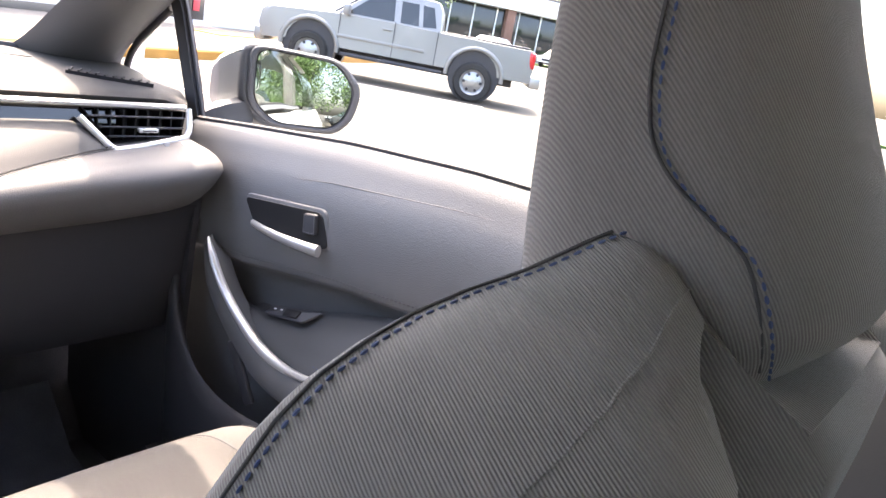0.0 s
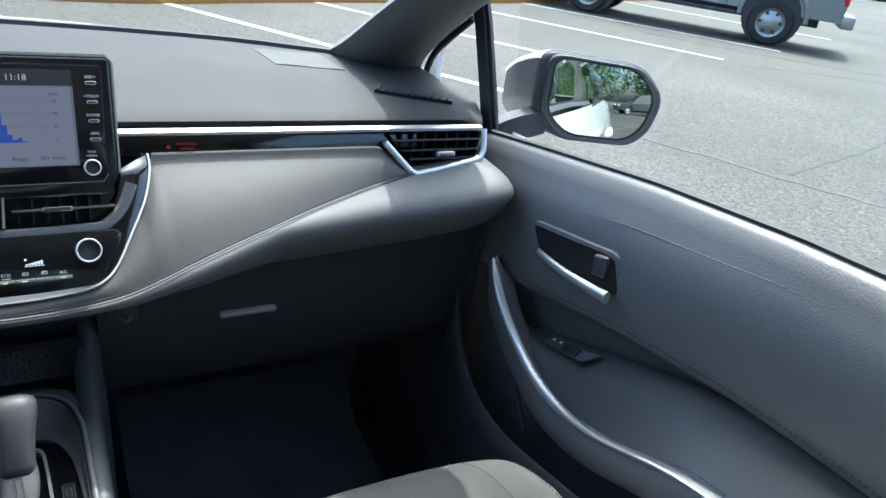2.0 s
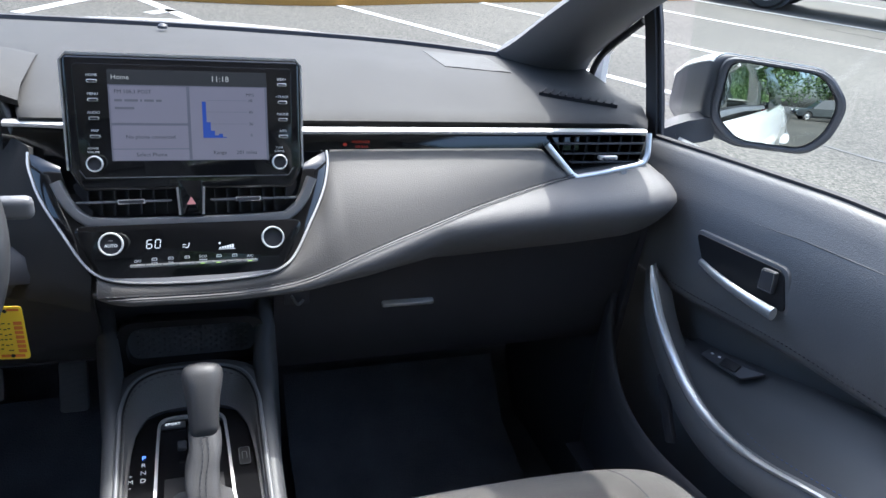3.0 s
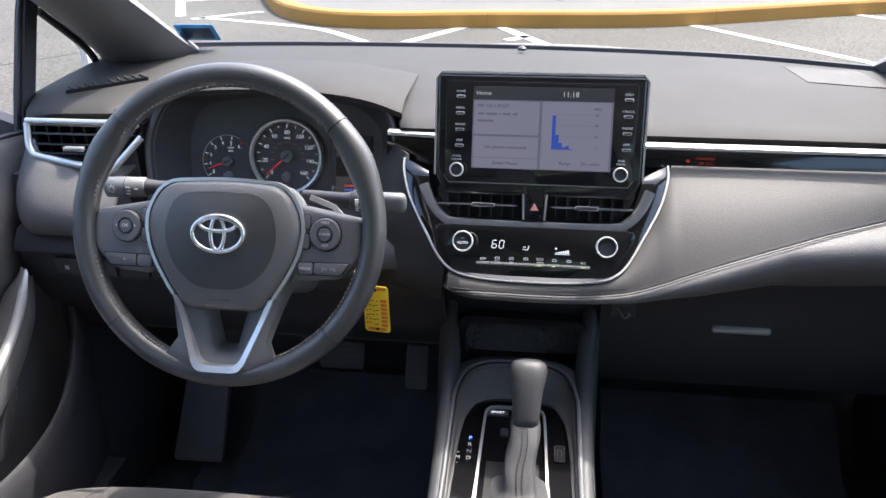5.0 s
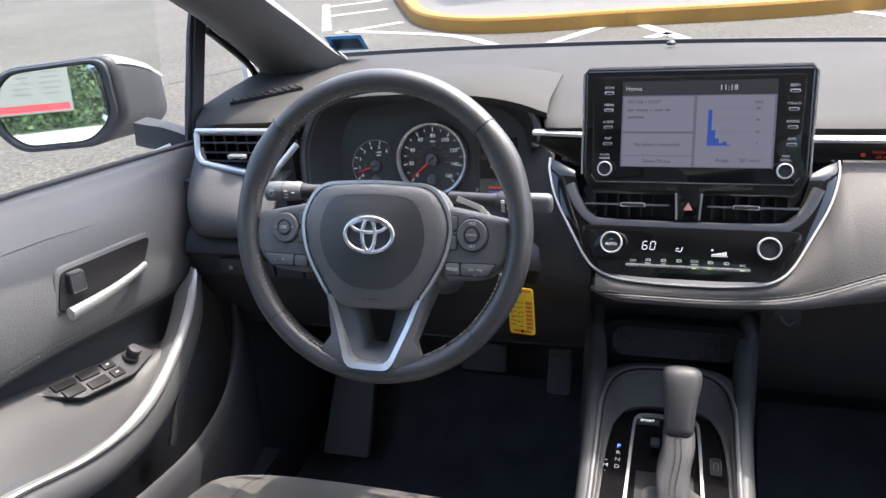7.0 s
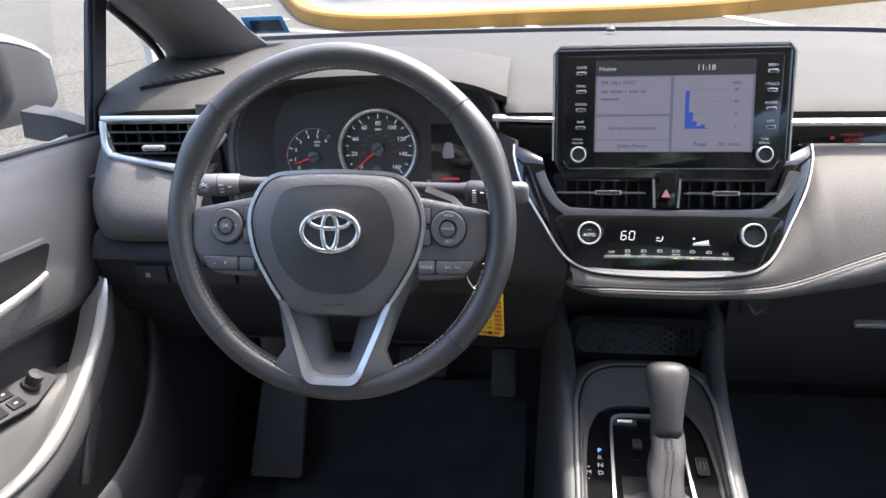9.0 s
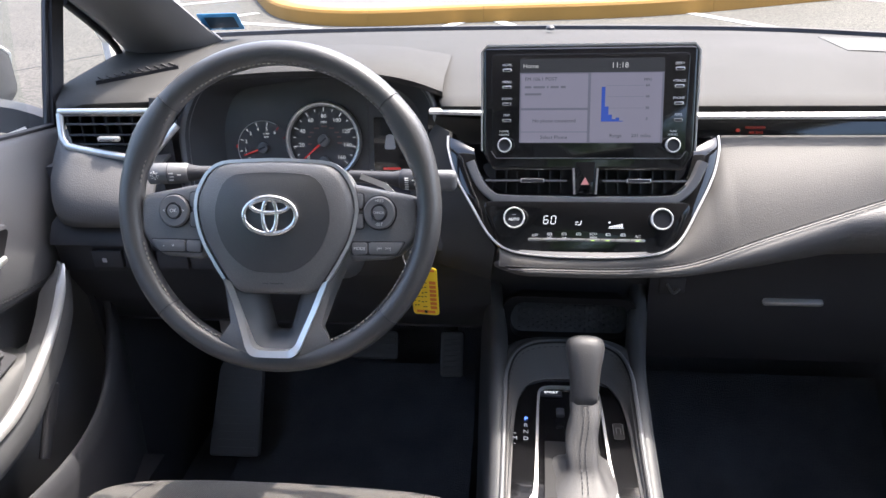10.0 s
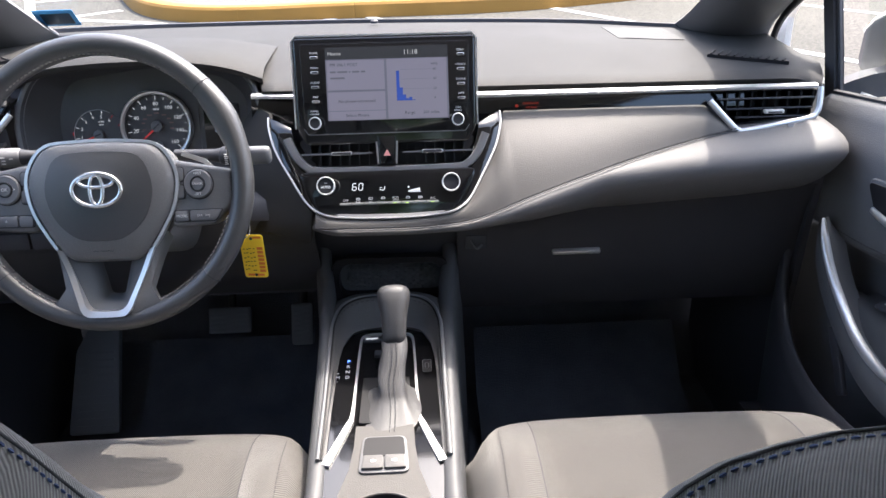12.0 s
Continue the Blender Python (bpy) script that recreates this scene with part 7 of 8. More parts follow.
pad = box("shift_paddle", (0.036, 0.016, 0.024), (-0.166, -0.058, 0.884), CHAR, col, "grey lever end", bevel=0.007, seg=3)
paddle = sweep("silver_paddle", [W @ Vector((0.085, 0.036, -0.028)), W @ Vector((0.112, 0.026, -0.03)), W @ Vector((0.124, 0.014, -0.03))], [(-0.003, -0.0015), (0.003, -0.0015), (0.003, 0.0015), (-0.003, 0.0015)], SILVER, col, "silver paddle tip", up=W.to_3x3() @ Vector((0, 0, 1)))

wh = thing("steering_wheel", "black leather steering wheel with silver spoke trim", "steering wheel")
R0 = 0.1652


def rim_point(a, r=R0, dz=0.0):
    return W @ Vector((math.cos(a) * r, math.sin(a) * r, dz))


n = 96
secs = []
for i in range(n):
    a = 2 * math.pi * i / n
    dg = math.degrees(a) % 360
    thumb = math.exp(-(((dg - 28) / 9) ** 2)) + math.exp(-(((dg - 152) / 9) ** 2))
    low = math.exp(-(((dg - 270) / 30) ** 2))
    rx = 0.0132 + 0.0022 * thumb - 0.0006 * low
    rz = 0.0145
    ring = []
    for q in np.linspace(0, 2 * math.pi, 16, endpoint=False):
        rr = R0 + math.cos(q) * rx * (1.12 if math.cos(q) < 0 and thumb > 0.2 else 1.0)
        ring.append(W @ Vector((math.cos(a) * rr, math.sin(a) * rr, math.sin(q) * rz)))
    secs.append(ring)
secs.append(secs[0])
loft("rim", secs, LEATHER, wh, "black stitched leather rim", closed=True, sharp=70)
for dg in (43, 137, 222, -43):
    a = radians(dg)
    c = rim_point(a)
    e1 = (W.to_3x3() @ Vector((math.cos(a), math.sin(a), 0))).normalized()
    e2 = (W.to_3x3() @ Vector((0, 0, 1))).normalized()
    tube("rim_seam", [c + e1 * (math.cos(q) * 0.0136) + e2 * (math.sin(q) * 0.0149) for q in np.linspace(0, 2 * math.pi, 24, endpoint=False)], 0.0006, BLACK, wh, closed=True, n=6, up=W.to_3x3() @ Vector((-math.sin(a), math.cos(a), 0)))
for a0, a1 in ((46, 134), (225, 246), (294, 315), (10, 40), (140, 170), (195, 220), (-40, -15)):
    pts = [W @ Vector((math.cos(radians(d)) * (R0 - 0.0122), math.sin(radians(d)) * (R0 - 0.0122), 0.0078)) for d in np.linspace(a0, a1, 40)]
    stitches("rim_stitching", pts, PALETH, wh, 0.0036, 0.0020, 0.0010)
hub = rounded([(-0.068, 0.047), (0.0, 0.051), (0.068, 0.047), (0.0885, 0.010), (0.082, -0.030), (0.060, -0.068), (0.042, -0.092), (-0.042, -0.092), (-0.060, -0.068), (-0.082, -0.030), (-0.0885, 0.010)], 0.026, 6)
secs = []
for k, dz in ((1.0, -0.035), (1.02, -0.012), (1.0, 0.004), (0.97, 0.010), (0.90, 0.0145), (0.70, 0.018), (0.35, 0.0195), (0.04, 0.020)):
    secs.append([W @ Vector((x * k, y * k, dz)) for x, y in hub])
h = loft("airbag_cover", secs, LEATHER2, wh, "grained dark airbag cover", closed=True, caps=True, sharp=60)
inner_pl = rounded([(-0.052, 0.036), (0.0, 0.039), (0.052, 0.036), (0.066, -0.006), (0.054, -0.044), (0.026, -0.069), (-0.026, -0.069), (-0.054, -0.044), (-0.066, -0.006)], 0.02, 5)
secs = []
for k, dz in ((1.0, 0.0148), (0.985, 0.0182), (0.7, 0.0212), (0.3, 0.0225), (0.03, 0.0228)):
    secs.append([W @ Vector((x * k, y * k, dz)) for x, y in inner_pl])
loft("raised_centre", secs, LEATHER, h, closed=True, caps=True, sharp=60)
EM = W @ Matrix.Translation((0, -0.0075, 0.0232))


def oval_ring(name, a, b, cx, cy, r, parent):
    return tube(name, [EM @ Vector((cx + a * math.cos(t), cy + b * math.sin(t), 0.001)) for t in np.linspace(0, 2 * math.pi, 40, endpoint=False)], r, BRIGHT, parent, closed=True, n=8, up=EM.to_3x3() @ Vector((0, 0, 1)))


em = oval_ring("emblem", 0.0282, 0.0192, 0, 0, 0.0027, h)
tagged(em, "bright chrome oval emblem")
oval_ring("emblem_oval", 0.0075, 0.0178, 0, 0, 0.0025, em)
oval_ring("emblem_oval", 0.0200, 0.0070, 0, 0.0098, 0.0025, em)
hp = [p for p in hub]
k0 = min(range(len(hp)), key=lambda i: (hp[i][0] + 0.056) ** 2 + (hp[i][1] + 0.074) ** 2)
k1 = min(range(len(hp)), key=lambda i: (hp[i][0] - 0.056) ** 2 + (hp[i][1] + 0.074) ** 2)
run = [hp[(k1 - j) % len(hp)] for j in range((k1 - k0) % len(hp) + 1)]
if max(p[1] for p in run) < 0.02:
    run = [hp[(k1 + j) % len(hp)] for j in range((k0 - k1) % len(hp) + 1)]
sweep("silver_line", [W @ Vector((x * 1.028, y * 1.028, 0.0050)) for x, y in run], [(-0.0018, -0.006), (0.0018, -0.006), (0.0018, 0.003), (-0.0018, 0.003)], SILVER, wh, "thin silver line round the cover", up=W.to_3x3() @ Vector((0, 0, 1)))
letters("airbag_mark", "SRS AIRBAG", 0.0045, W @ Matrix.Translation((0, -0.079, 0.0150)) @ Matrix.Rotation(radians(-10), 4, "X"), BLACK, h)
# silver line round the cover, running into the lower spokes
WS = W @ Matrix.Translation((0, -0.0165, 0)) @ Matrix.Diagonal((0.965, 1.0, 1.0, 1.0))
for s in (-1, 1):
    # lower spoke and side spoke
    low = rounded([(s * 0.066, -0.070), (s * 0.020, -0.090), (s * 0.008, -0.128), (s * 0.008, -0.170), (s * 0.050, -0.165), (s * 0.062, -0.130)], 0.008)
    side = rounded([(s * 0.080, 0.044), (s * 0.158, 0.030), (s * 0.160, -0.012), (s * 0.135, -0.036), (s * 0.082, -0.040)], 0.010)
    b = slab("side_spoke", side if s > 0 else side[::-1], 0.030, WS @ Matrix.Translation((0, 0, -0.026)), LEATHER2, wh, "charcoal button spoke", bevel=0.006, seg=3)
    lathe("pad_gap", [(0.0190, 0.0), (0.0188, 0.0012), (0.0, 0.0012)], WS @ Matrix.Translation((s * 0.117, 0.013, 0.0040)), RUBBER, b, n=32)
    lathe("pad_ring", [(0.0080, 0.0), (0.0088, 0.0014), (0.0096, 0.0)], WS @ Matrix.Translation((s * 0.117, 0.013, 0.0084)), RUBBER, b, n=32)
    gap = [(s * 0.1465, -0.0170), (s * 0.085, -0.0175), (s * 0.0855, -0.0325), (s * 0.1365, -0.0322)]
    slab("button_gap", rounded(gap if s < 0 else gap[::-1], 0.003), 0.0016, WS @ Matrix.Translation((0, 0, 0.0032)), RUBBER, b)
    lathe("control_pad", [(0.0175, 0), (0.0175, 0.003), (0.016, 0.0045), (0.0085, 0.0045), (0.0085, 0.0035), (0.0075, 0.0035), (0.0070, 0.0052), (0.0, 0.0055)], WS @ Matrix.Translation((s * 0.117, 0.013, 0.0042)), CHAR, b, "round control pad", n=32)
    for (x, y, w, hh) in ((0.0925, 0.025, 0.013, 0.016), (0.0925, 0.004, 0.013, 0.016)):
        slab("button_gap", rrect(w + 0.002, hh + 0.002, 0.0035, 4, s * x, y), 0.0016, WS @ Matrix.Translation((0, 0, 0.0032)), RUBBER, b)
        slab("button", rrect(w, hh, 0.003, 4, s * x, y), 0.003, WS @ Matrix.Translation((0, 0, 0.0036)), CHAR, b, bevel=0.001)
    k1 = slab("button", rounded([(s * 0.145, -0.018), (s * 0.105, -0.0185), (s * 0.105, -0.031), (s * 0.136, -0.031)][:: (1 if s < 0 else -1)], 0.003), 0.003, WS @ Matrix.Translation((0, 0, 0.0036)), CHAR, b, bevel=0.001)
    slab("button", rounded([(s * 0.1035, -0.0185), (s * 0.086, -0.019), (s * 0.087, -0.032), (s * 0.1035, -0.031)][:: (1 if s < 0 else -1)], 0.003), 0.003, WS @ Matrix.Translation((0, 0, 0.0036)), CHAR, b, bevel=0.001)
    letters("button_mark", "OK" if s < 0 else "CANCEL", 0.0055 if s < 0 else 0.0034, WS @ Matrix.Translation((s * 0.117, 0.013, 0.0100)), WHITEP, b)
    if s > 0:
        letters("button_mark", "+RES", 0.0046, WS @ Matrix.Translation((0.117, 0.0255, 0.0090)), WHITEP, b)
        letters("button_mark", "-SET", 0.0046, WS @ Matrix.Translation((0.117, 0.0008, 0.0090)), WHITEP, b)
        letters("button_mark", "MODE", 0.0046, WS @ Matrix.Translation((0.095, -0.0252, 0.0070)), WHITEP, b)
        letters("button_mark", "|<<   >>|", 0.0042, WS @ Matrix.Translation((0.122, -0.0248, 0.0070)), WHITEP, b)
    else:
        letters("button_mark", "-     +", 0.006, WS @ Matrix.Translation((-0.124, -0.0248, 0.0070)), WHITEP, b)
        for dx, dy, w in ((-0.011, 0, "<"), (0.011, 0, ">")):
            letters("button_mark", w, 0.0055, WS @ Matrix.Translation((-0.117 + dx, 0.013 + dy, 0.0090)), WHITEP, b)
# lower spoke frame: one U of silver with dark inside
u_h = [(0.0580, -0.076), (0.0510, -0.094), (0.0350, -0.136), (0.0295, -0.150), (0.0220, -0.1575)]
v_h = [(0.0505, -0.079), (0.0435, -0.0965), (0.0285, -0.1350), (0.0238, -0.1455), (0.0175, -0.1505)]
w_h = [(0.0230, -0.084), (0.0190, -0.098), (0.0130, -0.122), (0.0110, -0.130), (0.0085, -0.1335)]


def smooth_u(half, n=48):
    """A rounded U from its right half, run from the left tip to the right one."""
    x, y = half[-1]
    pts = [(-a, b, 0) for a, b in half] + [(-x * 0.45, y - 0.0012, 0), (x * 0.45, y - 0.0012, 0)] + [(a, b, 0) for a, b in half[::-1]]
    return [(p[0], p[1]) for p in curve(pts, n)]


u_out, u_in = smooth_u(u_h), smooth_u(v_h)
uz = lambda p: 0.0125 * max(0.0, min(1.0, (-p[1] - 0.105) / 0.05))
loft("spoke_trim", [[W @ Vector((*a, 0.004 + uz(a))), W @ Vector((a[0] * 0.97 + b[0] * 0.03, a[1] * 0.97 + b[1] * 0.03, 0.0075 + uz(a))), W @ Vector((*b, 0.0055 + uz(a))), W @ Vector((b[0], b[1], -0.004)), W @ Vector((a[0], a[1], -0.006))] for a, b in zip(u_out, u_in)], SILVER, wh, "satin silver U-shaped spoke trim", closed=True, caps=True, sharp=40)
u_dk = smooth_u(w_h)
loft("spoke_inner", [[W @ Vector((*b, 0.0035)), W @ Vector((c[0] * 0.6 + b[0] * 0.4, c[1] * 0.6 + b[1] * 0.4, -0.004)), W @ Vector((*c, -0.018)), W @ Vector((c[0], c[1], -0.03)), W @ Vector((b[0], b[1], -0.02))] for b, c in zip(u_in, u_dk)], CHAR, wh, "charcoal inner spoke", closed=True, caps=True, sharp=60)
for s in (-1, 1):
    secs = [[W @ Vector((s * x, y, z)) for x, y, z in r] for r in ([(0.0575, -0.074, 0.003), (0.070, -0.058, -0.004), (0.072, -0.066, -0.02), (0.056, -0.080, -0.024)], [(0.0500, -0.096, 0.003), (0.060, -0.086, -0.002), (0.061, -0.092, -0.018), (0.046, -0.100, -0.02)], [(0.0350, -0.136, 0.011), (0.050, -0.124, 0.007), (0.049, -0.128, -0.014), (0.033, -0.138, -0.016)], [(0.0290, -0.153, 0.0135), (0.062, -0.142, 0.010), (0.058, -0.148, -0.010), (0.028, -0.153, -0.01)], [(0.024, -0.164, 0.010), (0.070, -0.152, 0.006), (0.064, -0.154, -0.010), (0.022, -0.164, -0.01)])]
    loft("spoke_flank", secs, LEATHER2, wh, closed=True, caps=True, sharp=70)

# ---------------------------------------------------------------- driver's lower dash
knee = thing("knee_panel", "dark grey lower dash panel with a row of switches", "dash panel")
secs = []
for x in np.linspace(-0.715, -0.115, 18):
    secs.append([(x, 0.15, 0.812), (x, 0.08, 0.808), (x, 0.02, 0.790), (x, 0.006, 0.772), (x, 0.004, 0.764), (x, 0.014, 0.760), (x, 0.016, 0.722), (x, 0.02, 0.716), (x, 0.05, 0.66), (x, 0.09, 0.60), (x, 0.2, 0.55)])
loft("panel", secs, BLACK, knee, thick=0.006)
for i in range(6):
    x = -0.640 + 0.047 * i
    b = box("switch_blank", (0.043, 0.008, 0.026), (x, 0.012, 0.741), BLACK, knee, "black switch blank", bevel=0.002)
    if i in (0, 1):
        box("mark", (0.006, 0.001, 0.006), (x - 0.004, 0.0078, 0.740), GREYP, b, bevel=0)
    if i == 1:
        box("lit_mark", (0.008, 0.001, 0.0025), (x - 0.004, 0.0078, 0.750), YTAG, b, bevel=0)
cheek_line = [(-0.168, 0.062, 0.905), (-0.1675, 0.050, 0.886), (-0.1575, 0.022, 0.858), (-0.1345, -0.010, 0.830), (-0.1165, -0.034, 0.808), (-0.106, -0.047, 0.795), (-0.108, -0.052, 0.779), (-0.110, -0.050, 0.760), (-0.112, -0.040, 0.747), (-0.114, -0.015, 0.740)]
cheek = loft("stack_cheek", [[(x - f * min(0.105, 0.030 + 0.80 * (0.905 - z)), y * (1 - f) + f * (0.105 - 0.55 * (0.905 - z)) + 0.008 * f, z) for x, y, z in cheek_line] for f in (0.0, 0.12, 0.35, 0.65, 1.0)], DASH, thick=0.005)
tagged(cheek, "dark grey dash flank beside the centre stack", "dash panel", kind="structure")
# ignition lock, key and its tag
key = thing("ignition_key", "metal key in the ignition with a wire ring", "key")
lathe("lock_barrel", [(0.017, 0), (0.017, 0.012), (0.013, 0.015), (0.0, 0.015)], axes((-0.225, -0.025, 0.800), (1, 0, 0), (0, 0.3, 0.95)), BLACK, key, n=24)
box("key_bow", (0.016, 0.03, 0.010), (-0.222, -0.055, 0.797), BLACK, key, bevel=0.004)
ring_c = Vector((-0.203, -0.056, 0.783))
tube("key_ring", [ring_c + Vector((math.cos(a) * 0.014, -0.3 * math.cos(a) * 0.014, math.sin(a) * 0.018)) for a in np.linspace(0, 2 * math.pi, 24, endpoint=False)], 0.0009, BRIGHT, key, closed=True, n=6, up=(0, 1, 0))
tag = thing("key_tag", "yellow plastic dealer key tag with orange boxes and handwriting", "key tag")
K = axes((-0.1935, -0.042, 0.7305), (0.985, -0.15, 0.03), (-0.03, 0.03, 1))
slab("plate", rrect(0.034, 0.066, 0.004, 4), 0.0014, K, YTAG, tag, bevel=0.0004)
for i in range(7):
    slab("orange_box", rrect(0.0085, 0.0042, 0.0004, 2, 0.0105, 0.0125 - 0.0058 * i), 0.0002, K @ Matrix.Translation((0, 0, 0.0014)), ORANGE, tag)
slab("orange_box", rrect(0.024, 0.0035, 0.0004, 2, 0.0, -0.0285), 0.0002, K @ Matrix.Translation((0, 0, 0.0014)), ORANGE, tag)
slab("orange_box", rrect(0.012, 0.003, 0.0004, 2, 0.008, 0.0290), 0.0002, K @ Matrix.Translation((0, 0, 0.0014)), ORANGE, tag)
rnd = random.Random(4)
for i in range(6):
    for j in range(4):
        slab("ink_stroke", rrect(0.0034 * rnd.uniform(0.6, 1), 0.0011, 0.0003, 2, -0.0125 + 0.0046 * j, 0.012 - 0.0066 * i + rnd.uniform(-0.001, 0.001)), 0.0002, K @ Matrix.Translation((0, 0, 0.0014)) @ Matrix.Rotation(rnd.uniform(-0.1, 0.1), 4, "Z"), INK, tag)
slab("hole", ellipse(0.0022, 0.0022, 14, 0, 0.0275), 0.0003, K @ Matrix.Translation((0, 0, 0.0014)), INK, tag)
slab("hole", ellipse(0.0022, 0.0022, 14, 0, -0.0285), 0.0003, K @ Matrix.Translation((0, 0, 0.0016)), INK, tag)
stick = thing("windscreen_sticker", "blue toll-style sticker on the lower windscreen corner", "sticker")
SK = axes((-0.605, 0.445, 0.990), (0.995, 0.08, 0.0), (0.02, -0.75, 0.62))
slab("sheet", rrect(0.070, 0.052, 0.003, 3), 0.0008, SK, STICKB, stick)
slab("print", rrect(0.052, 0.034, 0.002, 3, 0.001, -0.002), 0.0004, SK @ Matrix.Translation((0, 0, 0.0008)), STICKD, stick)

# ---------------------------------------------------------------- pedals and footwell
foot = thing("foot_rest", "ribbed dark rubber foot rest on the carpet", "foot rest")
FR = axes((-0.594, 0.225, 0.345), (0.985, 0.02, 0.0), (0.0, 0.56, 0.83))
slab("pad", rounded([(-0.047, -0.105), (0.047, -0.105), (0.047, 0.105), (-0.008, 0.105), (-0.036, 0.055)], 0.008), 0.014, FR, CHAR, foot, bevel=0.004)
for i in range(11):
    slab("rib", rrect(0.070, 0.004, 0.0015, 3, 0.004, -0.09 + 0.014 * i), 0.003, FR @ Matrix.Translation((0, 0, 0.0135)), CHAR, foot)
for nm, x, y, z, w, hgt in (("brake_pedal", -0.350, 0.335, 0.400, 0.088, 0.055), ("accelerator_pedal", -0.200, 0.310, 0.40, 0.044, 0.085)):
    p = thing(nm, "ribbed dark rubber pedal", "pedal", "pedals")
    B = axes((x, y, z), (1, 0, 0), (0, 0.5, 0.86))
    slab("pad", rrect(w, hgt, 0.007, 4), 0.012, B, CHAR, p, bevel=0.003)
    for i in range(int(hgt / 0.010)):
        slab("rib", rrect(w - 0.012, 0.004, 0.001, 3, 0, -hgt / 2 + 0.008 + 0.010 * i), 0.002, B @ Matrix.Translation((0, 0, 0.012)), CHAR, p)
    tube("arm", [B @ Vector((0, 0, 0)), (x, y + 0.10, z + 0.10), (x, y + 0.15, z + 0.25)], 0.008, BLACK, p, n=8)
kick = loft("kick_panel", [[(sidex(-1, 0.66), y, 0.20), (sidex(-1, 0.655), y, 0.45), (sidex(-1, 0.66), y, 0.72), (sidex(-1, 0.668), y, 0.86)] for y in (0.42, 0.25, 0.05)], BLACK, thick=0.01)
tagged(kick, "black kick panel at the side of the footwell", "trim", kind="structure")
kick2 = loft("kick_panel", [[(0.66, y, 0.20), (0.655, y, 0.45), (0.66, y, 0.72), (0.668, y, 0.86)] for y in (0.42, 0.25, 0.05)], BLACK, thick=0.01)
tagged(kick2, "black kick panel at the side of the footwell", "trim", kind="structure")
for x0, x1 in ((-0.60, -0.16), (0.15, 0.58)):
    mt = loft("floor_mat", [[(x, y, z) for x in np.linspace(x0, x1, 8)] for y, z in ((-0.28, 0.208), (0.12, 0.208), (0.26, 0.24), (0.36, 0.34))], CARPET, thick=0.008)
    tagged(mt, "black carpet floor mat", "floor mat", "floor mats")

# ---------------------------------------------------------------- centre console
con = thing("centre_console", "charcoal centre console with gloss black shifter surround", "console")
CX = -0.012
secs = []
for y, w, zt in ((0.10, 0.114, 0.690), (0.06, 0.110, 0.668), (0.02, 0.103, 0.646), (-0.05, 0.098, 0.627), (-0.14, 0.096, 0.606), (-0.24, 0.094, 0.591), (-0.33, 0.091, 0.581), (-0.50, 0.090, 0.576), (-0.95, 0.090, 0.60)):
    secs.append([(CX - w - 0.020, y, 0.20), (CX - w - 0.012, y, 0.45), (CX - w - 0.003, y, zt - 0.03), (CX - w, y, zt - 0.009), (CX - w + 0.004, y, zt - 0.002), (CX - w + 0.010, y, zt), (CX - w + 0.019, y, zt - 0.002), (CX - w + 0.023, y, zt - 0.007), (CX - w + 0.024, y, zt - 0.05)])
loft("side_wall", secs, RAILM, con, thick=0.004, sharp=60)
loft("side_wall", [[(2 * CX - p[0], p[1], p[2]) for p in s_] for s_ in secs], RAILM, con, thick=0.004, sharp=60)
# padded collar rising at the front
half_col = [(0.0765, -0.300, 0.586), (0.0765, -0.200, 0.598), (0.0765, -0.100, 0.616), (0.0750, -0.060, 0.625), (0.0640, -0.028, 0.633), (0.0400, -0.012, 0.637)]
half_in = [(0.0730, -0.300, 0.5820), (0.0720, -0.200, 0.5905), (0.0670, -0.115, 0.5980), (0.0620, -0.080, 0.6015), (0.0500, -0.054, 0.6030), (0.0300, -0.044, 0.6035)]
col_pts = curve([(CX - x, y, z) for x, y, z in half_col] + [(CX, -0.009, 0.638)] + [(CX + x, y, z) for x, y, z in half_col[::-1]], 60)
base_pts = curve([(CX - x, y, z) for x, y, z in half_in] + [(CX, -0.042, 0.604)] + [(CX + x, y, z) for x, y, z in half_in[::-1]], 60)
# shoulder between the collar and the rails, closing the front under the cubby
loft("front_bridge", [[(CX + (p[0] - CX) * k, p[1] + dy, 0.590 if dz is None else p[2] + dz) for k, dy, dz in ((1.0, 0.0, -0.002), (1.07, 0.010, -0.001), (1.16, 0.017, -0.002), (1.24, 0.022, -0.005), (1.27, 0.025, -0.014), (1.27, 0.027, None))] for p in col_pts[12:48]], RAILM, con, thick=0.003, sharp=60)
loft("collar", [[tuple(a + np.array((0, 0, -0.004))), tuple(a), tuple(a * 0.85 + b * 0.15 + np.array((0, 0, 0.001))), tuple(a * 0.4 + b * 0.6 - np.array((0, 0, 0.006))), tuple(b)] for a, b in zip(col_pts, base_pts)], LOWPAD, con, "padded grey collar", thick=0.003, sharp=60)
tube("collar_piping", [p + np.array((0, 0, 0.0006)) for p in col_pts], 0.0014, DEEPB, con, n=8)
tube("collar_roll", [p + np.array((0, 0, 0.0002)) + (p - np.array((CX, -0.2, 0.6))) * np.array((0.035, 0.02, 0)) for p in col_pts], 0.0028, CHAR, con, n=8)
stitches("collar_stitching", [a * 0.85 + b * 0.15 + np.array((0, 0, 0.0022)) for a, b in zip(col_pts, base_pts)], GREYTH, con, 0.005, 0.003, 0.0006)
G = lambda x, y, dz=0.0: (CX + x, y, 0.600 + (y + 0.05) * 0.085 + dz)
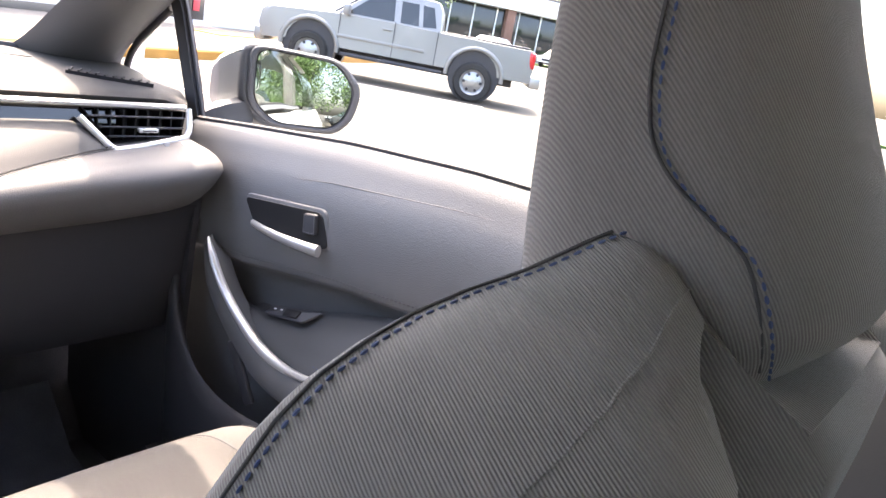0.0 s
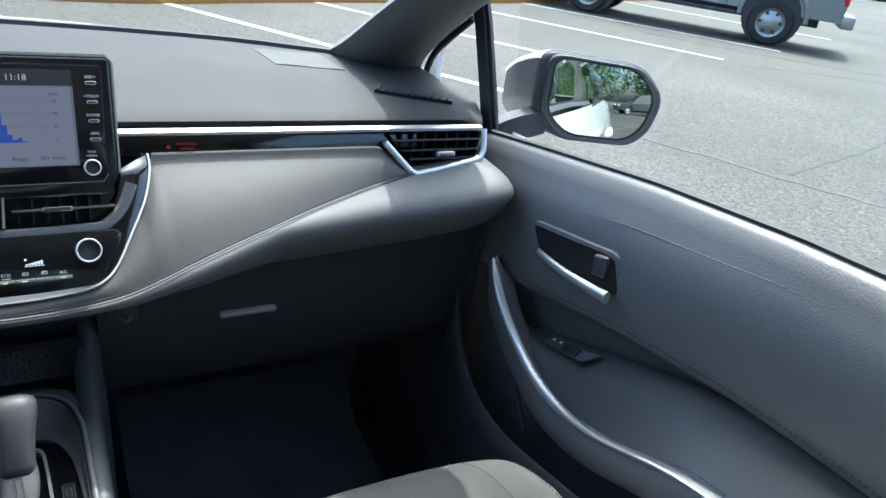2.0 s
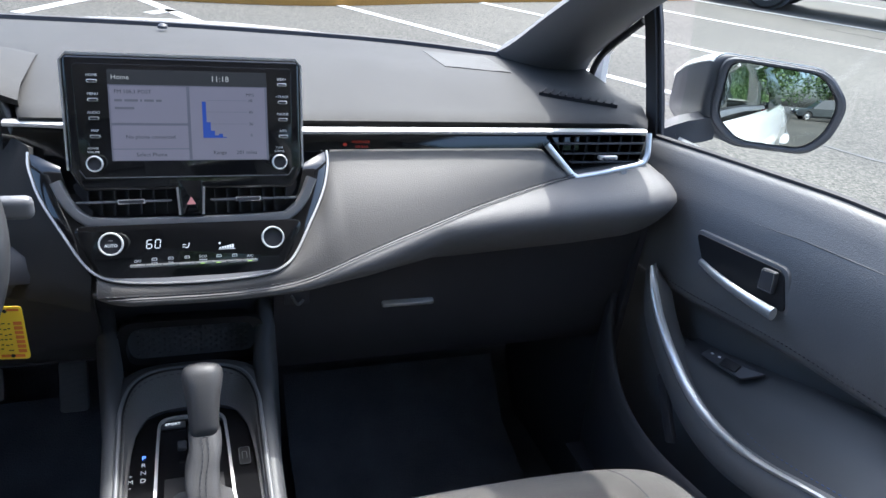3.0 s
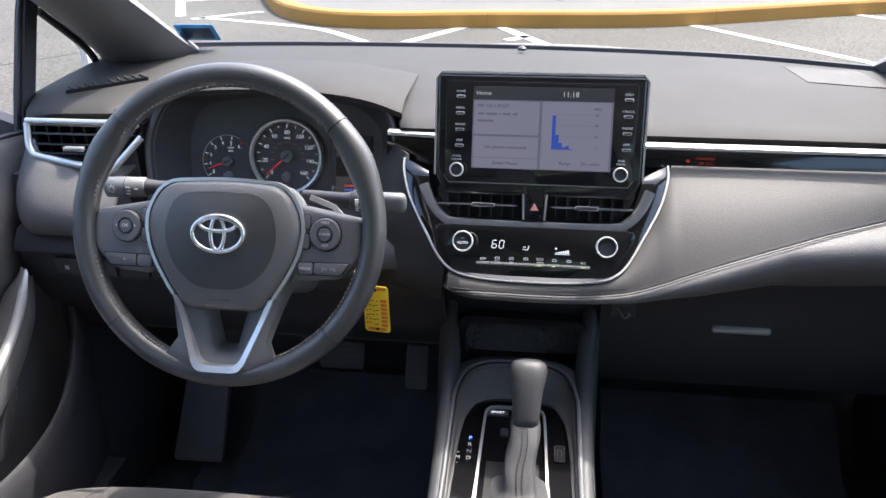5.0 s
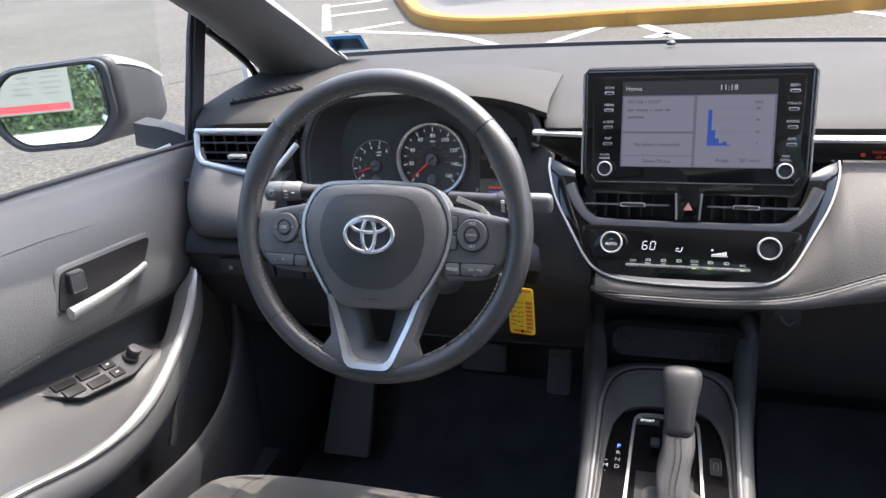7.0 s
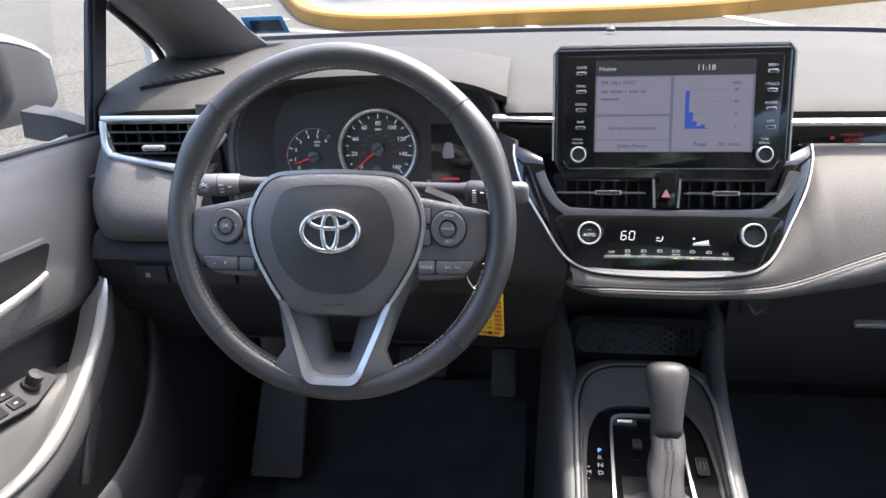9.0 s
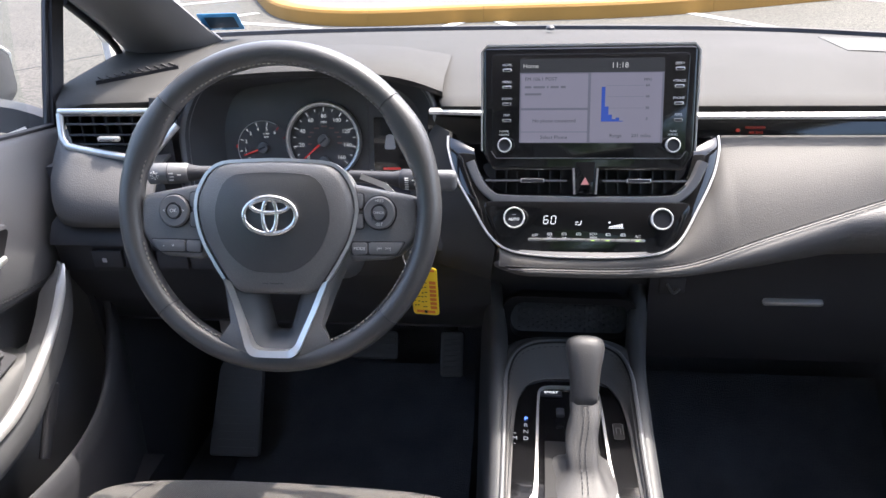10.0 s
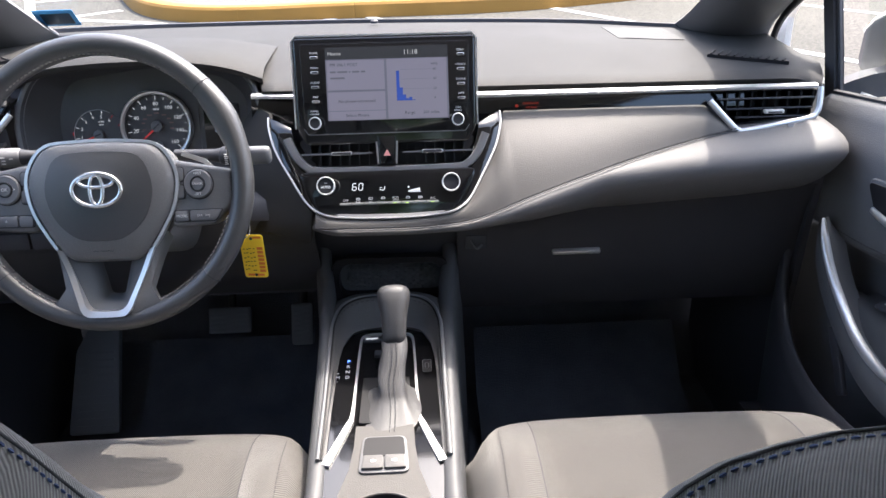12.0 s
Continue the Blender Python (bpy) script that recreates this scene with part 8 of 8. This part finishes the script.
plate_arc = [(0.0475 * math.sin(a), -0.401 + 0.0475 * math.cos(a)) for a in np.linspace(-math.pi / 2, math.pi / 2, 17)]
gp = [(-0.0725, -0.20), (-0.068, -0.115), (-0.063, -0.080), (-0.052, -0.054), (-0.030, -0.044), (0.030, -0.044), (0.052, -0.054), (0.063, -0.080), (0.068, -0.115), (0.0725, -0.20), (0.075, -0.30), (0.078, -0.401)] + plate_arc[::-1] + [(-0.078, -0.401), (-0.073, -0.30)]
ng_ = len(gp)
raw("gloss_plate", [G(*p) for p in gp] + [G(*p, -0.01) for p in gp], [tuple(range(ng_ - 1, -1, -1))] + [(i, (i + 1) % ng_, ng_ + (i + 1) % ng_, ng_ + i) for i in range(ng_)], GLOSSB, con, "gloss black plate", smooth=False)
for s in (-1, 1):
    ln = curve([(s * 0.000, -0.058), (s * 0.024, -0.0585), (s * 0.0355, -0.065), (s * 0.0385, -0.09), (s * 0.0405, -0.16), (s * 0.0425, -0.225), (s * 0.0470, -0.243), (s * 0.070, -0.306)], 40)
    rows = []
    for i, p in enumerate(ln):
        q = ln[min(i + 1, 39)] - ln[max(i - 1, 0)]
        nn = np.array((-q[1], q[0])) / max(1e-9, np.linalg.norm(q))
        w = 0.0016 + 0.0032 * max(0.0, (i - 24) / 15)
        a, b = p + nn * w, p - nn * w
        rows.append([G(a[0], a[1], 0.0005), G(a[0], a[1], 0.004), G(b[0], b[1], 0.004), G(b[0], b[1], 0.0005)])
    loft("silver_trim", rows, SILVER, con, "satin silver trim", closed=True, caps=True)
letters("sport_label", "SPORT", 0.0058, Matrix.Translation(G(-0.022, -0.070, 0.0042)), LED_WHITE, con)
box("sport_button", (0.028, 0.010, 0.003), Matrix.Translation(G(-0.022, -0.070, 0.0015)), BLACK, con, bevel=0.001)
for w, y, m in (("P", -0.116, LED_BLUE), ("R", -0.127, WHITEP), ("N", -0.138, WHITEP), ("D", -0.149, WHITEP)):
    letters("gear_label", w, 0.0088, Matrix.Translation(G(-0.0535, y, 0.0015)), m, con)
letters("gear_label", "M", 0.0082, Matrix.Translation(G(-0.0665, -0.149, 0.0015)), WHITEP, con)
letters("gear_label", "+", 0.0070, Matrix.Translation(G(-0.0665, -0.141, 0.0015)), WHITEP, con)
letters("gear_label", "-", 0.0070, Matrix.Translation(G(-0.0665, -0.157, 0.0015)), WHITEP, con)
cover = slab("small_cover", rrect(0.012, 0.026, 0.002, 3), 0.001, Matrix.Translation(G(0.056, -0.132, 0.0008)), DEEPB, con)
tube("cover_outline", [G(0.056 + x, -0.132 + y, 0.0020) for x, y in rrect(0.0118, 0.0258, 0.002, 3)], 0.0004, CHAR, cover, closed=True, n=4)
tube("cover_outline", [G(0.056 + x, -0.132 + y, 0.0020) for x, y in rrect(0.0050, 0.0120, 0.001, 3)], 0.0004, CHAR, cover, closed=True, n=4)
# gaiter well, gaiter and lever
well = rounded([(CX - 0.030, -0.075), (CX + 0.030, -0.075), (CX + 0.033, -0.245), (CX - 0.033, -0.245)], 0.006)
# Blackened plate paints the shade of the well round the gaiter.
slab("gaiter_frame", well, 0.003, Matrix.Translation((0, 0, 0.5885)) @ Matrix.Rotation(0.0, 4, "X"), DEEPB, con)
rnd = random.Random(11)
top_c, base_c = Vector((0.0005, -0.140, 0.650)), Vector((CX + 0.008, -0.214, 0.589))
secs = []
for i, f in enumerate(np.linspace(0, 1, 27)):
    c = top_c * (1 - f) + base_c * f + Vector((0.0016 * math.sin(f * 9), 0, 0))
    fl = max(0.0, (f - 0.74) / 0.26)
    hw, hd = 0.0170 + 0.0010 * f + 0.0175 * fl**1.6, 0.0185 + 0.001 * f + 0.026 * fl**1.6
    ring = []
    for q in np.linspace(0, 2 * math.pi, 36, endpoint=False):
        fold = 1 + 0.020 * math.sin(f * 16 + 2 * math.sin(q)) + fl * (1 - 0.75 * fl) * (0.26 * math.sin(3 * q + 6 * f + 1.3) + 0.10 * math.sin(7 * q + 9 * f))
        e = 1.0 / (abs(math.cos(q)) ** (2 + 3 * f) + abs(math.sin(q)) ** (2 + 3 * f)) ** (1 / (2 + 3 * f))
        ring.append((c.x + math.cos(q) * hw * e * fold, c.y + math.sin(q) * hd * e * fold, c.z))
    secs.append(ring)
lev = thing("gear_lever", "grey leather gear lever with stitched folded gaiter", "gear lever")
loft("gaiter", secs, GAITERM, lev, "creased grey leather gaiter", closed=True, sharp=80)
for dx in (-0.003, 0.003):
    stitches("gaiter_stitching", [(secs[i][27][0] + dx, secs[i][27][1] - 0.001, secs[i][27][2] + 0.001) for i in range(27)], BLACK, lev, 0.004, 0.002, 0.0007)
ka, kb = Vector((0.0008, -0.141, 0.638)), Vector((0.002, -0.092, 0.7035))
ax = (kb - ka).normalized()
kx = Vector((1, 0, 0))
ky = ax.cross(kx).normalized()
secs = []
for f, wx, wy in ((0.0, 0.0158, 0.0175), (0.15, 0.0160, 0.018), (0.4, 0.0170, 0.0195), (0.58, 0.0186, 0.021), (0.72, 0.0212, 0.0228), (0.84, 0.0226, 0.0238), (0.91, 0.0216, 0.0228), (0.955, 0.0188, 0.0196), (0.985, 0.0130, 0.0135), (1.00, 0.004, 0.004)):
    c = ka + (kb - ka) * f + Vector((0, -0.006, 0)) * math.sin(f * 3)
    ring = []
    for q in np.linspace(0, 2 * math.pi, 32, endpoint=False):
        p = 2.6
        e = 1.0 / (abs(math.cos(q)) ** p + abs(math.sin(q)) ** p) ** (1 / p)
        ring.append(c + kx * (math.cos(q) * wx * e) + ky * (math.sin(q) * wy * e))
    secs.append(ring)
tube("knob_collar", secs[0], 0.0008, BLACK, lev, closed=True, n=6)
loft("knob", secs, GAITERM, lev, "smooth grey leather knob", closed=True, caps=True, sharp=80)
box("shift_lock", (0.010, 0.014, 0.006), (-0.024, -0.112, 0.604), BLACK, lev, bevel=0.002)
# rear part: tray with brake switches and cup holders
cup_arc = [(0.047 * math.sin(a), -0.401 + 0.047 * math.cos(a)) for a in np.linspace(-math.pi / 2, math.pi / 2, 17)]
ty = [(-0.036, -0.250), (0.036, -0.250), (0.037, -0.285), (0.041, -0.320), (0.055, -0.368), (0.058, -0.401)] + cup_arc[::-1] + [(-0.058, -0.401), (-0.055, -0.368), (-0.041, -0.320), (-0.037, -0.285)]
nt_ = len(ty)
raw("tray", [G(x, y, 0.008) for x, y in ty] + [G(x, y, -0.004) for x, y in ty], [tuple(range(nt_ - 1, -1, -1))] + [(i, (i + 1) % nt_, nt_ + (i + 1) % nt_, nt_ + i) for i in range(nt_)], PADMAT, con, "grey moulded tray", smooth=False)
TB = Matrix.Translation(G(0.0, -0.295, 0.008)) @ Matrix.Rotation(radians(4.8), 4, "X")
pk = slab("switch_bezel", rounded([(-0.026, 0.024), (0.026, 0.024), (0.030, -0.033), (-0.030, -0.033)], 0.008), 0.003, TB, CHAR, con, bevel=0.001)
# Shallow dark plate drawn for the deep, shaded switch recess.
slab("switch_well", rounded([(-0.0235, 0.0215), (0.0235, 0.0215), (0.0255, -0.009), (-0.0255, -0.009)], 0.006), 0.001, TB @ Matrix.Translation((0, 0, 0.003)), DEEPB, pk)
for s in (-1, 1):
    b = slab("brake_switch", rounded([(s * 0.001, -0.009), (s * 0.024, -0.009), (s * 0.026, -0.029), (s * 0.001, -0.029)][:: (1 if s < 0 else -1)], 0.002), 0.004, TB @ Matrix.Translation((0, 0, 0.0028)), LOWPAD, pk, "grey brake switch", bevel=0.001)
    slab("mark", rrect(0.006, 0.0032, 0.001, 3, s * 0.0125, -0.0185), 0.0004, TB @ Matrix.Translation((0, 0, 0.0068)), WHITEP, b)
for y in (-0.401, -0.506):
    cp = lathe("cup_holder", [(0.0470, -0.001), (0.0465, 0.0015), (0.0450, 0.002), (0.0435, -0.002), (0.0410, -0.060), (0.0, -0.060)], Matrix.Translation(G(0.0, y, 0.0088)), DEEPB, con, "black cup holder", n=36)
    lathe("rim", [(0.0450, 0.0015), (0.0460, 0.0032), (0.0478, 0.003), (0.0482, 0.0003)], Matrix.Translation(G(0.0, y, 0.0088)), LOWPAD, cp, n=36)
armr = box("console_armrest", (0.150, 0.30, 0.09), Matrix.Translation((CX, -0.80, 0.640)), SEATDK, None, bevel=0.025, seg=4)
tagged(armr, "dark padded armrest box on the console", "armrest")
# cubby under the stack
cub = thing("storage_cubby", "black open storage cubby with dotted rubber back", "cubby")
co = rounded([(-0.098, 0.600), (0.084, 0.600), (0.092, 0.635), (0.078, 0.674), (-0.092, 0.676), (-0.104, 0.640)], 0.016, 5)
ci = rounded([(-0.086, 0.610), (0.072, 0.610), (0.078, 0.635), (0.068, 0.664), (-0.080, 0.666), (-0.090, 0.640)], 0.014, 5)
# Cubby mouth coloured blacker to put its inner shade in.
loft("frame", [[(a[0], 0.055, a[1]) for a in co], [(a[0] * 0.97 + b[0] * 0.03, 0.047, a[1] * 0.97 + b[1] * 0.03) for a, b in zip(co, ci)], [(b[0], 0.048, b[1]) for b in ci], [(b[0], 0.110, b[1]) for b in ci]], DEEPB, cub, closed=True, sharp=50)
loft("back", [[(x, 0.059 + (z - 0.604) * 0.62, z) for x in np.linspace(-0.092, 0.080, 4)] for z in (0.600, 0.640, 0.672)], RAILM, cub, thick=0.003)
bmd = bmesh.new()
for i in range(22):
    for j in range(7):
        bmesh.ops.create_cube(bmd, size=0.0034, matrix=Matrix.Translation((-0.076 + 0.0066 * i, 0.0585 + (0.010 + 0.0068 * j + 0.0034 * (i % 2)) * 0.62, 0.614 + 0.0068 * j + 0.0034 * (i % 2))))
tagged(part("dotted_mat", bmd, RAILM, cub, smooth=False), kind="stuff")
loft("shelf", [[(x, y, 0.6005) for x in np.linspace(-0.10, 0.088, 4)] for y in (0.045, 0.11)], BLACK, cub, thick=0.004)


# ---------------------------------------------------------------- front seats
def front_seat(xc, back_y, group_label, lift=0.0):
    """Sports seat with fixed head restraint; xc: middle, back_y and lift: how far the backrest is moved forward and up."""
    st = thing("front_seat", group_label, "car seat", "front seats")

    # cushion: rounded block with raised side bolsters
    def cushion_top(w, y):
        edge = abs(w)
        bol = 0.030 * max(0.0, min(1.0, (edge - 0.150) / 0.045)) * max(0.0, min(1.0, (-0.20 - y) / 0.10))
        fall = 0.045 * max(0.0, (edge - 0.205) / 0.045) ** 2
        nose = 0.050 * max(0.0, (y + 0.27) / 0.11) ** 2.2
        slope = 0.06 * (y + 0.25)
        crown = 0.006 * (1 - (w / 0.24) ** 2)
        return 0.553 + crown + bol - fall - nose + slope

    def front_y(w):
        return -0.163 - 0.050 * (abs(w) / 0.245) ** 4 - 0.018 * (w / 0.245) ** 2

    ws = np.linspace(-0.250, 0.250, 45)
    secs = []
    for w in ws:
        fy = front_y(w)
        row = []
        for f in np.linspace(0, 1, 26):
            y = fy - (0.56) * f**1.15
            yy = y if f > 0 else fy
            row.append((xc + w * (1 - 0.02 * (1 - f) ** 6), yy, cushion_top(w, max(y, -0.80) - 0.0 * f)))
        row = [(row[0][0], fy + 0.004, 0.42), (row[0][0], fy + 0.010, 0.47)] + row
        secs.append(row)
    left = [[(xc - 0.254, p[1], 0.36) for p in secs[0]], [(xc - 0.258, p[1], min(p[2], 0.50)) for p in secs[0]]]
    rightr = [[(xc + 0.258, p[1], min(p[2], 0.50)) for p in secs[-1]], [(xc + 0.254, p[1], 0.36) for p in secs[-1]]]
    n1 = 7
    # Same fabric as the backrest; the darker copy tones down the sunlit bolsters.
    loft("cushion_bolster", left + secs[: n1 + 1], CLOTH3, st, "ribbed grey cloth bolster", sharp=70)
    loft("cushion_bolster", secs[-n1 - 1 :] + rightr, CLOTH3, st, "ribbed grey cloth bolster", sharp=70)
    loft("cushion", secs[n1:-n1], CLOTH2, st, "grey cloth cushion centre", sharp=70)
    for i in (n1, len(secs) - n1 - 1):
        tube("cushion_seam", [(p[0], p[1], p[2] - 0.0004) for p in secs[i][2:]], 0.0010, SEATDK, st, n=6)
    for i in (3, len(secs) - 4):
        stitches("cushion_stitching", [(p[0], p[1], p[2] + 0.001) for p in secs[i][4:]], GREYTH, st, 0.004, 0.003, 0.0007)
    box("seat_base", (0.44, 0.46, 0.18), (xc, -0.46, 0.29), BLACK, st, bevel=0.02)

    xb = xc + math.copysign(0.008, xc)
    # backrest: columns across the seat, each a ring of front, rolled top and rear
    lean = math.tan(radians(13.0))
    AW = [0.0, 0.080, 0.088, 0.100, 0.116, 0.133, 0.154, 0.174, 0.195, 0.21, 0.222, 0.231, 0.238, 0.243]
    AZ = [0.986, 0.986, 1.036, 1.031, 1.016, 1.005, 0.996, 0.989, 0.980, 0.966, 0.942, 0.905, 0.850, 0.760]
    AS = [-0.840, -0.840, -0.800, -0.795, -0.780, -0.766, -0.758, -0.756, -0.755, -0.753, -0.748, -0.736, -0.712, -0.680]

    def column(w):
        a = abs(w)
        zt, ys = tab(a, AW, AZ), tab(a, AW, AS)
        k = max(0.0, min(1.0, (a - 0.105) / 0.06))
        k = k * k * (3 - 2 * k)
        line = lambda z: -0.640 - (z - 0.52) * lean + 0.050 * k * tab(z, [0.6, 0.85, 0.97], [1.0, 0.75, 0.0])
        zf = zt - 0.026
        rear = tab(a, [0.0, 0.080, 0.087, 0.10, 0.13, 0.16, 0.18, 0.21, 0.23, 0.243], [-0.900, -0.898, -0.852, -0.858, -0.880, -0.890, -0.888, -0.878, -0.858, -0.825])
        zr = zt + tab(a, [0.080, 0.088, 0.116, 0.154, 0.174, 0.20, 0.243], [0.000, -0.036, -0.020, -0.006, -0.004, -0.006, -0.02])
        hump = tab(a, [0.080, 0.088, 0.116, 0.150, 0.175, 0.20, 0.225], [0.0, 0.012, 0.014, 0.012, 0.008, 0.003, 0.0])
        ring = []
        for f in np.linspace(0, 1, 16):
            z = 0.50 + (zf - 0.50) * f
            ring.append((line(z) + (ys + 0.016 - line(zf)) * f**4, z))
        ring += [(ys + 0.013, zt - 0.013), (ys + 0.006, zt - 0.004), (ys, zt)]
        for f in (0.16, 0.32, 0.48, 0.64, 0.80):
            ring.append((ys + (rear - ys) * f, zt + (zr - zt) * f + hump * math.sin(f * math.pi)))
        ring += [(rear + 0.012, zr - 0.002), (rear + 0.002, zr - 0.012)]
        for f in np.linspace(0.06, 1, 12):
            z = zr - (zr - 0.50) * f
            ring.append((rear + (1.0 - z) * lean * 0.85 * f**0.6, z))
        return [(xb + w, y + back_y, z + lift) for y, z in ring]

    ws = [s * a for s, run in ((-1, [*np.linspace(0.243, 0.087, 48), 0.080, 0.04]), (1, [0.0, 0.04, 0.080, *np.linspace(0.087, 0.243, 48)])) for a in run]
    cols = [column(w) for w in ws]
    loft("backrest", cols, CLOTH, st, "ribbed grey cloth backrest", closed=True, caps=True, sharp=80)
    STITCH, PANEL = 18, 22
    for s in (-1, 1):
        run = [c for w, c in zip(ws, cols) if w * s > 0.090]
        run = run if s > 0 else run[::-1]
        edge_pts = [Vector(c[STITCH]) for c in run]
        tube("shoulder_seam", [p + Vector((0, 0, 0.0004)) for p in edge_pts], 0.0008, SEATDK, st, n=6)
        stitches("shoulder_stitching", curve([p + Vector((0, -0.0045, 0.0012)) for p in edge_pts], 90), BLUE, st, 0.0034, 0.0018, 0.0008)
        tube("side_seam", [Vector(c[PANEL]) for c in run], 0.0006, CLOTH, st, n=6)

    # head restraint, rising out of the backrest and leaning forward
    HZ = [0.93, 0.98, 1.02, 1.06, 1.10, 1.15, 1.20, 1.25, 1.285, 1.300]
    HFR = [-0.748, -0.742, -0.736, -0.734, -0.733, -0.735, -0.740, -0.752, -0.772, -0.800]
    HRR = [-0.835, -0.862, -0.889, -0.876, -0.856, -0.834, -0.820, -0.814, -0.814, -0.815]
    HWD = [0.078, 0.082, 0.085, 0.088, 0.0896, 0.0905, 0.088, 0.079, 0.061, 0.026]
    secs = []
    for z in HZ:
        f, r, wd = tab(z, HZ, HFR), tab(z, HZ, HRR), tab(z, HZ, HWD)
        ring = []
        for q in np.linspace(0, 2 * math.pi, 72, endpoint=False):
            c, s = math.cos(q), math.sin(q)
            p = 3.6 if s > 0 else 2.6
            e = 1.0 / (abs(c) ** p + abs(s) ** p) ** (1 / p)
            ring.append(Vector((xb + wd * c * e, (f + r) / 2 + (f - r) / 2 * s * e + back_y, z + lift)))
        secs.append(ring)
    cols = [curve([sec[k] for sec in secs], 50) for k in range(72)]
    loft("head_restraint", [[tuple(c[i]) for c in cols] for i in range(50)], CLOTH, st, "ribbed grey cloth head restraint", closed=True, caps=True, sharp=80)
    for s in (-1, 1):
        flat = []
        for y, z in ((-0.868, 0.995), (-0.868, 1.010), (-0.863, 1.028), (-0.855, 1.042), (-0.841, 1.052), (-0.824, 1.063), (-0.814, 1.074), (-0.809, 1.086), (-0.806, 1.100), (-0.805, 1.12), (-0.804, 1.16), (-0.804, 1.22), (-0.806, 1.26)):
            y, z = y + 0.008, z - 0.002
            f, r, wd = tab(z, HZ, HFR), tab(z, HZ, HRR), tab(z, HZ, HWD)
            e = max(-0.97, min(0.97, (y - (f + r) / 2) / ((f - r) / 2)))
            flat.append((xb + s * (wd * (1 - abs(e) ** (3.6 if e > 0 else 2.6)) ** (1 / (3.6 if e > 0 else 2.6)) + 0.0010), y + back_y, z + lift))
        c2 = curve(flat, 80)
        tube("restraint_seam", c2, 0.0008, SEATDK, st, n=6, up=(0, 1, 0))
        stitches("restraint_stitching", [Vector(p) + Vector((0, -0.0042, -0.0008)) for p in c2], BLUE, st, 0.0034, 0.0018, 0.0008)
    return st


front_seat(0.345, 0.0, "grey ribbed cloth passenger seat with blue stitching")
front_seat(-0.352, 0.028, "grey ribbed cloth driver's seat with blue stitching", 0.030)

# paper price sheet in the window of the white car behind, as the driver's mirror shows it
sheet = thing("window_sheet", "white printed price sheet with red foot bar on glass", "price sheet")
PS = axes((-1.49, -4.030, 1.13), (-1, 0, 0), (0, -0.29, 1)) @ Matrix.Diagonal((1.85, 1.30, 1.0, 1.0))
slab("paper", rrect(0.30, 0.24, 0.004, 3), 0.003, PS, SHEETP, sheet)
slab("red_bar", rrect(0.28, 0.035, 0.002, 3, 0, -0.092), 0.0016, PS @ Matrix.Translation((0, 0, 0.003)), REDP, sheet)
rnd = random.Random(8)
for i in range(5):
    for x in (-0.09, 0.0, 0.09):
        slab("print_line", rrect(0.07 * rnd.uniform(0.6, 1), 0.008, 0.001, 2, x, 0.09 - 0.028 * i), 0.001, PS @ Matrix.Translation((0, 0, 0.003)), CHAR, sheet)
